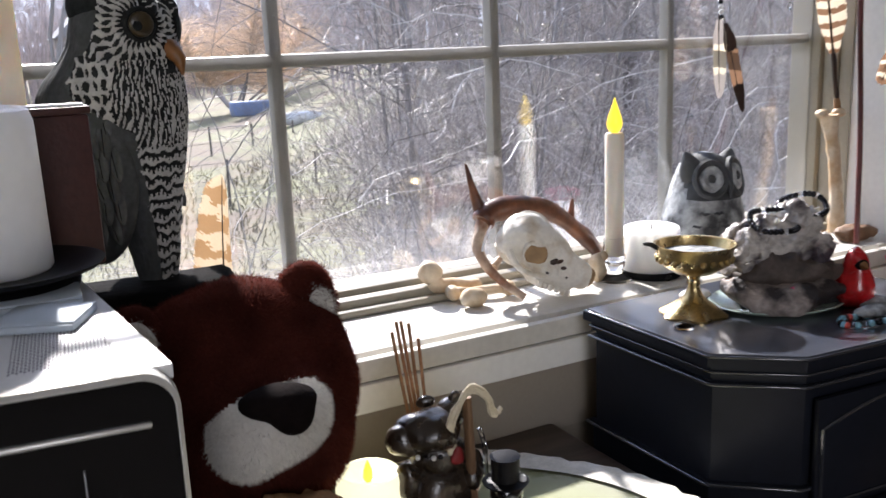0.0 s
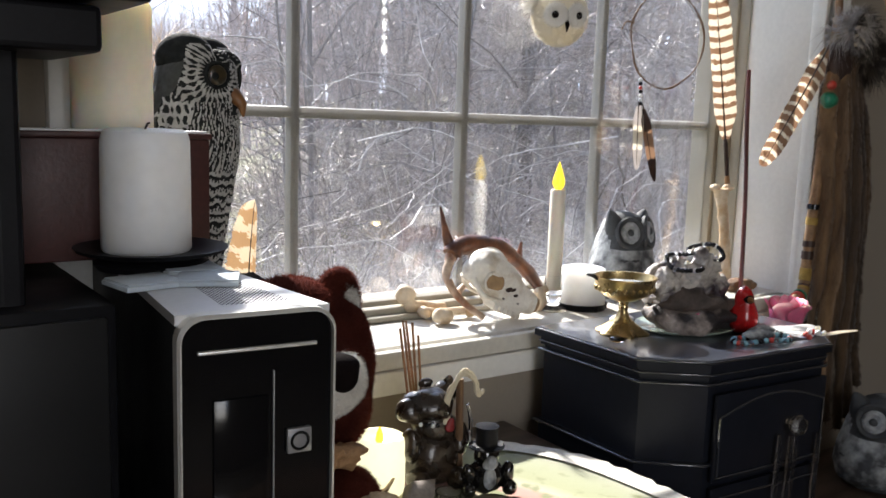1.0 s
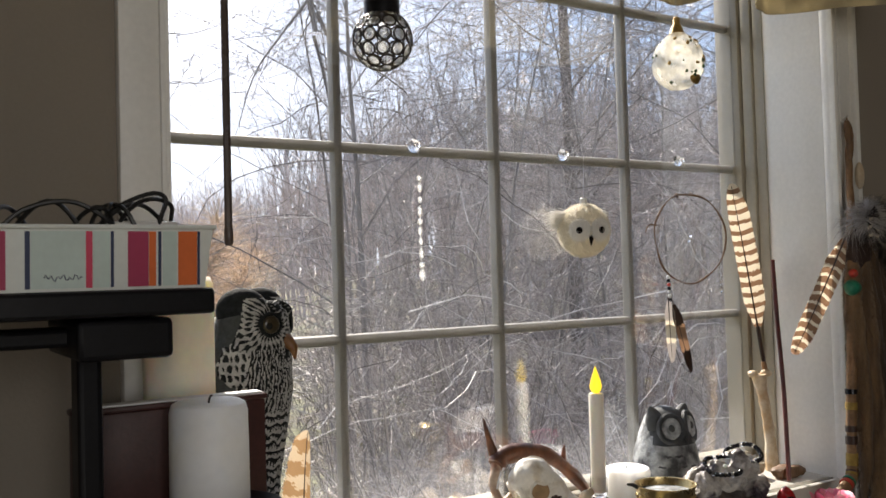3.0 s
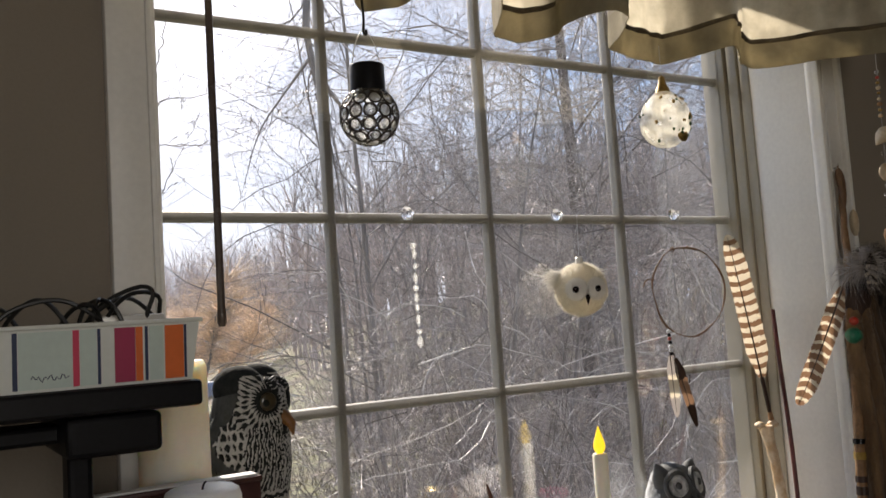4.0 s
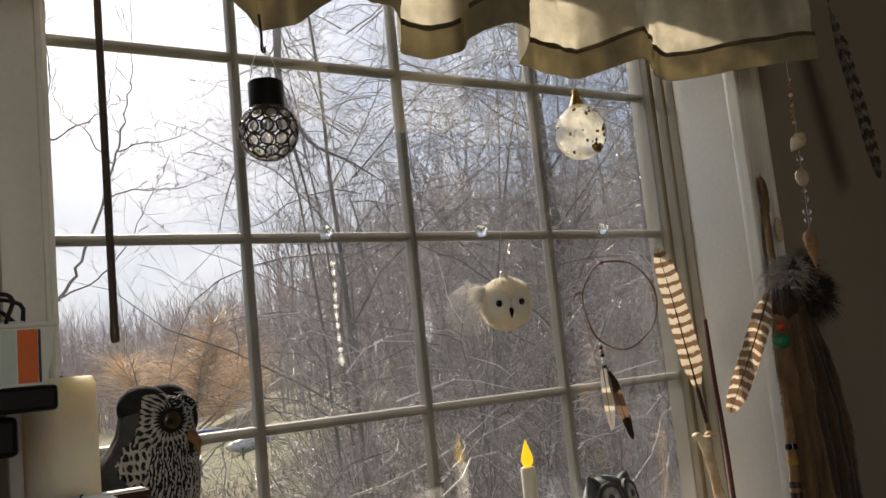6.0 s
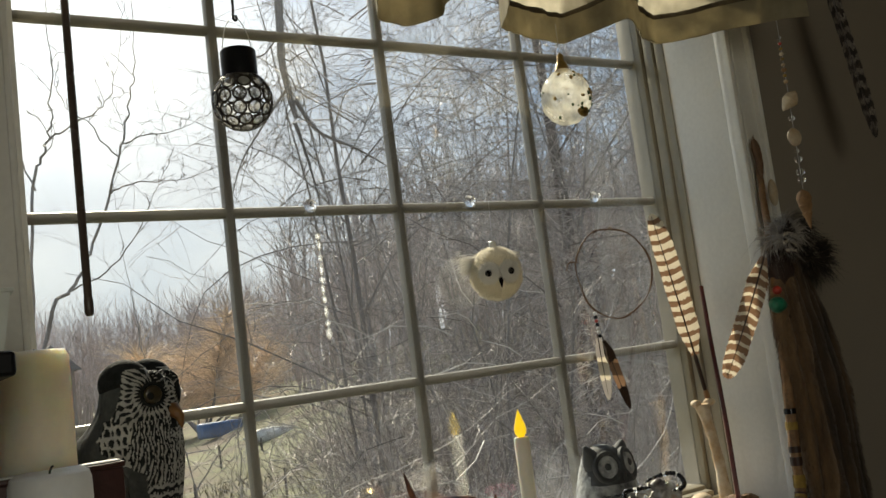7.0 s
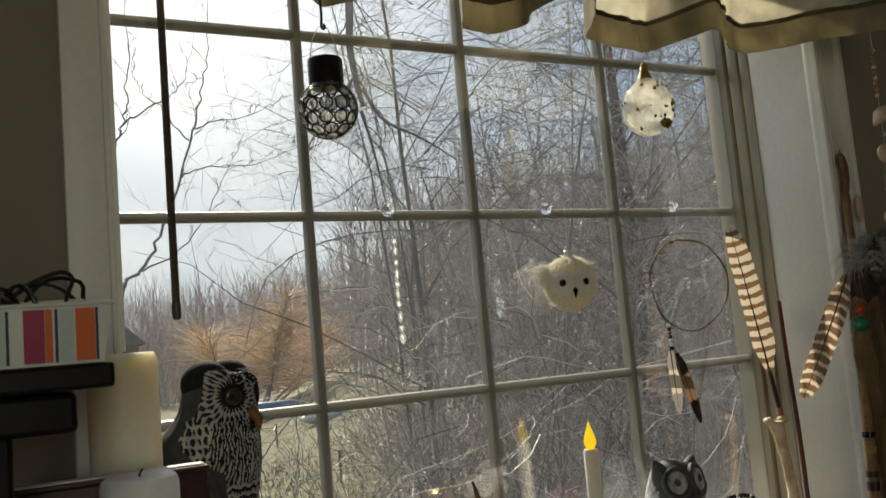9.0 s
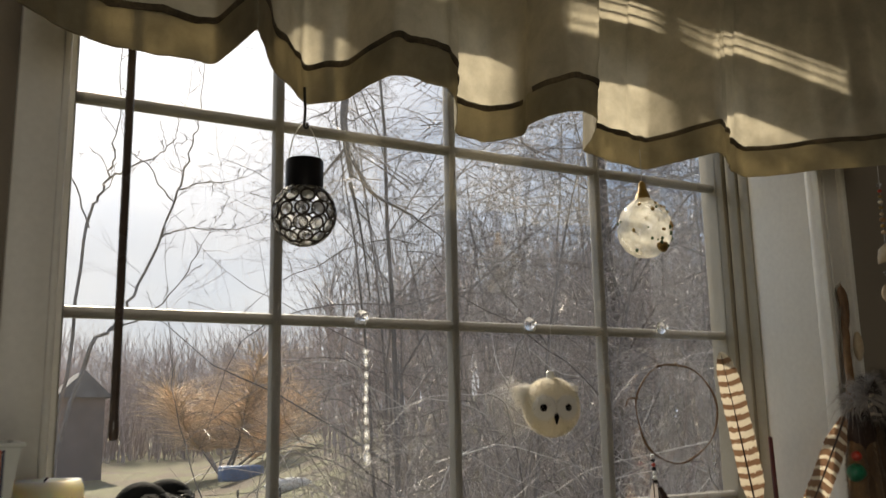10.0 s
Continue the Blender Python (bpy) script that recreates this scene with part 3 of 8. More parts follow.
g.box((-0.6, Y0 - 0.075, (CEIL_Z + 2.2) / 2), (1.2, 0.15, CEIL_Z - 2.2))
part("wall_panel", g, WALL, south)
g = G()
for x in (-1.2, -0.6, 0.0):
    g.box((x, Y0 - 0.04, 1.5), (0.06, 0.05, 1.4), 0.004)
for z in (0.82, 1.5, 2.18):
    g.box((-0.6, Y0 - 0.04, z), (1.2, 0.045, 0.05), 0.004)
part("window_frame", g, TRIM, south)

# casings round the opening
trim = thing("trim", pose(0, 0, 0), "white moulded wooden window casing", "trim", kind="structure")


def casing(x0, x1, flip):
    g = G()
    g.box(((x0 + x1) / 2, WALL_Y - 0.006, 1.432), (x1 - x0, 0.016, 1.24), 0.003)
    if not flip:
        g.box((x0 + 0.006, WALL_Y - 0.012, 1.432), (0.011, 0.022, 1.24), 0.004)
        g.box((x0 + 0.020, WALL_Y - 0.010, 1.432), (0.007, 0.020, 1.24), 0.003)
        g.box((x1 - 0.007, WALL_Y - 0.010, 1.432), (0.012, 0.026, 1.24), 0.004)
    else:
        g.box((x1 - 0.004, WALL_Y - 0.009, 1.432), (0.007, 0.018, 1.24), 0.003)
    return g


part("side_casing", casing(-0.006, WIN_L, True), TRIM, trim)
part("side_casing", casing(1.1035, 1.172, False), TRIM, trim)
part("head_casing", G().box((0.58, WALL_Y - 0.008, WIN_TOP + 0.033), (1.18, 0.02, 0.062), 0.004), TRIM, trim)
part("apron", G().box((0.57, WALL_Y - 0.003, 0.822), (1.24, 0.012, 0.027), 0.002), TRIM, trim)
part("lower_apron", G().box((0.57, WALL_Y - 0.003, 0.775), (1.24, 0.006, 0.068), 0.001), WALL, trim)

# window: frame, bars, panes, sill
window = thing("window_1", pose(0, 0, 0), "white gridded picture window with slightly dusty panes", "window", kind="structure")
GY = 1.035
COLS = [0.064, 0.313, 0.571, 0.834, 1.090]
# the top row is out of view, added so that sun reaches the valance
ROWS_Z = [0.880, 1.121, 1.378, 1.632, 1.888, 2.010]
g = G()
for x0, x1 in ((WIN_L + 0.006, 0.064), (1.090, WIN_R - 0.006)):
    g.box(((x0 + x1) / 2, 1.030, 1.455), (x1 - x0, 0.050, 1.20), 0.003)
g.box((0.57, 1.028, 0.868), (1.03, 0.05, 0.024), 0.004)
g.box((0.57, 1.028, 2.033), (1.03, 0.05, 0.05), 0.004)
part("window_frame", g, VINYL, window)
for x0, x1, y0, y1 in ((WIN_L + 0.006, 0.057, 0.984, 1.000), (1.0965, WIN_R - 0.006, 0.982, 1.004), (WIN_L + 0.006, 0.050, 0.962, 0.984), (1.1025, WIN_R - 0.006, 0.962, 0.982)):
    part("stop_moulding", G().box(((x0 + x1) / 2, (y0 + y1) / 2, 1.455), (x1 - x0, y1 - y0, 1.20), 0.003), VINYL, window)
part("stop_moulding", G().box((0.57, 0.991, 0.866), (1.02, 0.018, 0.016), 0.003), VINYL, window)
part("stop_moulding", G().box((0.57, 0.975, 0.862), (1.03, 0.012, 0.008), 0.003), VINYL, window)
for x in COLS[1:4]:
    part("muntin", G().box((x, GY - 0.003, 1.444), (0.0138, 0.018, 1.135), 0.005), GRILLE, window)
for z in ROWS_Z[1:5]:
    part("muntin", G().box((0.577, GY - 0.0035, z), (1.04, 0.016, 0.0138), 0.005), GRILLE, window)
for i in range(4):
    for k in range(5):
        c = ((COLS[i] + COLS[i + 1]) / 2, GY - 0.016, (ROWS_Z[k] + ROWS_Z[k + 1]) / 2)
        part("pane", G().box(c, (COLS[i + 1] - COLS[i], 0.003, ROWS_Z[k + 1] - ROWS_Z[k])), PANE, window, smooth=0)
sill = part("window_sill", G().box((0.575, 0.9355, SILL_Z - 0.011), (WIN_R - WIN_L + 0.10, 0.137, 0.022), 0.003), SILLPAINT, window, "sunlit white painted sill board")
# groove added to put a strip of shade behind the nosing
part("groove", G().box((0.575, 0.8615, SILL_Z - 0.0155), (WIN_R - WIN_L + 0.10, 0.012, 0.013), 0.001), SILLPAINT, sill)
part("nosing", G().box((0.575, 0.8500, SILL_Z - 0.011), (WIN_R - WIN_L + 0.10, 0.0115, 0.0215), 0.0035), SILLPAINT, sill)

# raised blind, stacked under the head
blind = thing("window_blind", pose(0, 0, 0), "white slatted blind drawn up to the top of the window", "blind")
part("headrail", G().box((0.57, 0.925, 2.036), (1.03, 0.045, 0.034), 0.003), TRIM, blind)
for k in range(18):
    # unseen slats arranged for sun stripes: a few hang open below the upper ones
    if k < 8:
        z, tilt = 1.792 + 0.0062 * k, 0
    elif k < 12:
        z, tilt = 1.852 + 0.015 * (k - 8), 38
    else:
        z, tilt = 1.912 + 0.019 * (k - 12), -12
    part("slat", G().box((0, 0, 0), (1.02, 0.046, 0.0028), 0.001), TRIM, blind, at=pose(0.57, 0.925, z, tilt, 0, 0))
part("bottom_rail", G().box((0.57, 0.925, 1.782), (1.02, 0.046, 0.013), 0.003), TRIM, blind)
for x in (0.2, 0.94):
    part("cord", G().tube([(x, 0.925, 2.02), (x, 0.925, 1.780)], 0.0012, 5), PAPER, blind)

# ---- outdoors ----
rng = random.Random(7)
BARK = material("grey_bark", (0.24, 0.225, 0.22), 0.8, 0, 0.3, 3.0, 40.0, 0.5, tint=(0.13, 0.12, 0.115), random_tint=0.35)
TWIG = material("bare_twigs", (0.43, 0.395, 0.385), 0.5, 0, 0.3, 2.0, 40.0, 0.0, random_tint=0.65)
BRUSH = material("dry_brush", (0.41, 0.352, 0.33), 0.5, 0, 0.3, 1.0, 40.0, 0.0, random_tint=0.75)
# weathered twigs, made paler to carry the sun on them
PALETWIG = material("sunlit_weathered_twigs", (0.62, 0.575, 0.53), 0.55, 0, 0.25, 2.0, 40.0, 0.0, random_tint=0.4)
# far twigs: pinkish brown, with distance haze put into the colour
HAZETWIG = material("far_haze_toned_twigs", (0.56, 0.47, 0.44), 0.8, 0, 0.2, 1.0, 30.0, 0.0, random_tint=0.4)
# willow orange, paled so that distance haze is part of the colour
WILLOW = material("hazed_orange_willow_twigs", (0.86, 0.66, 0.46), 0.8, 0, 0.2, 1.0, 30.0, 0.0, random_tint=0.4)
LAWN = material("winter_ground", (0.125, 0.125, 0.050), 0.95, 0, 0.5, 0.35, 5.0, 0.8, tint=(0.115, 0.085, 0.055), edge=(0.4, 0.6))
SHINGLE = material("grey_roof", (0.20, 0.20, 0.21), 0.9, 0, 0.2, 1.0, 20.0, 0.3)
SIDING = material("pale_siding", (0.23, 0.195, 0.185), 0.8, 0, 0.1, 1.0, 20.0, 0.2)
BLUE = material("blue_tarpaulin", (0.11, 0.20, 0.38), 0.5, 0, 0.2, 2.0, 20.0, 0.3)
WHITEHULL = material("white_hull", (0.8, 0.8, 0.78), 0.4, 0, 0.1, 2.0, 20.0, 0.1)
POST = material("weathered_post", (0.10, 0.09, 0.08), 0.9, 0, 0.3, 8.0, 60.0, 0.4)
DARKBARK = material("dark_bark", (0.11, 0.092, 0.088), 0.85, 0, 0.3, 3.0, 40.0, 0.5, tint=(0.065, 0.055, 0.052))
GROUND_Z = -2.2


def ground_z(x, y):
    d = math.hypot(x, y)
    az = math.degrees(math.atan2(x, max(y, 0.01)))
    hill = max(0.0, min(1.0, (az - 14) / 16)) * max(0.0, min(1.0, (d - 12) / 45)) * 5.0
    bump = noise.noise((x * 0.15, y * 0.15, 0)) * 0.18 if d < 120 else 0
    return GROUND_Z + hill + bump + max(0, d - 90) * 0.012


vs, fs = [], []
radii = [0.0, 2, 4, 6, 8, 10, 12.5, 15, 18, 21, 25, 30, 36, 44, 54, 66, 80, 100, 140, 220, 400, 900]
NA = 96
for r in radii[1:]:
    for k in range(NA):
        a = 2 * math.pi * k / NA
        x, y = r * math.sin(a), r * math.cos(a)
        vs.append((x, y, ground_z(x, y)))
for i in range(len(radii) - 2):
    for k in range(NA):
        b = (k + 1) % NA
        fs.append((i * NA + k, (i + 1) * NA + k, (i + 1) * NA + b, i * NA + b))
vs.append((0, 0, GROUND_Z))
fs += [(k, (k + 1) % NA, len(vs) - 1) for k in range(NA)]
solo("ground", G().add(vs, fs), LAWN, "winter lawn turning into brown leaf litter under the woods", "ground", kind="structure", smooth=0)


def limb(rng, start, way, length, radius, n=6, droop=0.0, wob=0.12):
    """A wandering tapered branch as points and radii."""
    p, d = Vector(start), Vector(way).normalized()
    pts, rad = [p.copy()], [radius]
    for i in range(n):
        d = (d + Vector((rng.gauss(0, wob), rng.gauss(0, wob), rng.gauss(0, wob) - droop))).normalized()
        p = p + d * (length / n)
        pts.append(p.copy())
        rad.append(max(0.0016, radius * (1 - 0.82 * (i + 1) / n)))
    return pts, rad


def grow(trunk, crown, rng, pts, rad, level, top, spread=0.9, lift=0.35, droop=0.0, counts=(11, 7, 4), reach=1.0):
    """Adds the side branches of a limb, down to twigs."""
    if level >= top:
        return
    total = sum((pts[i + 1] - pts[i]).length for i in range(len(pts) - 1))
    for k in range(counts[min(level, len(counts) - 1)]):
        u = (0.22 if level == 0 else 0.12) + 0.86 * (k + rng.random()) / counts[min(level, len(counts) - 1)] * 0.9
        u = min(u, 0.98) * (len(pts) - 1)
        i = int(u)
        f = u - i
        base = pts[i].lerp(pts[i + 1], f)
        axis = (pts[i + 1] - pts[i]).normalized()
        side = Vector((rng.gauss(0, 1), rng.gauss(0, 1), rng.gauss(0, 0.4)))
        side = (side - axis * side.dot(axis)).normalized()
        way = axis * (1 - spread * 0.55) + side * spread + Vector((0, 0, lift))
        ln = reach * total * rng.uniform(0.28, 0.52) * (1.15 - 0.5 * u / (len(pts) - 1))
        r = (rad[i] * (1 - f) + rad[i + 1] * f) * rng.uniform(0.34, 0.52)
        n = 5 if level == 0 else 4 if level == 1 else 3
        q, qr = limb(rng, base, way, ln, max(r, 0.003), n, droop, 0.30)
        (trunk if level == 0 else crown).tube(q, qr, 4 if level == 0 else 3, cap=False)
        grow(trunk, crown, rng, q, qr, level + 1, top, spread, lift, droop, counts, max(reach, 0.8))


def tree_meshes(seed, height, radius, top=3, spread=0.9, lift=0.35, droop=0.0, counts=(11, 7, 4), lean=0.06):
    rng = random.Random(seed)
    trunk, crown = G(), G()
    pts, rad = limb(rng, (0, 0, -0.2), (rng.gauss(0, lean), rng.gauss(0, lean), 1), height, radius, 9, -0.01, 0.05)
    trunk.tube(pts, rad, 7, cap=False)
    grow(trunk, crown, rng, pts, rad, 0, top, spread, lift, droop, counts)
    return trunk, crown


TREE_LABEL = "bare grey-brown winter tree in the woods outside"
kinds = []
for k, (h, r, sp, lift, cnt) in enumerate(((9, 0.034, 0.9, 0.3, (17, 8, 5)), (11, 0.046, 0.8, 0.4, (18, 8, 5)), (7, 0.025, 1.0, 0.3, (17, 8, 5)),
                                          (8, 0.029, 0.9, 0.2, (18, 8, 5)), (6, 0.028, 1.0, 0.35, (17, 8, 5)), (10, 0.037, 0.7, 0.5, (17, 8, 5)))):
    t, c = tree_meshes(20 + k, h, r, 3, sp, lift, 0.0, cnt)
    tree = thing("tree", pose(0, 0, 0), TREE_LABEL, "tree", "woods outside the window")
    part("trunk", t, BARK, tree, smooth=0)
    part("crown", c, TWIG, tree, smooth=0)
    kinds.append(tree)
rngp = random.Random(11)
spots = []
while len(spots) < 104:
    az, d = rngp.uniform(25.5, 68), 9.0 + 30 * rngp.random() ** 1.2
    x, y = d * math.sin(radians(az)), d * math.cos(radians(az))
    if az < 25 and d < 12 + (25 - az) * 3:
        continue
    if all((x - a) ** 2 + (y - b) ** 2 > 1.6 for a, b in spots):
        spots.append((x, y))
for k, (x, y) in enumerate(spots):
    az = math.degrees(math.atan2(x, y))
    pick = (2, 4)[k % 2] if az < 22 else k % 6
    m = pose(x, y, ground_z(x, y), 0, 0, rngp.uniform(0, 360))
    s = rngp.uniform(0.75, 1.2)
    if k < 6:
        tree = kinds[k]
        tree.matrix_basis = m
    else:
        tree = copy_thing(kinds[pick], m)
    tree.scale = (s, s, s)

# the large dark trunk, with a limb that arches over and droops
rngb = random.Random(5)
trunk, crown = G(), G()
big = thing("tree", pose(9.6, 11.4, ground_z(9.6, 11.4)), "large dark bare tree with a long drooping limb", "tree", "woods outside the window")
pts, rad = limb(rngb, (0, 0, -0.2), (0.0, 0.0, 1), 13, 0.155, 9, -0.01, 0.008)
trunk.tube(pts, rad, 9, cap=False)
grow(trunk, crown, rngb, pts, [w * 0.5 for w in rad], 0, 3, 0.9, 0.35, 0.0, (14, 8, 5))
arch = spline([(0, 0, 9.2), (-2.5, -1.5, 10.4), (-5.0, -2.9, 9.3), (-6.05, -3.3, 7.5), (-6.26, -3.4, 6.35), (-6.25, -3.4, 5.95), (-6.18, -3.4, 5.55)], 18)
ar = [0.065 - 0.038 * i / 17 for i in range(18)]
hang = G().tube(arch, ar, 6, cap=False)
grow(trunk, crown, rngb, arch[8:], [w * 0.6 for w in ar[8:]], 0, 3, 0.8, -0.25, 0.05, (10, 6, 4))
for fork, foot in (([(-6.17, -3.4, 5.74), (-5.96, -3.4, 5.42), (-5.54, -3.4, 5.24), (-5.1, -3.3, 5.05)], 0.034), ([(-6.20, -3.4, 5.5), (-6.14, -3.4, 5.27), (-6.06, -3.4, 4.89), (-5.98, -3.4, 4.3)], 0.030), ([(-6.22, -3.4, 5.9), (-6.5, -3.3, 5.5), (-6.75, -3.2, 5.1), (-6.95, -3.2, 4.5)], 0.022)):
    line = spline(fork, 14)
    wide = [0.72 * foot * (1 - 0.8 * k / 13) for k in range(14)]
    hang.tube(line, wide, 6, cap=False)
    grow(trunk, crown, rngb, line, wide, 0, 2, 0.7, -0.15, 0.05, (9, 5))
part("trunk", trunk, DARKBARK, big, smooth=0)
part("limb", hang, BARK, big, "long grey drooping limb", smooth=0)
part("crown", crown, TWIG, big, smooth=0)

# saplings near the house, seen against the open sky: stems with a few clear side limbs, then random twigs
def sapling(base, stems, seed, label, bark=BARK, twigs=(6, 4)):
    """stems: lines of points in the base's frame, each with its foot radius."""
    r2 = random.Random(seed)
    trunk, crown = G(), G()
    for pts, foot in stems:
        line = spline(pts, 5 * len(pts))
        n = len(line)
        line = [p + Vector((r2.gauss(0, 0.008), r2.gauss(0, 0.02), r2.gauss(0, 0.004))) for p in line]
        rad = [max(0.0020, 0.72 * foot * (1 - 0.86 * i / (n - 1))) for i in range(n)]
        trunk.tube(line, rad, 5, cap=False)
        top = line[n // 3:] if line[0].z < 0 else line[2:]
        grow(trunk, crown, r2, top, [max(0.0030, q * 0.8) for q in rad[-len(top):]], 0, 2, 0.55, 0.40, 0.0, twigs, 0.36)
    sap = thing("sapling", pose(*base), label, "tree", "saplings")
    part("trunk", trunk, bark, sap, smooth=0)
    part("crown", crown, bark, sap, smooth=0)


sapling((0.50, 6.0, ground_z(0.5, 6.0)), [
    ([(0, 0, -0.1), (0.04, 0, 1.9), (0.10, 0, 3.5), (0.19, 0, 4.68), (0.27, 0, 4.96), (0.31, 0, 5.09), (0.34, 0, 5.30), (0.36, 0, 5.7), (0.33, 0, 6.3)], 0.021),
    ([(0.29, 0, 5.04), (0.48, 0.1, 5.19), (0.71, 0.2, 5.37), (0.80, 0.2, 5.58), (0.90, 0.2, 6.1)], 0.011),
    ([(0.20, 0, 4.70), (0.05, -0.1, 5.1), (-0.10, -0.1, 5.35), (-0.16, -0.1, 5.8)], 0.009)], 31, "slender bare sapling with upswept limbs close to the window")
sapling((0.20, 6.0, ground_z(0.2, 6.0)), [
    ([(0, 0, -0.1), (0.16, 0, 2.0), (0.50, 0, 3.79), (0.68, 0, 4.07), (0.79, 0, 4.28), (0.97, 0, 4.70), (1.06, 0, 5.05), (1.15, 0, 5.37), (1.20, 0, 5.60), (1.22, 0, 6.2)], 0.023),
    ([(0.96, 0, 4.70), (1.20, 0.2, 4.82), (1.55, 0.3, 4.86), (1.95, 0.3, 5.02)], 0.010),
    ([(1.06, 0, 5.04), (1.25, 0.1, 5.13), (1.55, 0.2, 5.22), (1.85, 0.3, 5.40)], 0.009),
    ([(1.03, 0, 4.95), (0.86, 0, 5.18), (0.72, 0, 5.30), (0.66, 0, 5.62)], 0.008),
    ([(0.68, 0, 4.05), (0.98, -0.1, 4.25), (1.20, -0.1, 4.62), (1.40, -0.1, 5.0)], 0.009)], 32, "bare sapling forking against the pale sky")
sapling((2.05, 8.0, ground_z(2.05, 8.0)), [
    ([(0, 0, -0.1), (0.15, 0, 1.2), (0.02, 0, 2.4), (-0.28, 0, 3.4), (-0.40, 0, 4.3), (-0.46, 0, 5.1)], 0.012),
    ([(0.14, 0, 1.3), (0.42, 0, 2.1), (0.50, 0.1, 2.9), (0.72, 0.1, 3.6), (0.80, 0.1, 4.4)], 0.009),
    ([(0.02, 0, 2.3), (0.35, -0.2, 2.75), (0.80, -0.3, 3.05), (1.25, -0.4, 3.35)], 0.010)], 35, "low bare sapling leaning beside the lawn", BARK, (3, 2))

# dense undergrowth
brush = G()
rb = random.Random(3)
for k in range(5600):
    az = rb.uniform(20.5, 70)
    d = 7.0 + 24 * rb.random() ** 1.3
    if az < 25 and d < 11 + (25 - az) * 3:
        if rb.random() < 0.85:
            continue
    x, y = d * math.sin(radians(az)), d * math.cos(radians(az))
    h = rb.uniform(1.2, 4.4) * (0.6 if az < 24 else 1)
    way = (rb.gauss(0, 0.35), rb.gauss(0, 0.35), 1)
    pts, rad = limb(rb, (x, y, ground_z(x, y) - 0.05), way, h, rb.uniform(0.004, 0.011), 5, rb.uniform(-0.02, 0.16), 0.18)
    brush.tube(pts, rad, 3, cap=False)
    for t in range(4):
        i = rb.randint(1, 4)
        q, qr = limb(rb, pts[i], (rb.gauss(0, 1), rb.gauss(0, 1), rb.uniform(-0.1, 1.1)), h * rb.uniform(0.2, 0.5), max(0.0028, rad[i] * 0.6), 3, 0.03, 0.2)
        brush.tube(q, qr, 3, cap=False)
solo("undergrowth", brush, BRUSH, "dense tangle of dry leafless brush and vines", "undergrowth", kind="stuff", smooth=0)
# long arching vines through the brush, one set dark, one coloured as if sunlit
for name_v, mat_v, seed_v, count_v, label_v in (("vines", DARKBARK, 61, 130, "dark arching vines hanging through the brush"), ("vines", PALETWIG, 62, 330, "arching vines in a sunlit-pale colour hanging through the brush")):
    vines, rv = G(), random.Random(seed_v)
    for k in range(count_v):
        az, d = rv.uniform(21, 66), rv.uniform(6.5, 15)
        x, y = d * math.sin(radians(az)), d * math.cos(radians(az))
        h = rv.uniform(0.3, 3.6)
        a = rv.uniform(-0.6, 0.6)
        q, qr = limb(rv, (x, y, ground_z(x, y) + h), (math.cos(a) * rv.choice((-1, 1)), 0.3 * math.sin(a), rv.uniform(0.2, 1.1)), rv.uniform(1.2, 3.2), rv.uniform(0.004, 0.009), 11, rv.uniform(0.05, 0.20), 0.24)
        vines.tube(q, [max(w, 0.0026) for w in qr], 4, cap=False)
    solo(name_v, vines, mat_v, label_v, "undergrowth", kind="stuff", smooth=0)
# high hanging sprays of twigs
sprays, rs = G(), random.Random(77)
for k in range(430):
    az, d = rs.uniform(25, 66), rs.uniform(8, 17)
    x, y = d * math.sin(radians(az)), d * math.cos(radians(az))
    turn = rs.choice((-1, 1))
    q, qr = limb(rs, (x, y, ground_z(x, y) + rs.uniform(3.0, 8.0)), (turn * math.cos(radians(az)), -turn * math.sin(radians(az)), rs.uniform(0.1, 1.0)), rs.uniform(1.4, 3.4), rs.uniform(0.005, 0.010), 9, rs.uniform(0.06, 0.20), 0.20)
    sprays.tube(q, [max(w, 0.0028) for w in qr], 4, cap=False)
    for t in range(7):
        i = rs.randint(1, 8)
        e, er = limb(rs, q[i], (rs.gauss(0, 0.8), rs.gauss(0, 0.8), rs.uniform(-0.7, 0.5)), rs.uniform(0.4, 1.1), 0.0042, 5, 0.10, 0.22)
        sprays.tube(e, [max(w, 0.0024) for w in er], 3, cap=False)
solo("branches", sprays, BRUSH, "thin grey twigs arching and drooping among the trees", "woods", kind="stuff", smooth=0)
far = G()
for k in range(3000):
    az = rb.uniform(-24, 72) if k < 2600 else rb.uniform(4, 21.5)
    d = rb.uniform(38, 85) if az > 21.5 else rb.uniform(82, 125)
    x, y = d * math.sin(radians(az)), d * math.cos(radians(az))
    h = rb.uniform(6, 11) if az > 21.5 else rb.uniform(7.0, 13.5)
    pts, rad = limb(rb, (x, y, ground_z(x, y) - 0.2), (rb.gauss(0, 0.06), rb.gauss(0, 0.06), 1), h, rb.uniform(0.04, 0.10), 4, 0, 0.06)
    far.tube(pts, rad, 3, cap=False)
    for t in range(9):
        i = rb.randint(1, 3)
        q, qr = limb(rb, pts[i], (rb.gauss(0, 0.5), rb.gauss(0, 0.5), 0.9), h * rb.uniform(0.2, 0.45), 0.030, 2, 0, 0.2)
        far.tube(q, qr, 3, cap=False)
solo("far_woods", far, HAZETWIG, "distant bare woods in a pale haze-toned colour", "woods", kind="stuff", smooth=0)

# orange willow across the lawn
wt, wc = G(), G()
rw = random.Random(9)
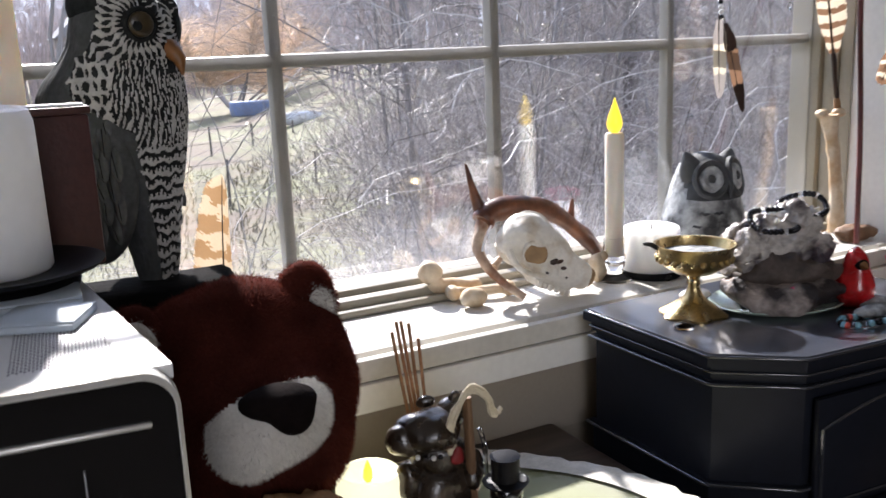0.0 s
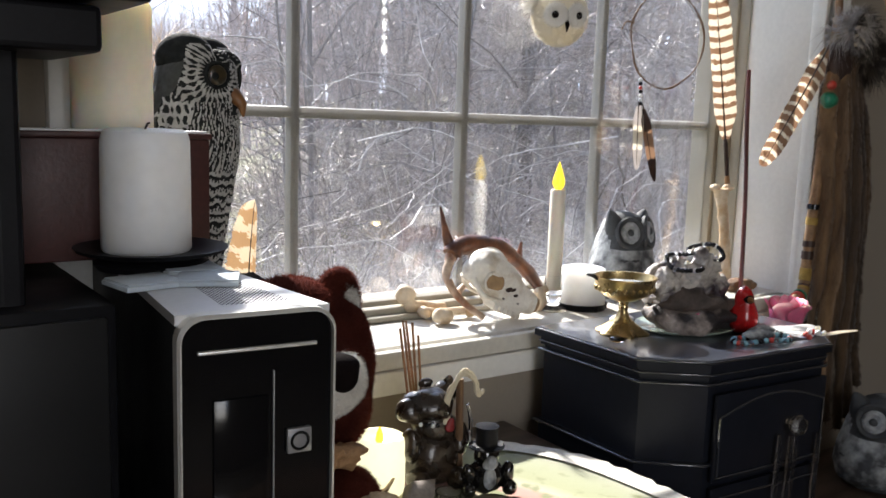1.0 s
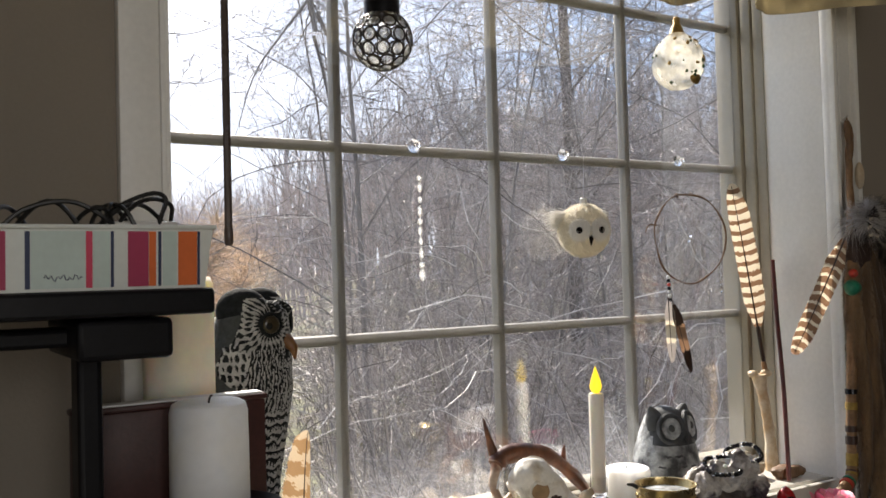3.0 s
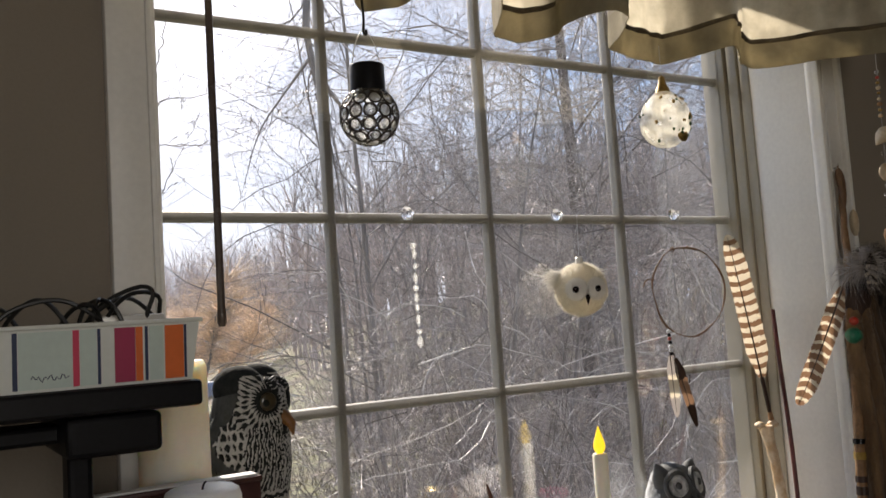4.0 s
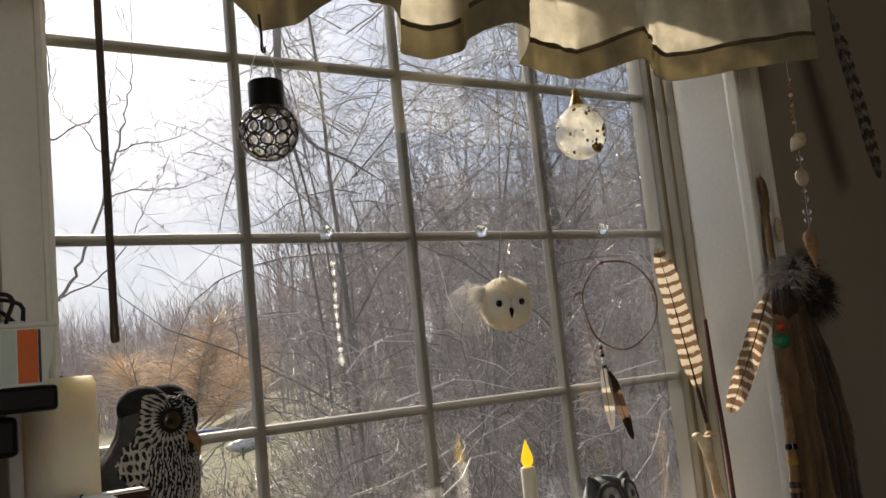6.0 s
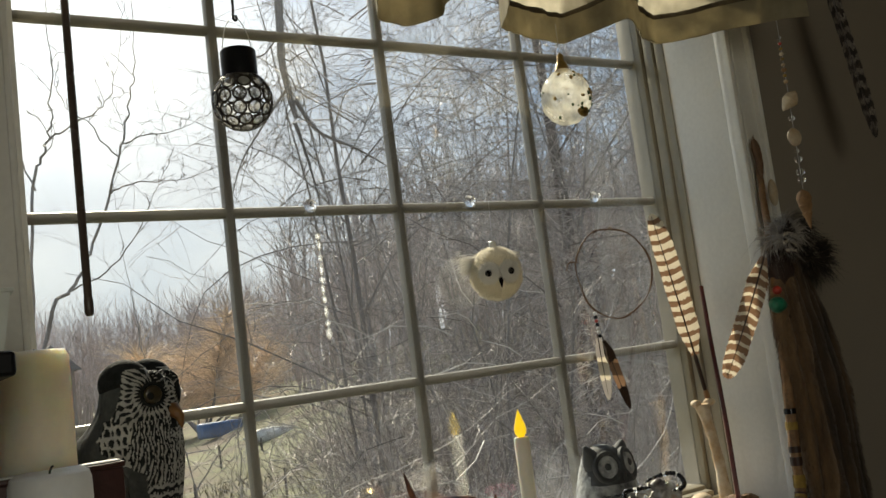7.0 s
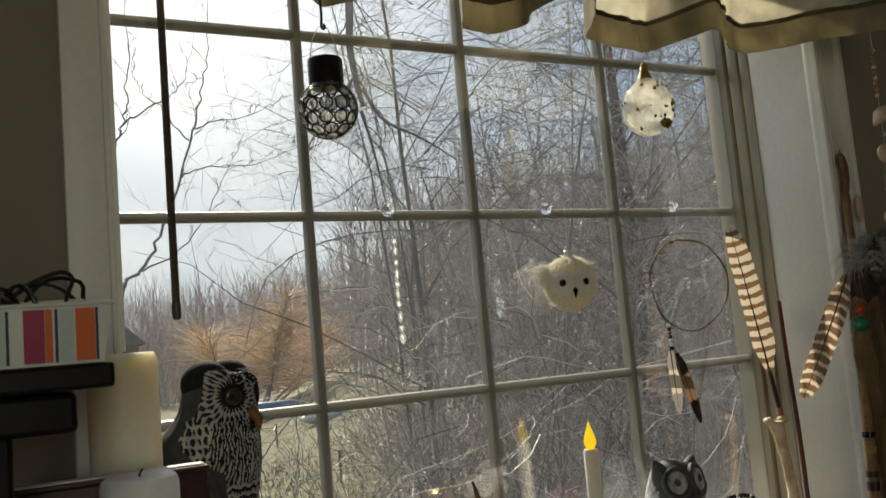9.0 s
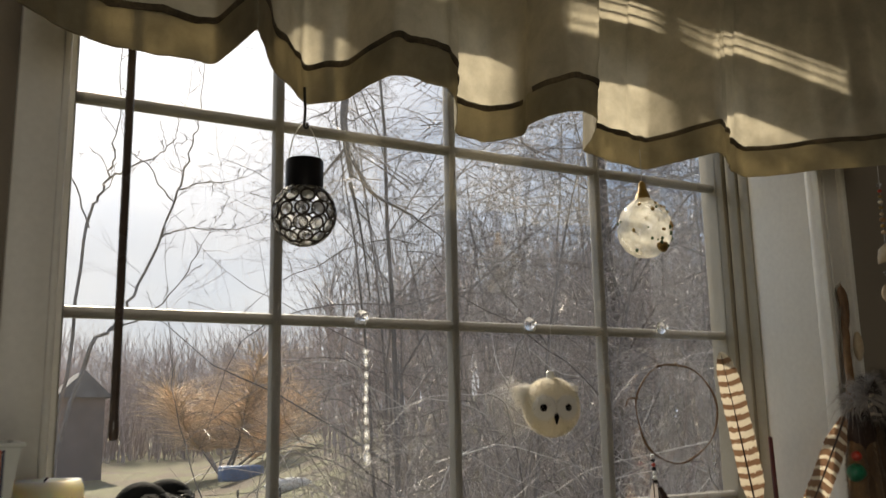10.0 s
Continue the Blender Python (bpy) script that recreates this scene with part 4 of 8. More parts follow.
for s in range(7):
    pts, rad = limb(rw, (0, 0, -0.2), (rw.gauss(0, 0.45), rw.gauss(0, 0.45), 1), rw.uniform(4.2, 5.8), 0.06, 6, 0, 0.1)
    wt.tube(pts, rad, 5, cap=False)
    for k in range(330):
        i = rw.randint(2, 5)
        q, qr = limb(rw, pts[i].lerp(pts[i + 1], rw.random()), (rw.gauss(0, 1), rw.gauss(0, 1), rw.uniform(0.2, 1.2)), rw.uniform(1.0, 2.4), 0.016, 4, 0.06, 0.14)
        wc.tube(q, qr, 3, cap=False)
wil = thing("willow", pose(14.19, 51.2, ground_z(14.19, 51.2)), "orange-twigged bare willow across the lawn", "tree")
part("trunk", wt, TWIG, wil, smooth=0)
part("crown", wc, WILLOW, wil, smooth=0)
wil.scale = (1.66, 1.66, 1.30)

# rough winter grass
grass = G()
rg = random.Random(44)
for k in range(9000):
    az, d = rg.uniform(2, 34), 5.0 + 24 * rg.random() ** 1.4
    x, y = d * math.sin(radians(az)), d * math.cos(radians(az))
    h = rg.uniform(0.06, 0.30) * (1.6 if rg.random() < 0.12 else 1)
    w = 0.004 + d * 0.0007
    base = Vector((x, y, ground_z(x, y) - 0.02))
    tip = base + Vector((rg.gauss(0, 0.35) * h, rg.gauss(0, 0.35) * h, h))
    a = rg.uniform(0, 6.28)
    side_w = Vector((math.cos(a), math.sin(a), 0)) * w
    grass.add([base - side_w, base + side_w, tip], [(0, 1, 2)])
solo("grass", grass, material("dry_winter_grass", (0.20, 0.175, 0.085), 0.9, 0, 0.3, 2.0, 40.0, 0.0, random_tint=0.5), "dry yellow-green winter grass in tufts", "grass", kind="stuff", smooth=0)

# wire fence
fence = thing("fence", pose(0, 20, GROUND_Z), "low wire fence on dark posts across the lawn", "fence")
for k in range(8):
    x = -3.2 + 2.1 * k
    part("post", G().tube([(x, 0, -0.2), (x + 0.02, 0, 1.15)], [0.035, 0.03], 7), POST, fence)
for z in (0.35, 0.7, 1.08):
    part("wire", G().tube([(-3.2 + 1.05 * k, 0, z - 0.02 * (k % 2)) for k in range(15)], 0.006, 4), POST, fence)

far_fence = thing("fence", pose(1.0, 31, GROUND_Z), "second wire fence on thin posts farther across the lawn", "fence")
for k in range(9):
    x = 0.6 + 1.5 * k
    part("post", G().tube([(x, 0, -0.2), (x + 0.03 * math.sin(k), 0, 1.12)], [0.04, 0.035], 6), POST, far_fence)
for z in (0.55, 1.02):
    part("wire", G().tube([(0.6 + 0.75 * k, 0, z - 0.03 * (k % 2)) for k in range(17)], 0.009, 4), POST, far_fence)

# house, tarpaulin and boat far off
house = thing("house", pose(7.7, 63, ground_z(7.7, 63)), "distant pale house with a grey gable roof", "house")
part("wall", G().box((0, 0, 2.6), (2.6, 5.0, 5.2)), SIDING, house)
part("roof", G().add([(-1.75, -2.9, 5.1), (1.75, -2.9, 5.1), (0, -2.9, 6.8), (-1.75, 2.9, 5.1), (1.75, 2.9, 5.1), (0, 2.9, 6.8)],
                     [(0, 1, 2), (3, 5, 4), (0, 2, 5, 3), (1, 4, 5, 2), (0, 3, 4, 1)]), SHINGLE, house, smooth=0)
tarp = thing("covered_woodpile", pose(13.09, 44.25, ground_z(13.09, 44.25)), "stack covered with a bright blue tarpaulin on the lawn", "woodpile")
g = G().box((0, 0, 0.6), (3.4, 1.4, 1.2), 0.2, seg=3).rumple(0.12, 1.6, 2.0)
part("tarpaulin", g, BLUE, tarp)
tarp.scale = (0.62, 0.62, 0.62)
boat = thing("boat", pose(11.65, 33.16, ground_z(11.65, 33.16)), "white upturned boat lying on the far lawn", "boat")
g = G().lathe([(0.02, -2.0), (0.35, -1.5), (0.55, -0.6), (0.58, 0.4), (0.5, 1.3), (0.3, 1.8), (0.02, 2.0)], 16, at=pose(0, 0, 0.35, 0, 90, 0))
part("hull", g, WHITEHULL, boat)
boat.scale = (0.5, 0.5, 0.5)

# ---- furniture ----
desk = thing("desk", pose(0, 0, 0), "dark-stained wooden desk against the window wall", "desk")
part("desktop", G().box((-0.172, 0.50, TABLE_Z - 0.015), (1.376, 0.692, 0.03), 0.005), DESK, desk)
for x in (-0.80, 0.46):
    for y in (0.20, 0.80):
        part("leg", G().box((x, y, 0.36), (0.05, 0.05, 0.72), 0.004), DESK, desk)
part("back_rail", G().box((-0.17, 0.80, 0.66), (1.20, 0.02, 0.12), 0.003), DESK, desk)
side = thing("side_table", pose(1.02, 0.60, 0), "low dark wooden side table beside the desk", "table")
part("tabletop", G().box((0, 0, 0.565), (0.97, 0.46, 0.03), 0.005), DESK, side)
for x in (-0.45, 0.45):
    for y in (-0.19, 0.19):
        part("leg", G().box((x, y, 0.275), (0.04, 0.04, 0.55), 0.003), DESK, side)

# round cloth with a scalloped lace edge, stopped by the wall
N = 160


def cloth_ring(r, z, scallop=0.0):
    out = []
    for k in range(N):
        a = 2 * math.pi * k / N
        q = r + scallop * abs(math.sin(a * 32))
        x, y = 0.24 + q * math.cos(a), 0.60 + q * math.sin(a)
        out.append((x, min(y, WALL_Y - 0.014), z + 0.0012 * math.sin(a * 9 + r * 40)))
    return out


cloth = thing("table_cloth", pose(0, 0, TABLE_Z), "round sage-green cloth with a white lace border on the desk", "tablecloth")
g = G()
rings = [0.02, 0.08, 0.14, 0.20, 0.245, 0.262]
pts = [p for r in rings for p in cloth_ring(r, 0.0035)]
fs = [(i * N + k, i * N + (k + 1) % N, (i + 1) * N + (k + 1) % N, (i + 1) * N + k) for i in range(len(rings) - 1) for k in range(N)]
g.add(pts, fs + [tuple(range(N))])
part("cloth", g, DOILY, cloth)
g = G()
rings = [(0.252, 0), (0.260, 0), (0.268, 0.002), (0.277, 0.006)]
pts = [p for r, s in rings for p in cloth_ring(r, 0.006, s)]
fs = [(i * N + k, i * N + (k + 1) % N, (i + 1) * N + (k + 1) % N, (i + 1) * N + k) for i in range(len(rings) - 1) for k in range(N)]
part("lace_border", g.add(pts, fs), LACE, cloth)

# ---- computer tower and what stands on it ----
pc = thing("computer_tower", pose(-0.008, 0.511, TABLE_Z, 0, 0, -5.5), "slim black computer tower with a silver rim and glossy front", "computer")
W, DEP, H = 0.098, 0.320, 0.2505
part("casing", G().prism([(0.002, 0.012), (W - 0.002, 0.012), (W - 0.056, DEP), (0.002, DEP)], 0.0, H - 0.005), BLACKPLASTIC, pc, smooth=20)
part("top_panel", G().prism([(0.001, 0.011), (W - 0.001, 0.011), (W - 0.055, DEP + 0.002), (0.001, DEP + 0.002)], H - 0.0052, H + 0.001), STEEL, pc, "pale grey steel top", smooth=20)


def rounded(w, h, r, n=8):
    out = []
    for cx, cz, a0 in ((w - r, h - r, 0), (r, h - r, 90), (r, r, 180), (w - r, r, 270)):
        for k in range(n + 1):
            a = radians(a0 + 90 * k / n)
            out.append((cx + r * math.cos(a), cz + r * math.sin(a)))
    return out


o, i_ = rounded(W, H + 0.002, 0.016), rounded(W - 0.0046, H - 0.004, 0.0140)
i_ = [(x + 0.0023, z + 0.0035) for x, z in i_]
n = len(o)
vs = [(x, 0.012, z) for x, z in o] + [(x, 0.002, z) for x, z in o] + [(x, 0.0, z) for x, z in [(a * 0.97 + 0.03 * W / 2, b * 0.985 + 0.015 * H / 2) for a, b in o]] + [(x, 0.0, z) for x, z in i_] + [(x, 0.010, z) for x, z in i_]
fs = [(L * n + k, L * n + (k + 1) % n, (L + 1) * n + (k + 1) % n, (L + 1) * n + k) for L in range(4) for k in range(n)]
part("rim", G().add(vs, fs), SILVER, pc, "rounded silver rim", smooth=30)
g = G().prism([(x, z) for x, z in i_], 0, 0.004, at=Matrix.Translation((0, 0.008, 0)) @ rot(90))
part("front_panel", g, PIANO, pc, "glossy black front")
part("trim_strip", G().box((W / 2, 0.0035, H - 0.021), (W - 0.024, 0.003, 0.0024), 0.001), SILVER, pc)
part("drive_flap", G().box((0.038, 0.003, 0.135), (0.034, 0.002, 0.13), 0.001), PIANO, pc)
part("drive_seam", G().box((0.058, 0.003, 0.135), (0.0010, 0.0022, 0.16), 0.0004), STUDIOGREY, pc)
badge = part("badge", G().box((0.074, 0.002, 0.169), (0.016, 0.004, 0.016), 0.001), STUDIOGREY, pc, "small silver badge")
part("emblem", G().ring((0.074, -0.0006, 0.169), 0.0054, 0.0009, 28, 6), BLACKPLASTIC, badge)
# vent drawn as grey dots on the panel, the holes' shade in their colour
g = G()
for a in range(38):
    for b in range(18):
        x, y = 0.034 + b * 0.0031 + (a % 2) * 0.00155, 0.03 + a * 0.0023
        if x > W - 0.014 - 0.174 * y:
            continue
        g.lathe([(0.0006, 0), (0.0006, 0.0004)], 6, at=Matrix.Translation((x, y, H + 0.0010)))
tagged(part("perforated_vent", g, VENT_DOT, pc, smooth=0), kind="stuff")

# black box added to fill the dark space left of the tower
filler = thing("dark_filler_box", pose(-0.115, 0.705, TABLE_Z), "matt black box filling the dark space beside the computer tower", "speaker")
part("cabinet", G().box((0, 0, 0.122), (0.200, 0.20, 0.244), 0.004), BLACKPLASTIC, filler)
part("grille", G().box((0, -0.102, 0.122), (0.186, 0.006, 0.228), 0.002), CABLE, filler)
pad = solo("note_pad", G().box((0, 0, 0.0018), (0.042, 0.038, 0.0036), 0.0010).box((0.001, 0.001, 0.0042), (0.040, 0.036, 0.0010), 0.0004), PADPAPER, "pale blue-white pad of paper on the computer tower", "paper", pose(0.048, 0.612, 1.0016, 0, 0, -24), "papers")
copy_thing(pad, pose(0.050, 0.654, 1.0016, 0, 0, -4))
copy_thing(pad, pose(0.006, 0.618, 1.0016, 0, 0, 10))
plate = thing("candle_plate", pose(0.034, 0.690, 1.0016), "black metal candle plate on a low foot", "candle plate")
part("foot", G().lathe([(0.040, 0), (0.042, 0.004), (0.030, 0.009)], 36), BLACKPLASTIC, plate)
part("dish", G().lathe([(0.002, 0.008), (0.040, 0.009), (0.054, 0.013), (0.056, 0.0155), (0.053, 0.016), (0.038, 0.0125), (0.002, 0.0122)], 48), BLACKPLASTIC, plate)
pil = thing("pillar_candle", pose(0.030, 0.690, 1.0142), "thick white pillar candle with a black wick", "candle", "candles")
part("wax", G().lathe([(0.031, 0), (0.0325, 0.002), (0.0322, 0.05), (0.0318, 0.082), (0.030, 0.088), (0.026, 0.0905), (0.016, 0.0893), (0.002, 0.0885)], 56), WAX, pil)
part("wick", G().tube([(0, 0, 0.087), (0.0005, 0, 0.091), (0.002, 0, 0.094), (0.0035, 0, 0.0945)], 0.0009, 7), CABLE, pil)
tall = thing("pillar_candle", pose(0.034, 0.790, 1.0016), "tall ivory pillar candle behind the maroon box", "candle", "candles")
part("wax", G().lathe([(0.031, 0), (0.0325, 0.003), (0.0322, 0.15), (0.032, 0.199), (0.029, 0.206), (0.024, 0.204), (0.002, 0.200)], 56), IVORY, tall)
part("wick", G().tube([(0, 0, 0.198), (0.001, 0, 0.206), (0.003, 0, 0.208)], 0.0009, 7), CABLE, tall)
boxm = thing("keepsake_box", pose(0.014, 0.744, 1.0016), "maroon keepsake box with a pale lid edge", "box")
part("body", G().box((0, 0, 0.047), (0.164, 0.020, 0.094), 0.002), MAROON, boxm)
part("lid", G().box((0, 0, 0.0965), (0.167, 0.023, 0.005), 0.0015), MAROON, boxm)
part("lid_edge", G().box((0, 0, 0.0998), (0.160, 0.017, 0.0016), 0.0005), PAPER, boxm)

# black stand with a shelf, and the striped tub
stand = thing("shelf_stand", pose(0, 0, 0), "black metal shelf stand over the desk", "stand")
part("shelf", G().box((-0.27, 0.665, 1.190), (0.54, 0.19, 0.018), 0.003), BLACKPLASTIC, stand, smooth=20)
part("bracket", G().box((-0.056, 0.655, 1.165), (0.064, 0.13, 0.028), 0.004), BLACKPLASTIC, stand, smooth=20)
part("cross_bar", G().box((-0.29, 0.655, 1.166), (0.44, 0.05, 0.013), 0.003), BLACKPLASTIC, stand, smooth=20)
for x in (-0.074, -0.46):
    part("post", G().box((x, 0.638, 0.955), (0.017, 0.030, 0.402), 0.004), BLACKPLASTIC, stand, smooth=20)
    part("foot", G().box((x, 0.620, TABLE_Z + 0.009), (0.035, 0.16, 0.018), 0.004), BLACKPLASTIC, stand, smooth=20)
tub = thing("storage_tub", pose(-0.118, 0.573, 1.1992), "frosted plastic tub with a striped front, full of cables", "storage box")
TW, TH, TD = 0.118, 0.042, 0.10
g = G()
w0, w1 = TW - 0.006, TW
outer = [(-w0, 0.003, 0), (w0, 0.003, 0), (w0, TD - 0.003, 0), (-w0, TD - 0.003, 0), (-w1, 0, TH), (w1, 0, TH), (w1, TD, TH), (-w1, TD, TH)]
inner = [(-w0 + 0.003, 0.006, 0.003), (w0 - 0.003, 0.006, 0.003), (w0 - 0.003, TD - 0.006, 0.003), (-w0 + 0.003, TD - 0.006, 0.003), (-w1 + 0.003, 0.003, TH), (w1 - 0.003, 0.003, TH), (w1 - 0.003, TD - 0.003, TH), (-w1 + 0.003, TD - 0.003, TH)]
g.add(outer + inner, [(3, 2, 1, 0), (0, 1, 5, 4), (1, 2, 6, 5), (2, 3, 7, 6), (3, 0, 4, 7), (8, 9, 10, 11), (9, 8, 12, 13), (10, 9, 13, 14), (11, 10, 14, 15), (8, 11, 15, 12),
                      (4, 5, 13, 12), (5, 6, 14, 13), (6, 7, 15, 14), (7, 4, 12, 15)])
part("body", g, TUB, tub, smooth=0)
part("rim", G().box((0, 0.0, TH), (2 * TW + 0.004, 0.005, 0.003), 0.001).box((0, TD, TH), (2 * TW + 0.004, 0.005, 0.003), 0.001)
     .box((TW, TD / 2, TH), (0.005, TD, 0.003), 0.001).box((-TW, TD / 2, TH), (0.005, TD, 0.003), 0.001), TUB, tub)


def stripe(x0, x1, mat, z0=0.002, z1=TH - 0.003):
    g = G()
    y = lambda z: 0.003 - 0.003 * z / TH - 0.0006
    vs = [(x0, y(z0), z0), (x1, y(z0), z0), (x1, y(z1), z1), (x0, y(z1), z1)]
    vs += [(a, b + 0.0005, c) for a, b, c in vs]
    part("stripe", g.add(vs, [(0, 1, 2, 3), (0, 4, 5, 1), (1, 5, 6, 2), (2, 6, 7, 3), (3, 7, 4, 0)]), mat, tub, smooth=0)


for x0, x1, m in ((0.0005, 0.0330, PALEBLUE), (-0.0030, 0.0000, STRIPE_NAVY), (-0.022, -0.014, STRIPE_PLUM), (0.0335, 0.0375, STRIPE_PINK), (0.038, 0.0485, PALEBLUE),
                  (0.0490, 0.0510, STRIPE_NAVY), (0.0600, 0.0735, STRIPE_PLUM), (0.0738, 0.0785, STRIPE_ORANGE), (0.0800, 0.0820, STRIPE_NAVY),
                  (0.083, 0.0925, PALEBLUE), (0.0935, 0.1065, STRIPE_ORANGE), (0.1068, 0.1085, STRIPE_NAVY), (-0.055, -0.045, STRIPE_PINK), (-0.09, -0.07, STRIPE_ORANGE)):
    stripe(x0, x1, m)
g = G().tube([(0.008 + 0.0011 * k, 0.0014, 0.0088 + 0.0016 * math.sin(k * 1.9) + 0.0010 * math.sin(k * 0.8)) for k in range(22)], 0.00035, 5)
part("printed_mark", g, STRIPE_NAVY, tub)
cab = thing("cable_bundle", pose(-0.118, 0.573, 1.20), "tangle of black cables and a small silver box in the tub", "cables")
rc = random.Random(4)
for k in range(9):
    a, b = rc.uniform(-0.09, 0.06), rc.uniform(0.03, 0.1)
    pts = spline([(a, rc.uniform(0.02, 0.08), 0.02), (a + b * 0.25, rc.uniform(0.02, 0.08), 0.048 + rc.uniform(0, 0.012)), (a + b * 0.6, rc.uniform(0.02, 0.08), 0.052 + rc.uniform(0, 0.010)), (a + b, rc.uniform(0.02, 0.08), 0.025)], 18)
    pts = [(max(-0.105, min(0.105, p.x)), p.y, p.z) for p in pts]
    part("cable", G().tube(pts, 0.0017, 7), CABLE, cab)
part("cable", G().tube(spline([(0.045, 0.05, 0.035), (0.060, 0.045, 0.056), (0.085, 0.04, 0.068), (0.096, 0.04, 0.064), (0.092, 0.04, 0.050), (0.088, 0.045, 0.032)], 22), 0.0017, 7), CABLE, cab)
part("cable", G().tube(spline([(-0.02, 0.03, 0.035), (0.0, 0.03, 0.054), (0.03, 0.03, 0.060), (0.055, 0.03, 0.046), (0.065, 0.04, 0.03)], 22), 0.0017, 7), CABLE, cab)
part("adapter", G().box((0.082, 0.062, 0.038), (0.045, 0.045, 0.02), 0.002), SILVER, cab)

# ---- black jewellery box ----
jb = thing("jewellery_box", pose(0, 0, TABLE_Z + 0.004), "black lacquered jewellery box with cut corners and a crystal knob", "jewellery box")
out = [(0.539, 0.815), (0.539, 0.654), (0.596, 0.604), (0.792, 0.588), (0.850, 0.640), (0.850, 0.815)]


def inset(poly, d):
    cx, cy = sum(p[0] for p in poly) / len(poly), sum(p[1] for p in poly) / len(poly)
    return [(cx + (x - cx) * (1 - d / 0.14), cy + (y - cy) * (1 - d / 0.11)) for x, y in poly]


FOOT = 0.5802 - TABLE_Z - 0.004
part("base_plinth", G().prism(inset(out, -0.004), FOOT, FOOT + 0.022), BLACKWOOD, jb, smooth=0)
part("lower_body", G().prism(inset(out, 0.003), FOOT + 0.022, 0.0005), BLACKWOOD, jb, smooth=0)
part("base_moulding", G().prism(inset(out, 0.000), 0.0005, 0.0045), BLACKWOOD, jb, smooth=0)
part("body", G().prism(inset(out, 0.005), 0.0045, 0.098), BLACKWOOD, jb, smooth=0)
part("upper_moulding", G().prism(inset(out, 0.002), 0.0905, 0.0940), BLACKWOOD, jb, smooth=0)
part("lid_band", G().prism(inset(out, 0.002), 0.098, 0.1080), BLACKWOOD, jb, smooth=0)
part("lid", G().prism(inset(out, -0.003), 0.1085, 0.1160), BLACKWOOD, jb, "flat lid with a moulded edge", smooth=0)
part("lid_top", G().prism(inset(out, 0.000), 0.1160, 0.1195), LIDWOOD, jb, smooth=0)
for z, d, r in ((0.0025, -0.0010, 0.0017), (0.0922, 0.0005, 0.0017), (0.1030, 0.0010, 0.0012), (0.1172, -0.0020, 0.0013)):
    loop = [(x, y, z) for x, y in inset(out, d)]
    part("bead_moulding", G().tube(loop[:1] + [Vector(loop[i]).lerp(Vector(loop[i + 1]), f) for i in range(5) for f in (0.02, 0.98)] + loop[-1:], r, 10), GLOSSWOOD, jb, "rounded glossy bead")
f0, f1 = Vector((0.600, 0.6005, 0)), Vector((0.792, 0.5848, 0))
ax = (f1 - f0).normalized()
nrm = Vector((ax.y, -ax.x, 0))
fr = Matrix((( ax.x, -nrm.x, 0, f0.x), (ax.y, -nrm.y, 0, f0.y), (0, 0, 1, 0), (0, 0, 0, 1)))
door = part("door", G().box((0.096, 0.001, 0.032), (0.182, 0.006, 0.100), 0.002, at=fr), BLACKWOOD, jb)
lower_door = part("lower_door", G().box((0.096, 0.001, -0.085), (0.182, 0.006, 0.122), 0.002, at=fr), BLACKWOOD, jb)
part("panel_moulding", G().tube([fr @ Vector(p) for p in ((0.014, -0.003, -0.036), (0.178, -0.003, -0.036), (0.178, -0.003, -0.136), (0.014, -0.003, -0.136), (0.014, -0.003, -0.036))], 0.0015, 6), GLOSSWOOD, lower_door)
archp = [(0.010, -0.003, -0.012)] + [(0.010, -0.003, 0.056)] + [(0.010 + 0.172 * k / 14, -0.003, 0.056 + 0.018 * math.sin(math.pi * k / 14)) for k in range(1, 14)] + [(0.182, -0.003, 0.056), (0.182, -0.003, -0.012), (0.010, -0.003, -0.012)]
part("arched_moulding", G().tube([fr @ Vector(p) for p in archp], 0.0015, 6), GLOSSWOOD, door)
kn = G().lathe([(0.003, 0), (0.004, 0.006), (0.010, 0.010), (0.0120, 0.015), (0.009, 0.021), (0.002, 0.023)], 10, at=fr @ Matrix.Translation((0.122, -0.002, 0.036)) @ rot(90))
part("knob", kn, GLASS, door, "faceted clear crystal knob", smooth=0)
for x, z1, z0, r in ((0.100, 0.026, -0.070, 0.0030), (0.120, 0.022, -0.085, 0.0036), (0.128, 0.020, -0.060, 0.0024), (0.168, 0.018, -0.075, 0.0032)):
    rod_line = [fr @ Vector((x + 0.001 * math.sin(k), -0.010, z1 + (z0 - z1) * k / 6)) for k in range(7)]
    part("glass_rod", G().tube(rod_line, [r * (0.5 + 0.5 * min(1, k)) * (1.0 + 0.12 * (-1) ** k) for k in range(6)] + [0.0008], 8), GLASS, door, smooth=30)


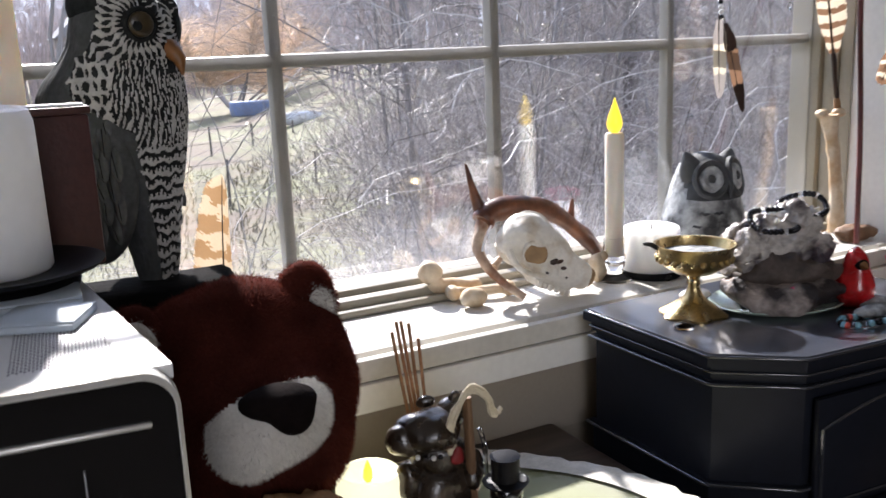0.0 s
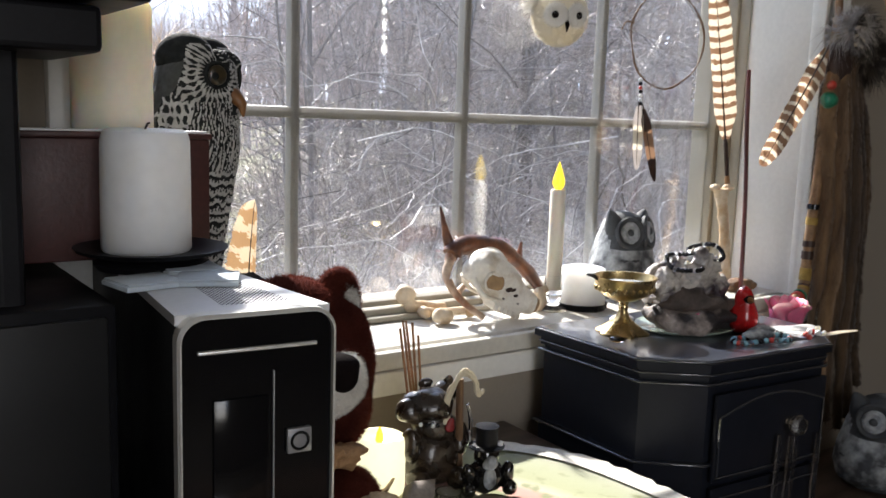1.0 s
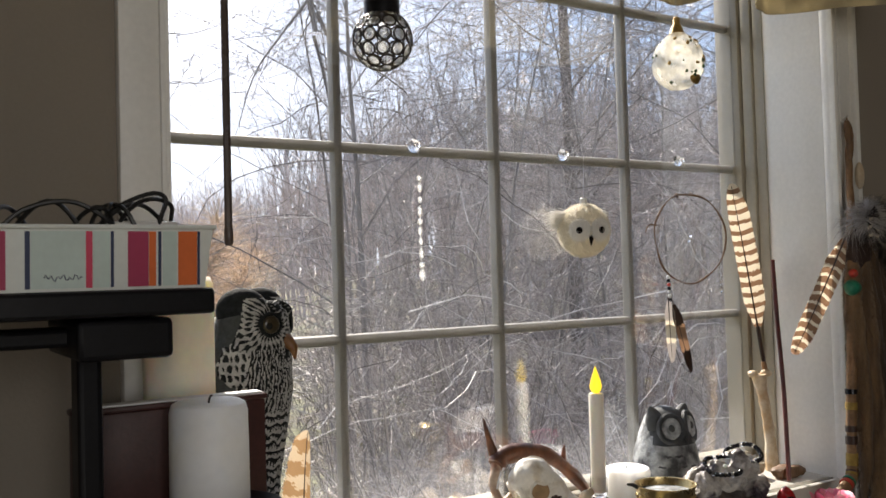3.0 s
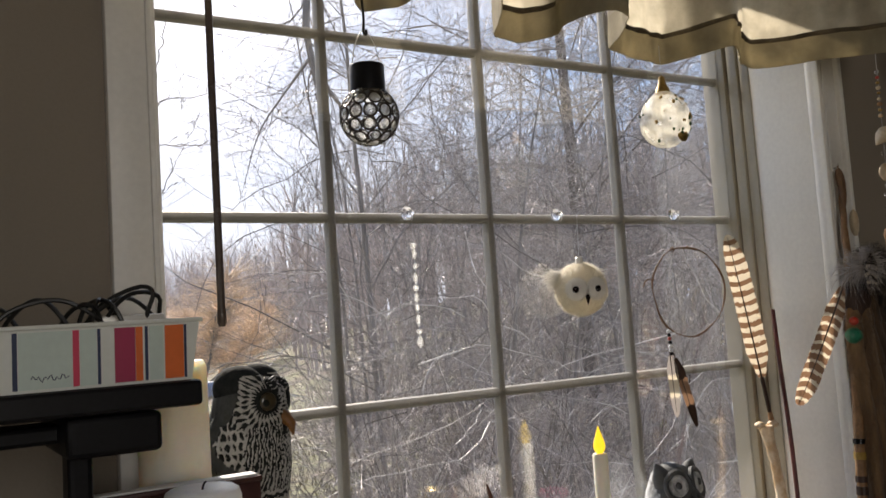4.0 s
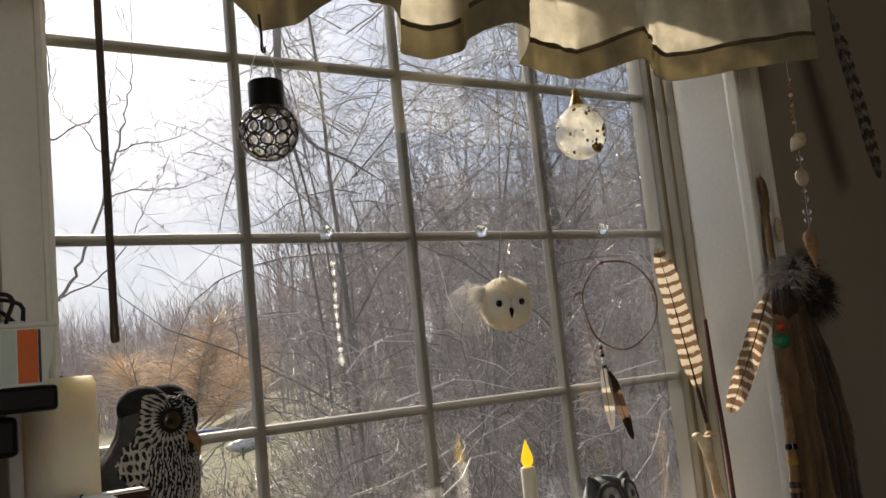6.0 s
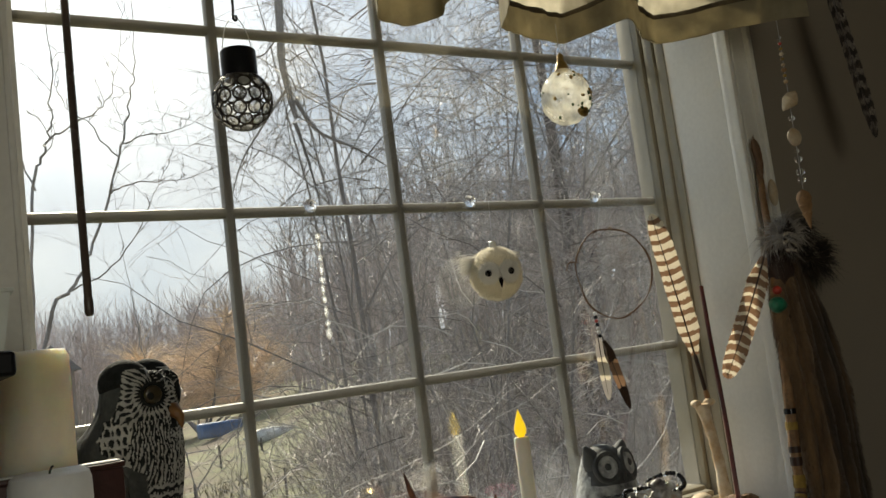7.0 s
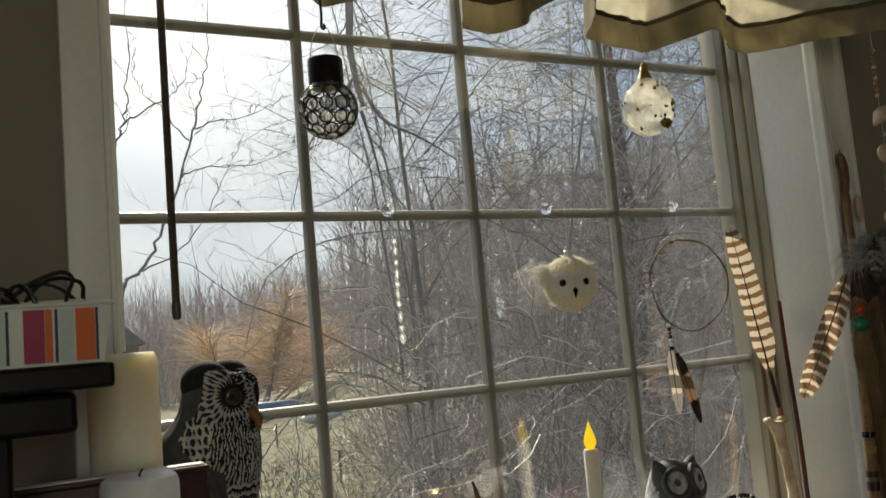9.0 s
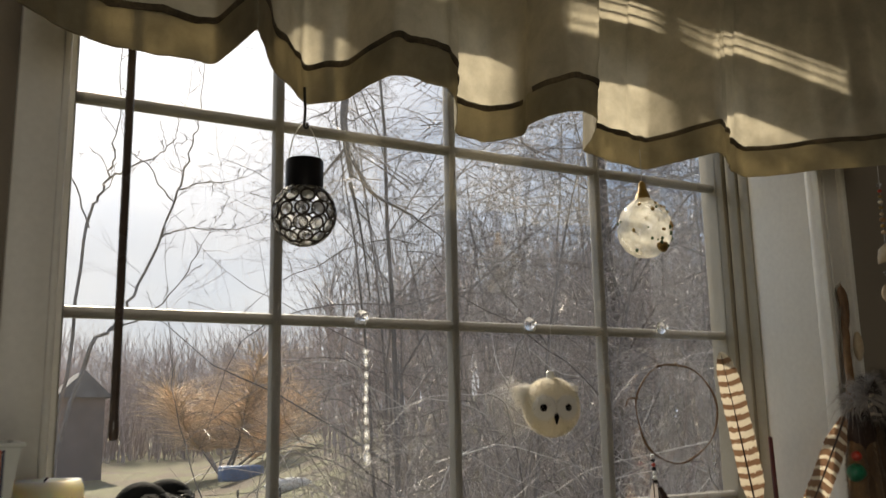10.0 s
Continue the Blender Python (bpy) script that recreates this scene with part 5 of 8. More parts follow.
# ---- feathers ----
def feather(length, width, bands, mats, parent, bend=0.0, tip=0.25, rows=64, left=1.0, right=1.0, seed=1, quill=0.0012, base=0.0, angle=32, wave=0.010, point=0.0):
    """A flat vane of single barbs, banded along a dark quill. It stands along local z in the xz plane. bands: borders in 0..1 at which the colour changes."""
    r = random.Random(seed)
    axis = [Vector((bend * length * (t ** 2), 0.002 * math.sin(t * 3), t * length)) for t in [k / rows for k in range(rows + 1)]]
    g = G()
    for side, wide in ((-1, left), (1, right)):
        for k in range(rows):
            t = (k + 0.5) / rows
            if t < base:
                continue
            u = (t - base) / (1 - base)
            w = width * wide * min(1.0, 0.35 + u * 4.0) * (1.0 if u < 1 - tip else math.sqrt(max(0.0, 1 - ((u - 1 + tip) / tip) ** 2)))
            if point:
                w *= (1 - u) ** point
            if w < 0.0004:
                continue
            w *= r.uniform(0.93, 1.03)
            p, q = axis[k], axis[k + 1] + (axis[k + 1] - axis[k]) * 0.25
            up = math.tan(radians(angle)) * 0.55
            n = 8
            vs = []
            for j in range(n + 1):
                f = j / n
                dx, dz, dy = side * w * f, w * f * up * (0.6 + 0.6 * f), -0.10 * w * f * f
                vs += [(p.x + dx, p.y + dy, p.z + dz), (q.x + dx, q.y + dy + 0.0002, q.z + dz)]
            for j in range(n):
                zt = t + (w * (j + 0.5) / n * up * 0.4) / length + wave * math.sin(j * 0.8 + k * 0.35) + r.gauss(0, wave * 0.3)
                slot = sum(1 for b in bands if zt > b) % len(mats)
                g.add([vs[2 * j], vs[2 * j + 1], vs[2 * j + 3], vs[2 * j + 2]], [(0, 1, 2, 3)], slot)
    vane = part("vane", g, mats, parent, smooth=60)
    tagged(vane, kind="stuff")
    part("quill", G().tube([a - Vector((0, 0.0006, 0)) for a in axis[::4]], [quill * (1.15 - 0.9 * k / (rows / 4)) for k in range(rows // 4 + 1)], 6), QUILL, parent)


def fluff(g, c, r, n, length, rnd, slot=0, down=0.3, w=0.0007):
    """Loose tufts: thin curved blades that spread from a point."""
    c = Vector(c)
    for _ in range(n):
        d = Vector((rnd.gauss(0, 1), rnd.gauss(0, 1), rnd.gauss(0, 1))).normalized()
        s = d.orthogonal().normalized() * w
        a = c + Vector((d.x * r[0], d.y * r[1], d.z * r[2]))
        ln = length * rnd.uniform(0.6, 1.3)
        m = a + d * ln * 0.55
        e = a + d * ln + Vector((rnd.gauss(0, 0.2), rnd.gauss(0, 0.2), -down)) * ln
        g.add([a - s, a + s, m + s * 0.8, m - s * 0.8, e], [(0, 1, 2, 3), (3, 2, 4)], slot)


def coat(g, rnd, count, length, slot_map, width=0.0011, comb=(0, 0, -0.5)):
    """Covers the faces so far with short blades of plush."""
    faces = list(zip(g.f, g.m))
    wts, cum = [], 0.0
    data = []
    for f, m in faces:
        if m not in slot_map:
            continue
        p = [Vector(g.v[i]) for i in f[:4]]
        nrm = (p[1] - p[0]).cross(p[2] - p[0])
        if len(p) > 3:
            nrm += (p[2] - p[0]).cross(p[3] - p[0])
        if nrm.length < 1e-12:
            continue
        cum += nrm.length
        wts.append(cum)
        data.append((p, nrm.normalized(), m))
    arr = np.array(wts)
    picks = np.searchsorted(arr, np.array([rnd.random() * cum for _ in range(count)]))
    for k in picks:
        p, nrm, m = data[min(int(k), len(data) - 1)]
        a, b = rnd.random(), rnd.random()
        if len(p) > 3:
            q = (p[0] * (1 - a) + p[1] * a) * (1 - b) + (p[3] * (1 - a) + p[2] * a) * b
        else:
            q = p[0] * (1 - a) + (p[1] * (1 - b) + p[2] * b) * a
        d = (nrm + Vector((rnd.gauss(0, 0.35) + comb[0], rnd.gauss(0, 0.35) + comb[1], rnd.gauss(0, 0.35) + comb[2]))).normalized()
        s = d.cross(Vector((rnd.gauss(0, 1), rnd.gauss(0, 1), rnd.gauss(0, 1)))).normalized() * width
        e = q + d * length * rnd.uniform(0.6, 1.3)
        g.add([q - s - nrm * 0.001, q + s - nrm * 0.001, e], [(0, 1, 2)], slot_map[m])


# ---- plush bear ----
def blend_head(centre, lumps, seg, rings, soft):
    """One soft skin over several ellipsoids; lumps hold centre, radii and slot."""
    g = G()
    us = np.array([(math.sin(math.pi * (i + 0.02) / (rings - 0.96)) * math.cos(2 * math.pi * k / seg), math.sin(math.pi * (i + 0.02) / (rings - 0.96)) * math.sin(2 * math.pi * k / seg), -math.cos(math.pi * (i + 0.02) / (rings - 0.96)))
                   for i in range(rings) for k in range(seg)])
    c0 = np.array(centre)

    def dist(p, slot=None):
        total = np.zeros(len(p))
        for c, r, s in lumps:
            if slot is None or s == slot:
                q = np.linalg.norm((p - np.array(c)) / np.array(r), axis=1)
                total += np.exp(-(q - 1) * min(r) / soft)
        return -soft * np.log(total + 1e-30)

    lo, hi = np.zeros(len(us)), np.full(len(us), 0.16)
    for step in range(90):
        t = np.full(len(us), 0.16 * (1 - step / 90))
        inside = dist(c0 + us * t[:, None]) < 0
        hit = inside & (lo == 0)
        lo[hit], hi[hit] = t[hit], t[hit] + 0.16 / 90
    for _ in range(12):
        mid = (lo + hi) / 2
        inside = dist(c0 + us * mid[:, None]) < 0
        lo, hi = np.where(inside, mid, lo), np.where(inside, hi, mid)
    p = c0 + us * lo[:, None]
    g.v = [tuple(float(v) for v in q) for q in p]
    white = dist(p, 1) < dist(p, 0)
    for i in range(rings - 1):
        for k in range(seg):
            f = (i * seg + k, i * seg + (k + 1) % seg, (i + 1) * seg + (k + 1) % seg, (i + 1) * seg + k)
            g.f.append(f)
            g.m.append(1 if sum(bool(white[j]) for j in f) > 2 else 0)
    return g


g = blend_head((0.190, 0.760, 0.892), [
    ((0.186, 0.778, 0.884), (0.088, 0.068, 0.082), 0), ((0.208, 0.760, 0.852), (0.051, 0.055, 0.060), 0), ((0.154, 0.758, 0.848), (0.060, 0.055, 0.060), 0),
    ((0.182, 0.734, 0.900), (0.056, 0.033, 0.025), 0), ((0.184, 0.716, 0.902), (0.040, 0.020, 0.011), 0),
    ((0.180, 0.704, 0.882), (0.036, 0.032, 0.027), 1), ((0.164, 0.704, 0.872), (0.022, 0.030, 0.022), 1), ((0.203, 0.705, 0.886), (0.022, 0.029, 0.024), 1)], 180, 120, 0.0035)
for x, y, z, yaw, w in ((0.240, 0.775, 0.940, 14, 1.0), (0.114, 0.772, 0.936, -18, 0.85)):
    m = pose(x, y, z, 0, 0, yaw)
    g.ball((0, 0, 0), (0.026 * w, 0.016, 0.034 * w * w), 30, 20, 0, m)
    g.ball((0.002, -0.010, -0.004), (0.015, 0.008, 0.022), 24, 16, 1, m)
g.ball((0.178, 0.780, 0.796), (0.066, 0.050, 0.050), 30, 18)
g.ball((0.144, 0.715, 0.768), (0.030, 0.040, 0.022), 22, 14)
g.ball((0.218, 0.706, 0.772), (0.026, 0.034, 0.024), 22, 14)
nose = blend_head((0.185, 0.682, 0.899), [((0.183, 0.6805, 0.905), (0.026, 0.016, 0.012), 2), ((0.190, 0.6775, 0.895), (0.015, 0.015, 0.014), 2)], 40, 26, 0.003)
g.add(nose.v, nose.f, 2)
g.rumple(0.004, 22, 3.0)
rf = random.Random(12)
coat(g, rf, 110000, 0.0040, {0: 0, 1: 1}, 0.00032, (0, -0.1, -0.6))
solo("plush_bear", g, [FUR_DARK, FUR_WHITE, NOSE], "dark red-brown plush bear with a white muzzle sitting on the desk", "plush toy")
sc = G()
sc.ball((0.176, 0.690, 0.824), (0.036, 0.018, 0.009), 40, 20)
sc.ball((0.206, 0.692, 0.818), (0.024, 0.014, 0.012), 34, 18)
sc.ball((0.158, 0.686, 0.808), (0.020, 0.010, 0.016), 34, 18)
sc.rumple(0.010, 50, 3.0).rumple(0.004, 130, 4.0)
solo("neck_scarf", sc, SUEDE, "crumpled tan cloth scarf under the bear's chin", "scarf")

# ---- owl decoy ----


OWLDARK = material("black_owl_paint", (0.011, 0.012, 0.013), 0.85, 0, 0.3, 40.0, 160.0, 0.6, tint=(0.026, 0.029, 0.029), spec=0.12)
OWLWHITE = material("white_owl_paint", (0.437, 0.437, 0.425), 0.7, 0, 0.15, 60.0, 300.0, 0.3)
OWLGREY = material("grey_green_feather_paint", (0.072, 0.079, 0.080), 0.7, 0, 0.3, 60.0, 220.0, 0.5, tint=(0.045, 0.05, 0.05), random_tint=0.3)
AMBER = material("dull_amber_eye", (0.055, 0.038, 0.015), 0.3, 0, 0.3, 90.0, 200.0, 0.0, coat=0.3)
BEAK = material("ochre_beak", (0.260, 0.111, 0.029), 0.4, 0, 0.2, 90.0, 200.0, 0.1)
g = G()
ro_ = random.Random(17)
secs = [(-0.002, 0.018, 0.016, 0.016), (0.02, 0.018, 0.020, 0.020), (0.05, 0.014, 0.027, 0.027), (0.08, 0.008, 0.038, 0.036), (0.11, 0.0, 0.051, 0.046), (0.135, -0.006, 0.060, 0.052),
        (0.150, -0.008, 0.062, 0.054), (0.165, -0.004, 0.057, 0.052), (0.18, 0.004, 0.049, 0.048), (0.195, 0.010, 0.043, 0.045), (0.215, 0.012, 0.040, 0.043), (0.225, 0.011, 0.036, 0.038), (0.2315, 0.009, 0.028, 0.029), (0.2355, 0.006, 0.018, 0.019), (0.2375, 0.005, 0.009, 0.010), (0.2380, 0.005, 0.001, 0.001)]


def owl_section(z):
    i = max(0, min(len(secs) - 2, sum(1 for q in secs if q[0] <= z) - 1))
    f = max(0.0, min(1.0, (z - secs[i][0]) / (secs[i + 1][0] - secs[i][0])))
    p0, p3 = secs[max(0, i - 1)], secs[min(len(secs) - 1, i + 2)]
    return tuple(0.5 * (2 * b + (c - a) * f + (2 * a - 5 * b + 4 * c - d) * f * f + (3 * b - a - 3 * c + d) * f ** 3) for a, b, c, d in zip(p0[1:], secs[i][1:], secs[i + 1][1:], p3[1:]))


def owl_skin(a, z, out=0.0):
    cx, rx, ry = owl_section(z)
    return Vector((cx + (rx + out) * math.cos(a), (ry + out) * math.sin(a), z))


EYE_A, EYE_Z = 0.60, 0.208


def front_edge(z):
    """How far round the side the streaked breast reaches."""
    if z > 0.185:
        return 1.60 - 6.0 * (z - 0.185)
    if z > 0.155:
        return 1.55 + (z - 0.155) / 0.030 * 0.2
    if z > 0.125:
        return 0.85 + (z - 0.125) / 0.03 * 0.70
    return 0.80


def plumage(a, z):
    """White (above zero) or dark paint at the angle a and height z of the owl."""
    r = max(0.012, owl_section(z)[1])
    s_arc = a * r
    wob = noise.noise((s_arc * 140, z * 90, 4.0))
    edge_in = front_edge(z) + 0.10 * noise.noise((s_arc * 90, z * 110, 9.0)) - abs(a)
    if edge_in < 0:
        return -1.0
    du, dv = (abs(a) - EYE_A) * r, z - EYE_Z
    d, t = math.hypot(du, dv), math.atan2(dv, du)
    if d < (0.046 if du > 0 else 0.036) and z < 0.2385 - 0.012 * max(0.0, -du) / 0.02 + 0.002 * wob and dv > -0.026:
        # rays round the eye, broken into short dashes
        if d < 0.0135:
            return -1.0
        ray = math.cos(t * 28 + 2.0 * wob + 1.5 * math.sin(d * 300))
        dash = math.cos(d * 620 + 3.0 * noise.noise((math.cos(t) * 3, math.sin(t) * 3, 2.0)))
        return ray + 0.75 * dash + 0.12
    if z > 0.2300 or (abs(a) < 0.13 and z > 0.17):
        return -0.4
    if z < 0.112:
        # scalloped bars with dark ticks between them
        v = z / 0.0098 + 0.16 * math.sin(s_arc * 420) + 0.35 * wob
        f = v - math.floor(v)
        tick = math.cos(s_arc / 0.0040 * 2 * math.pi + math.floor(v) * 2.1)
        return 1.0 if f < 0.34 else (tick + 0.1 if f < 0.70 else -1.0)
    if abs(a) > 1.02:
        # pale cheek with dark drops
        wob2 = noise.noise((s_arc * 160, z * 170, 14.0))
        u, v = s_arc / 0.0070 + 0.45 * wob + 0.25 * wob2, z / 0.0105 + 0.35 * wob2
        u += 0.5 * (math.floor(v) % 2)
        fu, fv = u - math.floor(u) - 0.5, v - math.floor(v) - 0.5
        return math.hypot(fu * 1.15, fv * 0.85) - 0.35 + 0.07 * wob
    # long streaks down the breast
    lean = 0.5 * (z - 0.12) * (1 if a > 0 else -1) * max(0.0, abs(a) - 0.3)
    u = (s_arc + lean) / 0.0050 + 0.8 * wob
    fu = abs(u - math.floor(u) - 0.5)
    v = z / 0.0150 + 0.37 * math.floor(u) + 0.5 * wob
    fv = v - math.floor(v)
    return 0.31 - 0.19 * (1 - math.sin(math.pi * fv)) + 0.05 * wob - fu


seg, rings_o = 336, 250
zs = [-0.002 + 0.2399 * k / (rings_o - 1) for k in range(rings_o)]
paint = [[plumage((2 * math.pi * k / seg + math.pi) % (2 * math.pi) - math.pi, z) for k in range(seg)] for z in zs]
vs = []
for i, z in enumerate(zs):
    cx, rx, ry = owl_section(z)
    for k in range(seg):
        a = 2 * math.pi * k / seg
        back = max(0.0, -math.cos(a)) if z < 0.2 else 0.0
        rough = 0.0010 * noise.noise((a * 5, z * 70, 1.0)) + 0.0016 * back * noise.noise((a * 9, z * 30, 5.0))
        out = (0.0009 if paint[i][k] > 0 else -0.0002) * min(1.0, rx / 0.01) + rough
        vs.append((cx + (rx + out) * math.cos(a), (ry + out) * math.sin(a), z))
g.add(vs, [(i * seg + k, i * seg + (k + 1) % seg, (i + 1) * seg + (k + 1) % seg, (i + 1) * seg + k) for i in range(rings_o - 1) for k in range(seg)])
g.add(vs[-seg:], [tuple(range(seg))])
for i in range(rings_o - 1):
    for k in range(seg):
        k2 = (k + 1) % seg
        lit = paint[i][k] + paint[i][k2] + paint[i + 1][k] + paint[i + 1][k2]
        a = abs((2 * math.pi * k / seg + math.pi) % (2 * math.pi) - math.pi)
        g.m[i * seg + k] = 1 if lit > 0 else (2 if a > front_edge(zs[i]) and zs[i] < 0.225 else 0)
for s in (-1, 1):
    # two domes make the crown, with a groove between them
    first = len(g.m)
    g.ball((0.010, s * 0.0225, 0.2235), (0.0305, 0.0190, 0.0255), 120, 80, 0)
    for j in range(first, len(g.m)):
        c = sum((Vector(g.v[q]) for q in g.f[j]), Vector()) / len(g.f[j])
        if s * c.y > 0.012 and c.z < 0.2380 and c.x > -0.006 and plumage(math.atan2(c.y, c.x - 0.010), min(c.z, 0.2375)) > 0:
            g.m[j] = 1
    # dark brow between the eye and the beak, flecked with white
    lobe = pose(0.0430, s * 0.0125, 0.2240, 0, 40, s * 24)
    first = len(g.m)
    g.ball((0, 0, 0), (0.0130, 0.0075, 0.0085), 60, 40, 0, lobe)
    for j in range(first, len(g.m)):
        c = lobe.inverted() @ (sum((Vector(g.v[q]) for q in g.f[j]), Vector()) / len(g.f[j]))
        if math.cos(c.x * 1500 + 4 * noise.noise((c.y * 200, c.z * 200, 3.0))) + 1.6 * noise.noise((c.x * 120, c.y * 260, c.z * 260)) > 0.95 and c.z > -0.003:
            g.m[j] = 1
    m = Matrix.Translation(owl_skin(s * EYE_A, EYE_Z, -0.0015)) @ rot(0, 0, s * 38) @ rot(0, 90, 0)
    g.lathe([(0.0142, 0.0), (0.0134, 0.0024), (0.0116, 0.0032), (0.0108, 0.0018), (0.0001, 0.0018)], 30, 0, m)
    g.ball((0, 0, 0.0020), (0.0100, 0.0100, 0.0034), 24, 14, 3, m)
    g.ball((0.001, s * 0.003, 0.0040), (0.0046, 0.0046, 0.0018), 14, 8, 0, m)
    # folded wing: rows of long overlapping feathers
    wm = Matrix.Translation((-0.012, s * (0.034 if s < 0 else 0.022), 0.094))
    g.ball((0, 0, 0), (0.044, 0.021, 0.078), 30, 22, 2, wm)
    for row in range(7):
        zz = 0.062 - 0.0165 * row
        wid = 0.044 * math.sqrt(max(0.05, 1 - (zz / 0.080) ** 2))
        cnt = max(3, int(wid * 2 / 0.0105))
        ln = 0.013 + 0.0008 * row
        for k in range(cnt):
            x = -wid * 0.9 + 1.8 * wid * (k + 0.5 * (row % 2) * 0.8 + 0.25) / cnt
            y = 0.021 * math.sqrt(max(0.02, 1 - (x / 0.046) ** 2 - (zz / 0.079) ** 2))
            fm = wm @ pose(x, s * y, zz - 0.004, s * 9, -16 + ro_.gauss(0, 4), 0)
            g.ball((0, 0, 0), (0.0062, 0.0020, ln), 12, 9, 2, fm)
            g.tube([fm @ Vector((0, s * 0.0020, ln * 0.7)), fm @ Vector((0, s * 0.0024, -ln * 0.8))], [0.0006, 0.0003], 4, 0)
g.tube([(0.044, 0, 0.192), (0.053, 0, 0.189), (0.061, 0, 0.180), (0.0625, 0, 0.168)], [0.0078, 0.0074, 0.0050, 0.001], 12, 4, flat=1.1)
solo("owl_statue", g, [OWLDARK, OWLWHITE, OWLGREY, AMBER, BEAK], "black and white painted owl decoy standing on the sill", "owl statue", pose(0.146, 0.934, 0.946, 0, 0, -45))
solo("owl_perch", G().box((0, 0, 0.043), (0.168, 0.096, 0.086), 0.020, seg=4).rumple(0.008, 30, 5).rumple(0.003, 90, 6), PERCHROCK, "black rock-shaped perch under the owl", "perch", pose(0.138, 0.905, SILL_Z, 0, 0, -8))

# ---- feather fan behind the bear ----
fan = thing("feather", pose(0.222, 0.955, SILL_Z, 0, 0, -14), "broad tan and cream banded feather standing on the sill", "feather", "feathers")
feather(0.164, 0.034, [0.10, 0.17, 0.25, 0.33, 0.42, 0.50, 0.58, 0.66, 0.75, 0.84, 0.93], [VANE_TAN, VANE_CREAM], fan, 0.05, 0.12, 130, 0.95, 0.30, 6, 0.0012, 0.0, 46, 0.020, 0.38)

# ---- skull, antler, bones on the sill ----
SKULL_LUMPS = [((-0.024, 0, 0.012), (0.031, 0.026, 0.027), 0), ((0.004, 0, 0.008), (0.030, 0.023, 0.021), 0), ((0.036, 0, -0.006), (0.034, 0.0150, 0.0175), 0), ((0.016, 0, -0.022), (0.036, 0.0180, 0.016), 0),
               ((-0.008, 0.017, -0.014), (0.024, 0.009, 0.009), 0), ((-0.008, -0.017, -0.014), (0.024, 0.009, 0.009), 0), ((-0.044, 0, -0.004), (0.012, 0.018, 0.014), 0), ((0.062, 0, -0.010), (0.009, 0.010, 0.012), 0)]
m = pose(0.556, 0.918, 0.893, 0, 25, -14) @ Matrix.Scale(0.93, 4)
g = blend_head((0.004, 0.0, 0.0), SKULL_LUMPS, 96, 70, 0.0028)
g.m = [0] * len(g.m)
g.rumple(0.0022, 60, 4.0).rumple(0.0009, 170, 5.0)


skin_pts = np.array(g.v)


def skull_side(x, z):
    """The half width of the skull at a place of its profile."""
    near = (skin_pts[:, 0] - x) ** 2 + (skin_pts[:, 2] - z) ** 2 + np.where(skin_pts[:, 1] > 0, 0.0, 1.0)
    return float(skin_pts[int(near.argmin()), 1])


for s in (-1, 1):
    oy = skull_side(-0.016, -0.004) + 0.0030
    # eye hollow drawn as a flat brown disc inside a raised rim
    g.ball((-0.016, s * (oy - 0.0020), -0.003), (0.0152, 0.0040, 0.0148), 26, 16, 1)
    ring_o = [(-0.016 + 0.0152 * math.cos(t), s * (oy - 0.0016 - 0.002 * math.cos(t)), -0.003 + 0.0150 * math.sin(t)) for t in [2 * math.pi * k / 28 for k in range(29)]]
    g.tube(ring_o, [0.0022 + 0.0006 * math.sin(k * 0.7) for k in range(29)], 8, 0, cap=False)
    # ragged opening in front of the eye, nerve holes (shade painted dark), row of teeth
    for x, z, rx, rz, tilt in ((0.0095, -0.0045, 0.0042, 0.0072, 48), (0.0165, -0.0015, 0.0030, 0.0060, 62), (0.0265, -0.0070, 0.0022, 0.0036, 70), (0.0345, -0.0160, 0.0020, 0.0017, 0), (0.0060, -0.0180, 0.0020, 0.0015, 0)):
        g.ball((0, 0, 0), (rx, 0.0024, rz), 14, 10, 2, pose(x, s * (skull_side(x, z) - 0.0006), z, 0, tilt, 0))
    for k in range(6):
        x = 0.004 + 0.0085 * k
        w = max(0.004, skull_side(x, -0.022) - 0.003)
        g.tube([(x, s * w, -0.030), (x + 0.0008, s * w, -0.0372 + 0.0006 * (k % 2))], [0.0038, 0.0028], 7, 0)
    g.tube(spline([(0.010, s * 0.018, -0.020), (-0.010, s * 0.0250, -0.025), (-0.030, s * 0.0255, -0.023), (-0.046, s * 0.018, -0.010)], 14), [0.005, 0.0046, 0.004, 0.0036, 0.0033, 0.0032, 0.0032, 0.0033, 0.0034, 0.0036, 0.004, 0.0042, 0.0046, 0.005], 8, 0)
g.ball((0.0700, 0, -0.0080), (0.0050, 0.0090, 0.0115), 18, 12, 1)
g.tube(spline([(-0.054, 0, 0.010), (-0.040, 0, 0.034), (-0.020, 0, 0.0395), (0.002, 0, 0.030), (0.020, 0, 0.019)], 18), [0.001] + [0.0020] * 16 + [0.001], 7, 0)
skull_low = min((m @ Vector(p)).z for p in g.v)
m = Matrix.Translation((0, 0, SILL_Z + 0.0005 - skull_low)) @ m
g.v = [tuple(m @ Vector(p)) for p in g.v]
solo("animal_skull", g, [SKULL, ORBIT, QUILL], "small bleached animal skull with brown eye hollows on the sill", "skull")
ant = thing("antler", pose(0, 0, 0), "curved brown deer antler lying behind the skull", "antler")
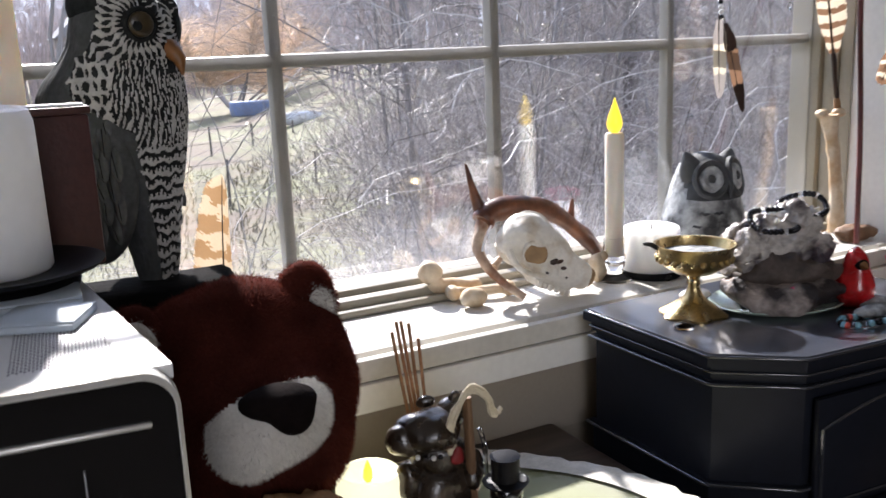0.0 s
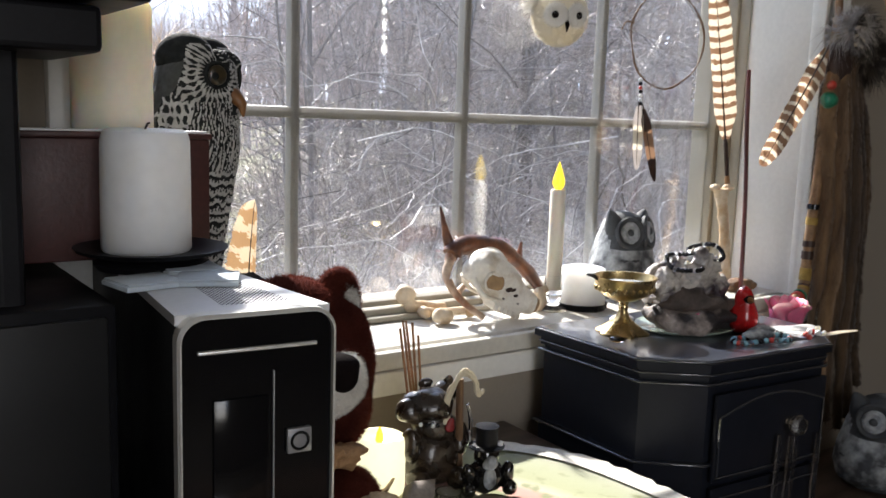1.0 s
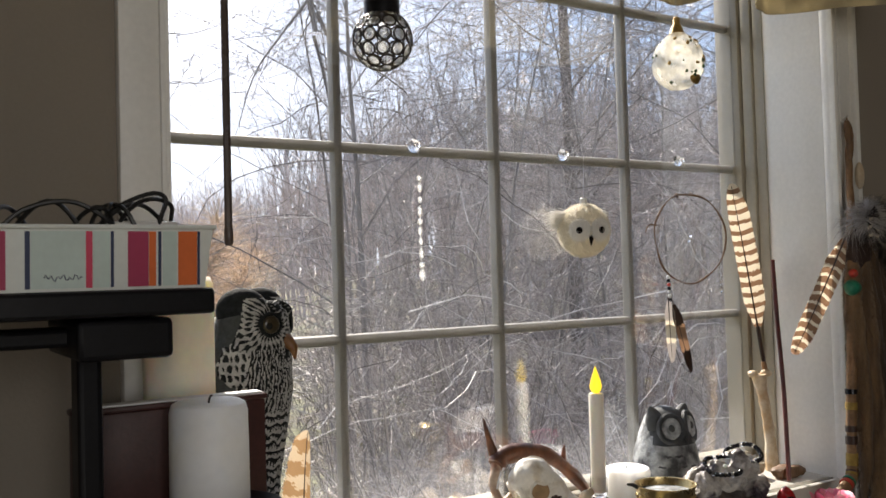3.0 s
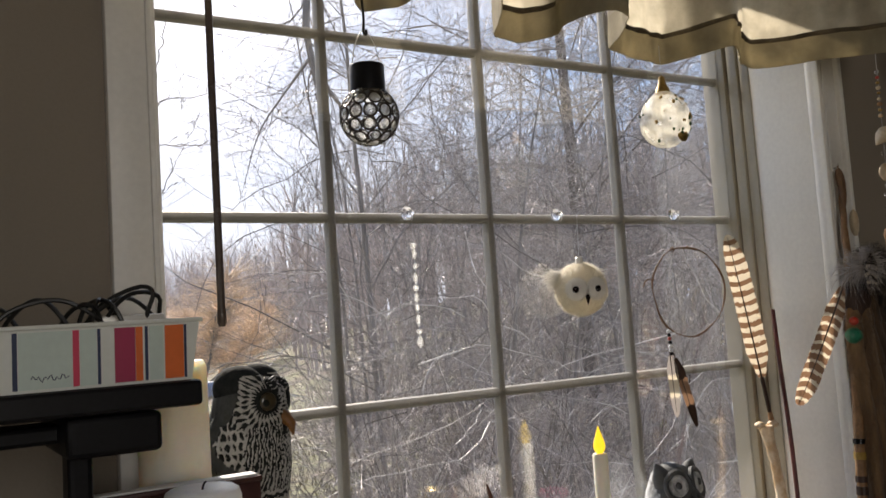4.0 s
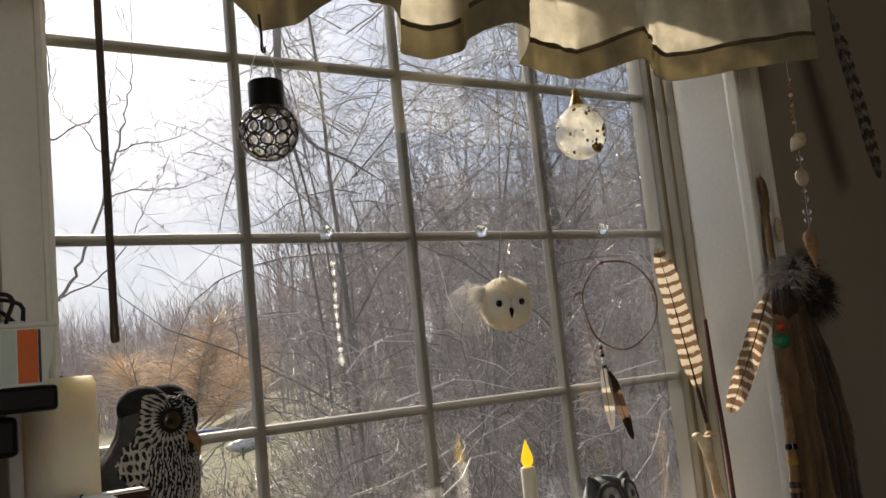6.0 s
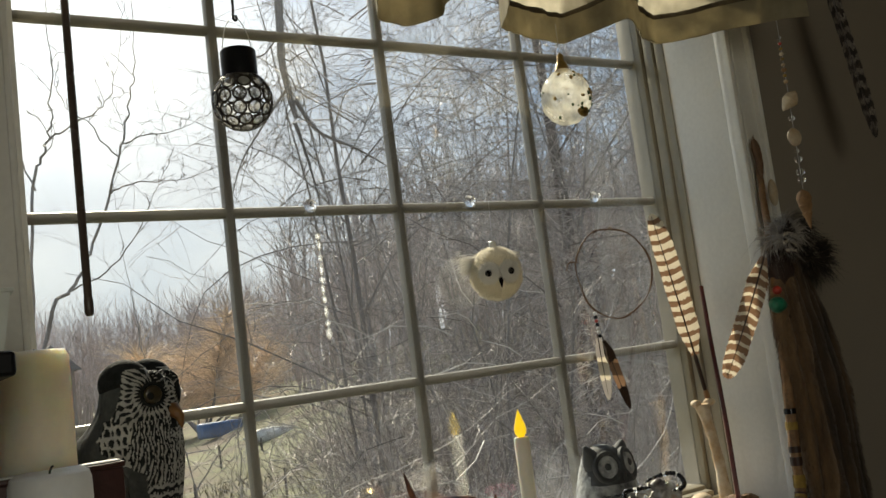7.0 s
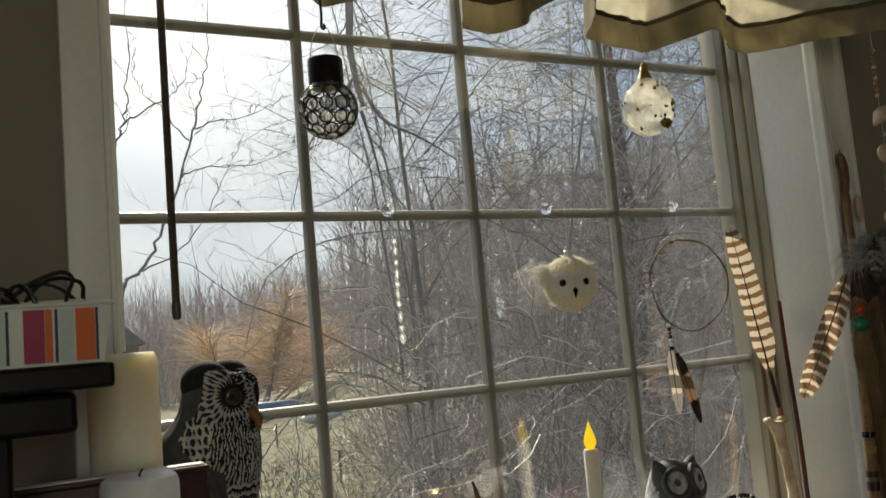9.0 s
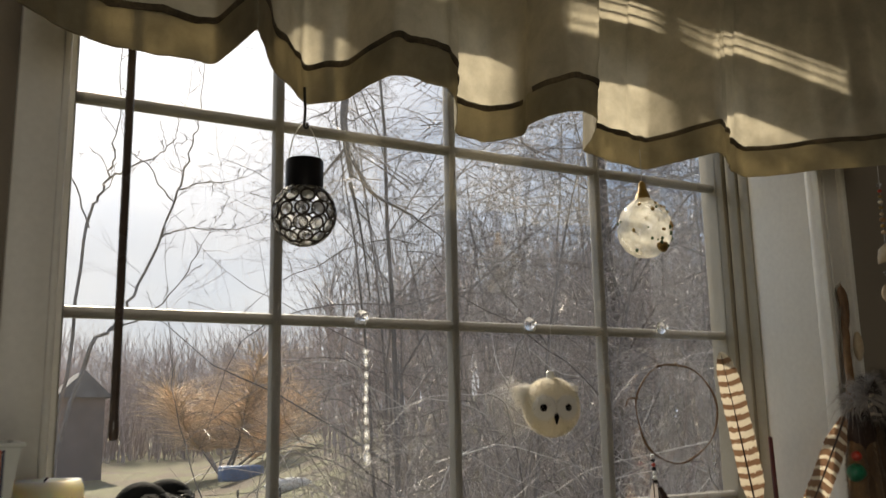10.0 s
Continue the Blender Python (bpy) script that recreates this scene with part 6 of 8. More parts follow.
beam = spline([(0.508, 0.958, 0.942), (0.516, 0.960, 0.949), (0.534, 0.962, 0.953), (0.568, 0.963, 0.952), (0.602, 0.963, 0.941), (0.634, 0.962, 0.918), (0.660, 0.960, 0.892), (0.672, 0.958, 0.869)], 30)
part("beam", G().tube(beam, [0.0128 + 0.0008 * math.sin(k * 0.9) - 0.0055 * max(0, k - 10) / 19 for k in range(30)], 12).rumple(0.0012, 110, 1), ANTLER, ant)
part("tine", G().tube(spline([(0.514, 0.964, 0.946), (0.508, 0.966, 0.960), (0.502, 0.967, 0.978), (0.495, 0.968, 1.006)], 14), [0.0100 - 0.00066 * k for k in range(14)], 10).rumple(0.0008, 120, 2), ANTLER, ant)
part("tine", G().tube(spline([(0.512, 0.962, 0.944), (0.504, 0.958, 0.930), (0.497, 0.952, 0.916), (0.501, 0.942, 0.898), (0.513, 0.928, 0.880), (0.530, 0.912, 0.864)], 18), [0.0092, 0.0080, 0.0072] + [0.0066 - 0.00016 * k for k in range(15)], 10).rumple(0.0008, 120, 3), PALETINE, ant, "pale brown lower tine")
part("tine", G().tube(spline([(0.512, 0.946, 0.893), (0.522, 0.950, 0.899), (0.536, 0.954, 0.907)], 8), [0.0058 - 0.0005 * k for k in range(8)], 9), PALETINE, ant)
part("tine", G().tube(spline([(0.628, 0.968, 0.918), (0.632, 0.967, 0.932), (0.634, 0.966, 0.952)], 8), [0.0085 - 0.0010 * k for k in range(8)], 9), ANTLER, ant)
part("string", G().tube(spline([(0.524, 0.972, 0.964), (0.521, 0.953, 0.955), (0.516, 0.950, 0.942), (0.506, 0.949, 0.928), (0.497, 0.943, 0.914)], 14), 0.0013, 6), PAPER, ant, "thin white string")


def long_bone(name, a, b, r, label, knob=1.9):
    a, b = Vector(a), Vector(b)
    g = G().tube([a.lerp(b, k / 10) for k in range(11)], [r * (1.25 - 0.5 * math.sin(math.pi * k / 10)) for k in range(11)], 12)
    side = (b - a).cross(Vector((0, 0, 1))).normalized()
    for p in (a, b):
        g.ball(p + side * r * 0.7, r * knob * 0.72, 16, 10)
        g.ball(p - side * r * 0.7, r * knob * 0.72, 16, 10)
    return solo(name, g.rumple(r * 0.25, 90, a.x * 50), BONE, label, "bone", group="bones on the sill")


g = G().ball((0, 0, 0.031), 0.0135, 22, 14)
g.tube(spline([(0.002, 0, 0.022), (0.010, -0.002, 0.014), (0.030, -0.006, 0.011), (0.055, -0.012, 0.010)], 12), [0.010 - 0.0002 * k for k in range(12)], 12)
g.ball((0.016, 0.0, 0.010), (0.014, 0.012, 0.010), 18, 12)
solo("bone", g.rumple(0.0025, 60, 6), BONE, "pale joint bone with a round head", "bone", pose(0.455, 0.985, SILL_Z), "bones on the sill")
long_bone("bone", (0.470, 0.962, 0.868), (0.530, 0.945, 0.868), 0.0058, "tan long bone lying on the sill")
solo("stone", G().ball((0, 0, 0.0105), (0.0155, 0.011, 0.0105), 20, 12).rumple(0.003, 70, 2), BONE, "small tan rounded nut shell on the sill", "stone", pose(0.478, 0.930, SILL_Z))
solo("bone", G().ball((0, 0, 0.018), (0.012, 0.010, 0.018), 20, 12).ball((0.008, 0, 0.030), (0.009, 0.007, 0.008), 16, 10).rumple(0.004, 70, 9), BONE, "knobbly amber-coloured vertebra bone on the sill", "bone", pose(0.643, 0.932, SILL_Z), "bones on the sill")

# ---- taper candle, low candle, grey owl ----
TAPER = material("ivory_plastic_taper", (0.78, 0.75, 0.66), 0.4, 0, 0.03, 30, 200, 0.02, subsurface=0.2)
FLAME = glow_material("yellow_flame_bulb", (1.0, 0.66, 0.03), 0.34, (0.85, 0.60, 0.04))
cand = thing("taper_candle", pose(0.666, 0.930, SILL_Z), "ivory battery taper candle with a glowing yellow flame", "candle", "candles")
part("holder", G().lathe([(0.019, 0), (0.020, 0.003), (0.011, 0.006), (0.0085, 0.012), (0.012, 0.017), (0.0125, 0.021), (0.0105, 0.023), (0.0125, 0.026), (0.0125, 0.050), (0.0118, 0.050), (0.0112, 0.030), (0.001, 0.028)], 20), GLASS, cand, "clear faceted glass holder", smooth=30)
part("stem", G().lathe([(0.0102, 0.0295), (0.0105, 0.031), (0.0108, 0.167), (0.0095, 0.1695), (0.0035, 0.1698), (0.003, 0.173)], 32), TAPER, cand)
part("flame", G().lathe([(0.0045, 0.170), (0.0078, 0.175), (0.0088, 0.180), (0.0074, 0.187), (0.0044, 0.196), (0.0018, 0.2035), (0.0004, 0.208)], 20), FLAME, cand, "yellow plastic flame")
dish = thing("candle_plate", pose(0.716, 0.924, SILL_Z), "shallow black candle dish on the sill", "candle plate")
part("dish", G().lathe([(0.034, 0), (0.036, 0.002), (0.037, 0.009), (0.0355, 0.009), (0.034, 0.004), (0.001, 0.004)], 40), BLACKPLASTIC, dish)
for a in (20, 140, 260):
    part("foot", G().ball((0.0365 * math.cos(radians(a)), 0.0365 * math.sin(radians(a)), 0.004), 0.004, 12, 8), BLACKPLASTIC, dish)
low = thing("pillar_candle", pose(0.716, 0.924, SILL_Z + 0.0042), "short wide white pillar candle in a black dish", "candle", "candles")
part("wax", G().lathe([(0.0325, 0), (0.0332, 0.002), (0.0330, 0.048), (0.0315, 0.053), (0.028, 0.0545), (0.020, 0.052), (0.001, 0.050)], 48), WAX, low)
part("wick", G().tube([(0, 0, 0.049), (0, 0.001, 0.056)], 0.0009, 6), CABLE, low)


def stone_owl(name, m, scale, label, tall=1.0):
    g = G()
    prof = [(0.030, 0.0), (0.040, 0.008), (0.0438, 0.022), (0.0432, 0.034), (0.0410, 0.046), (0.0375, 0.057), (0.0340, 0.067), (0.0305, 0.077), (0.0255, 0.086), (0.0175, 0.093), (0.009, 0.097), (0.001, 0.0975)]
    g.lathe(prof, 36, 0)
    # dark wash over the brow and face
    for i, f in enumerate(g.f):
        c = sum((Vector(g.v[k]) for k in f), Vector()) / len(f)
        if c.z > 0.057 + 1.3 * max(0, 0.016 - c.x) and c.z < 0.096:
            g.m[i] = 1
    for s in (-1, 1):
        g.lathe([(0.0135, 0), (0.0115, 0.009), (0.0075, 0.017), (0.0035, 0.0225), (0.0004, 0.0245)], 14, 1, at=Matrix.Translation((0.006, s * 0.0205, 0.078)) @ rot(s * -26, 0, 0))
        e = Matrix.Translation((0.0262, s * 0.0150, 0.0755)) @ rot(0, 0, s * 28) @ rot(0, 74, 0)
        g.lathe([(0.0185, 0), (0.0185, 0.004), (0.0165, 0.006), (0.0130, 0.0045), (0.0125, 0.0035)], 28, 1, e)
        g.lathe([(0.0125, 0.0035), (0.0115, 0.006), (0.0085, 0.0068), (0.006, 0.005), (0.0001, 0.0045)], 24, 0, e)
        g.ball((0, 0, 0.0055), (0.0042, 0.0042, 0.0024), 12, 8, 1, e)
    g.tube([(0.0335, 0, 0.075), (0.039, 0, 0.068), (0.0405, 0, 0.059)], [0.005, 0.0045, 0.001], 8, 1)
    for row in range(4):
        for k in range(-4, 5):
            a = radians(k * 20 + (row % 2) * 10)
            r = 0.0428 - 0.0002 * row
            z = 0.046 - row * 0.012
            p = [(r * math.cos(a + d), r * math.sin(a + d), z + 0.0008 * math.sin(d * 40 + k)) for d in (-0.13, -0.065, 0, 0.065, 0.13)]
            if rnd_owl.random() < 0.6:
                g.tube(p, [0.0004, 0.0012, 0.0014, 0.0012, 0.0004], 5, 1)
    g.rumple(0.0012, 90, 3)
    ob = solo(name, g, [STONE, STONE_DARK], label, "owl figurine", m, "stone owls")
    ob.scale = (scale, scale, scale * tall)
    return ob


rnd_owl = random.Random(2)
stone_owl("owl_figurine", pose(0.832, 0.960, SILL_Z, 0, 0, -92), 1.18, "carved grey stone owl with ringed eyes on the sill", 1.14)
stone_owl("owl_figurine", pose(1.150, 0.700, 0.5801, 0, 0, -135), 1.45, "carved grey stone owl on the low side table")

# ---- feather in a bone, stick, wood at the corner of the window ----
fe = thing("feather", pose(1.076, 0.964, 1.045, 3, -7.5, -40), "brown and cream barred turkey feather with a wrapped quill", "feather", "feathers")
nb = 28
feather(0.304, 0.0185, [0.17 + 0.83 * (k - (0.10 if k % 2 else 0.0)) / nb + 0.002 * math.sin(k * 2.3) for k in range(nb)], [VANE_PALE, VANE_DARK], fe, -0.018, 0.30, 150, 0.85, 1.15, 8, 0.0016, 0.18, 20, 0.0015)
part("wrap", G().lathe([(0.0030, -0.005), (0.0036, 0.0), (0.0036, 0.05), (0.0028, 0.056)], 12), QUILL, fe, "dark thread wrap")
part("binding", G().lathe([(0.0040, -0.026), (0.0045, -0.018), (0.0045, -0.010), (0.0035, -0.005)], 12), SUEDE, fe, "orange leather binding")
bn = G()
bn.tube(spline([(1.066, 0.966, 1.018), (1.070, 0.963, 0.985), (1.074, 0.958, 0.945), (1.072, 0.952, 0.900), (1.069, 0.948, SILL_Z)], 22), [0.013 - 0.0045 * math.sin(min(1, k / 8) * 1.57) + 0.0035 * max(0, k - 13) / 8 for k in range(22)], 12)
bn.ball((1.056, 0.970, 1.020), (0.010, 0.009, 0.006), 14, 10).ball((1.078, 0.960, 1.020), (0.009, 0.009, 0.006), 14, 10)
solo("bone", bn.rumple(0.002, 70, 3), BONE, "pale leg bone standing upright in the window corner", "bone")
solo("stick", G().tube(spline([(1.084, 0.943, 1.213), (1.066, 0.925, 1.12), (1.046, 0.902, 1.0), (1.022, 0.880, SILL_Z + 0.001)], 14), [0.0034, 0.0034] + [0.0036] * 12, 9), REDSTICK, "thin dark red stick leaning in the window corner", "stick")
solo("driftwood", G().ball((0, 0, 0.008), (0.034, 0.014, 0.009), 30, 16).rumple(0.008, 40, 8).rumple(0.003, 120, 9), WOODSTICK, "reddish piece of driftwood on the sill", "wood", pose(1.050, 0.900, SILL_Z, 0, 0, -8))
solo("stone", G().ball((0, 0, 0.014), (0.022, 0.018, 0.014), 22, 14).rumple(0.002, 60, 3), BONE, "round cream urchin shell on the sill", "shell", pose(1.000, 0.935, SILL_Z))
solo("crystal_ball", G().ball((0, 0, 0.018), 0.018, 24, 16), BEADGLASS, "small bluish glass ball behind the rock", "ornament", pose(0.900, 0.950, SILL_Z))

# ---- hanging things in the window ----
THREAD = material("clear_thread", (0.5, 0.5, 0.5), 0.4, 0, 0.1, 50, 200, 0.0)


def suction(x, z):
    ob = thing("suction_hook", pose(x, 1.0170, z), "clear plastic suction cup hook on the window bar", "hook", "suction hooks")
    part("cup", G().lathe([(0.0095, 0.0), (0.0085, 0.002), (0.003, 0.005), (0.003, 0.009), (0.0045, 0.010), (0.0045, 0.012), (0.001, 0.012)], 20, at=rot(90)), GLASS, ob)
    part("hook", G().tube([(0, -0.008, 0), (0, -0.013, -0.004), (0, -0.014, -0.009), (0, -0.010, -0.011)], 0.0008, 6), SILVER, ob)


for x, z in ((0.425, 1.3835), (0.690, 1.3835), (0.943, 1.3855)):
    suction(x, z)
cs = thing("crystal_strand", pose(0.427, 1.008, 1.372), "hanging strand of clear faceted crystal beads", "crystal strand")
part("thread", G().tube([(0, 0, 0), (0.001, 0.0, -0.17)], 0.0003, 4), THREAD, cs)
zz = -0.030
for k in range(9):
    ln = (0.0090, 0.0160, 0.0110, 0.0180)[k % 4]
    r = 0.0040 if ln < 0.0095 else 0.0032
    part("bead", G().lathe([(0.0006, 0), (r, ln * 0.3), (r, ln * 0.7), (0.0006, ln)], 8, at=Matrix.Translation((0.0006 * math.sin(k), 0, zz - ln))), CRYSTAL, cs, smooth=0)
    zz -= ln + (0.0004, 0.0020, 0.0006, 0.0030, 0.0004)[k * 3 % 5]
part("drop", G().lathe([(0.0003, 0), (0.0048, 0.006), (0.0042, 0.012), (0.0004, 0.019)], 8, at=Matrix.Translation((0.001, 0, zz - 0.018))), CRYSTAL, cs, smooth=0)

# felt owl ball
fo = G()
fo.ball((0, 0, 0), (0.0375, 0.0375, 0.0385), 44, 30, 0)
for s in (-1, 1):
    e = rot(0, 0, s * 24) @ rot(0, 88, 0) @ Matrix.Translation((0, 0, 0.0366))
    fo.lathe([(0.0168, -0.001), (0.0158, 0.0018), (0.012, 0.0034), (0.0001, 0.0042)], 24, 1, e)
    fo.ball((0, 0, 0.0048), (0.0050, 0.0050, 0.0024), 16, 8, 2, e)
fo.tube([(0.0370, 0, -0.006), (0.0415, 0, -0.011), (0.0395, 0, -0.021)], [0.0024, 0.0034, 0.0006], 8, 2)
rfo = random.Random(5)
coat(fo, rfo, 17000, 0.0042, {0: 0, 1: 1}, 0.00028, (0, 0, 0))
for s, n in ((1, 130), (-1, 330)):
    for _ in range(n):
        a = Vector((rfo.uniform(-0.016, 0.006), s * rfo.uniform(0.014, 0.032), 0.019 + rfo.uniform(-0.012, 0.008)))
        d = Vector((-0.3 + rfo.gauss(0, 0.3), s * (1.0 + rfo.gauss(0, 0.2)), 0.05 + rfo.gauss(0, 0.30))).normalized()
        w = d.orthogonal().normalized() * 0.0005
        ln = rfo.uniform(0.008, 0.036 if s < 0 else 0.016)
        fo.add([a - w, a + w, a + d * ln * 0.6 + w, a + d * ln * 0.6 - w, a + d * ln + Vector((0, 0, -0.2 * ln))], [(0, 1, 2, 3), (3, 2, 4)], 1)
WHITEFELT = material("white_felt", (0.84, 0.82, 0.78), 0.95, 0, 0.05, 40, 500, 0.4)
fowl = thing("owl_ornament", pose(0.690, 0.972, 1.2640, 0, 4, -116), "fluffy white felt owl ball hanging in the window", "ornament")
part("ball", fo, [FELT, WHITEFELT, NOSE], fowl)
part("cap", G().lathe([(0.0055, 0.037), (0.0055, 0.0475), (0.004, 0.049), (0.0005, 0.049)], 16), SILVER, fowl, "small silver cap")
part("thread", G().tube([(0, 0, 0.048), (-0.012, 0.004, 0.112)], 0.0004, 4), THREAD, fowl)

# dreamcatcher
dc = thing("dreamcatcher", pose(0.946, 0.998, 1.2535, 0, 0, -10), "bent willow hoop dreamcatcher with beads and feathers", "dreamcatcher")
rd = random.Random(8)
hp = []
for k in range(49):
    a = 2 * math.pi * k / 48
    r = 0.0725 + 0.0018 * math.sin(3 * a + 1) + 0.0008 * math.sin(7 * a)
    hp.append((r * math.cos(a), 0.001 * math.sin(5 * a), r * math.sin(a) * 1.03))
part("hoop", G().tube(hp, [0.0014 + 0.0005 * math.sin(k * 0.7) for k in range(49)], 8, cap=False), WOODSTICK, dc)
for k in range(11):
    a0, a1 = rd.uniform(0, 6.28), rd.uniform(0, 6.28)
    part("web_thread", G().tube([(0.072 * math.cos(a0), 0, 0.073 * math.sin(a0)), (0.01 * rd.gauss(0, 1), 0, 0.01 * rd.gauss(0, 1)), (0.072 * math.cos(a1), 0, 0.073 * math.sin(a1))], 0.00022, 4), THREAD, dc)
for x, z, r in ((-0.028, 0.071, 0.0042), (0.002, 0.0735, 0.0032), (-0.003, 0.005, 0.0035), (-0.006, -0.004, 0.003)):
    part("bead", G().ball((x, -0.003, z), r, 12, 8), BEADGLASS, dc)
part("hanger", G().tube([(-0.02, 0, 0.073), (-0.004, 0.008, 0.115), (0.0, 0.010, 0.130)], 0.0005, 4), THREAD, dc)
part("twig", G().tube(spline([(-0.068, -0.002, 0.022), (-0.085, -0.004, 0.022), (-0.092, -0.004, 0.010)], 8), 0.0012, 6), WOODSTICK, dc)
for k in range(7):
    part("bead", G().ball((-0.050 + 0.0005 * k, -0.003, -0.064 - 0.0062 * k), (0.0033, 0.0033, 0.003), 12, 8), (PAPER, DARKBEAD, REDBEAD, DARKBEAD, PAPER)[k % 5], dc)
for nm, x, z, ang, ln, w, mats in (("feather", -0.052, -0.098, 176, 0.105, 0.0115, [VANE_GREY, VANE_PALE, VANE_GREY]), ("feather", -0.044, -0.102, 163, 0.125, 0.0105, [QUILL, VANE_DARK, QUILL])):
    f = part(nm, G().ball((0, 0, 0), 0.0012, 8, 6), QUILL, dc, at=pose(x, -0.004, z, 0, ang, 0))
    feather(ln, w, [0.35, 0.7], mats, f, 0.03, 0.6, 34, 1, 0.8, 3, 0.0008, 0.05)
cry = thing("crystal_drop", pose(1.020, 1.000, 1.215), "small clear crystal drops hanging beside the hoop", "crystal strand")
part("thread", G().tube([(0, 0, 0.16), (0, 0, -0.03)], 0.0003, 4), THREAD, cry)
for k in range(4):
    part("bead", G().lathe([(0.0003, 0), (0.003, 0.004), (0.003, 0.008), (0.0003, 0.012)], 8, at=Matrix.Translation((0, 0, -0.016 - 0.0135 * k))), GLASS, cry, smooth=0)

# solar lamp globe
sol = thing("hanging_lamp", pose(0.269, 0.812, 1.4300), "hanging solar lamp with a crystal-studded wire globe and black cap", "lamp")
R = 0.0330
part("cap", G().lathe([(0.0185, 0.0585), (0.0198, 0.060), (0.0198, 0.0895), (0.0188, 0.091), (0.001, 0.091)], 36), BLACKPLASTIC, sol, "black cylindrical cap")
WIRE = material("dark_bronze_wire", (0.06, 0.05, 0.042), 0.35, 0.7, 0.2, 60, 200, 0.1)
for j, (lat, n) in enumerate(((-78, 4), (-53, 8), (-27, 11), (0, 12), (27, 11), (53, 7))):
    for k in range(n):
        a = radians(360 * (k + 0.5 * (j % 2)) / n + 7 * j)
        la = radians(lat)
        d = Vector((math.cos(la) * math.cos(a), math.cos(la) * math.sin(a), math.sin(la)))
        m = Matrix.Translation(Vector((0, 0, R)) + d * (R - 0.001)) @ d.to_track_quat("Z", "Y").to_matrix().to_4x4()
        pts = [m @ Vector((0.0072 * math.cos(2 * math.pi * q / 18), 0.0072 * math.sin(2 * math.pi * q / 18), 0)) for q in range(19)]
        ringp = part("wire_ring", G().tube(pts, 0.0011, 6, cap=False), WIRE, sol)
        part("crystal", G().lathe([(0.0005, -0.0016), (0.0052, -0.0013), (0.0066, -0.0003), (0.0052, 0.0013), (0.0030, 0.0020), (0.0005, 0.0021)], 10, at=m), CRYSTAL, ringp, smooth=0)
for k in range(6):
    a = radians(60 * k + 12)
    part("rib", G().tube([(math.cos(a) * R * math.cos(radians(q)) * 0.97, math.sin(a) * R * math.cos(radians(q)) * 0.97, R + 0.97 * R * math.sin(radians(q))) for q in range(-88, 70, 9)], 0.0006, 5), WIRE, sol)
part("wire_handle", G().tube(spline([(-0.018, 0, 0.089), (-0.012, 0, 0.116), (0, 0, 0.132), (0.012, 0, 0.116), (0.018, 0, 0.089)], 20), 0.0006, 6), SILVER, sol)
part("hook", G().tube(spline([(0.002, 0, 0.133), (0.003, 0, 0.129), (0.001, 0, 0.127), (-0.001, 0, 0.131), (0.0, 0, 0.145), (-0.001, 0, 0.172)], 18), 0.0016, 7), CABLE, sol)

# glass ornament with glitter
ORN = thin_glass("pearly_thin_glass", (0.93, 0.89, 0.76), 0.96, 0.50, 0.12)
orn = thing("glass_ornament", pose(0.758, 0.838, 1.4555), "pearly glass bauble with gold and green spots", "ornament")
part("bauble", G().lathe([(0.0005, 0), (0.014, 0.0025), (0.026, 0.011), (0.034, 0.024), (0.036, 0.038), (0.0345, 0.052), (0.029, 0.064), (0.018, 0.075), (0.0090, 0.082)], 40), ORN, orn)
part("cap", G().lathe([(0.0110, 0.080), (0.0088, 0.087), (0.0055, 0.094), (0.0045, 0.103), (0.001, 0.106)], 18), GOLD, orn, "gold glitter cap")
ro = random.Random(6)
GREENSPOT = material("green_glitter", (0.08, 0.15, 0.06), 0.4, 0.3, 0.3, 90, 400, 0.3)
for k in range(44):
    a, z = ro.gauss(-0.9, 1.1), ro.uniform(0.008, 0.074)
    r = float(np.interp(z, [0, 0.0025, 0.011, 0.024, 0.038, 0.052, 0.064, 0.075], [0.0005, 0.014, 0.026, 0.034, 0.036, 0.0345, 0.029, 0.018]))
    s = ro.uniform(0.0012, 0.0028)
    part("spot", G().ball((r * math.cos(a), r * math.sin(a), z), (s, s, s * 1.2), 8, 6), (GOLD, GREENSPOT)[k % 2], orn)
part("gold_patch", G().ball((0.004, -0.027, 0.012), (0.010, 0.004, 0.007), 14, 8).rumple(0.002, 150, 2), GOLD, orn)
part("thread", G().tube([(0, 0, 0.105), (0, 0, 0.15)], 0.0005, 4), THREAD, orn)

# blind wand
wand = thing("blind_wand", pose(0.091, 0.812, 1.238), "long dark plastic blind wand hanging by the window", "blind wand")
part("rod", G().tube([(0, 0, 0.004), (0.0005, 0, 0.45), (0.001, 0.06, 0.66)], 0.0040, 8), WANDPLASTIC, wand)
part("tip", G().lathe([(0.003, 0), (0.0046, 0.003), (0.0046, 0.016), (0.0040, 0.018)], 12), WANDPLASTIC, wand)

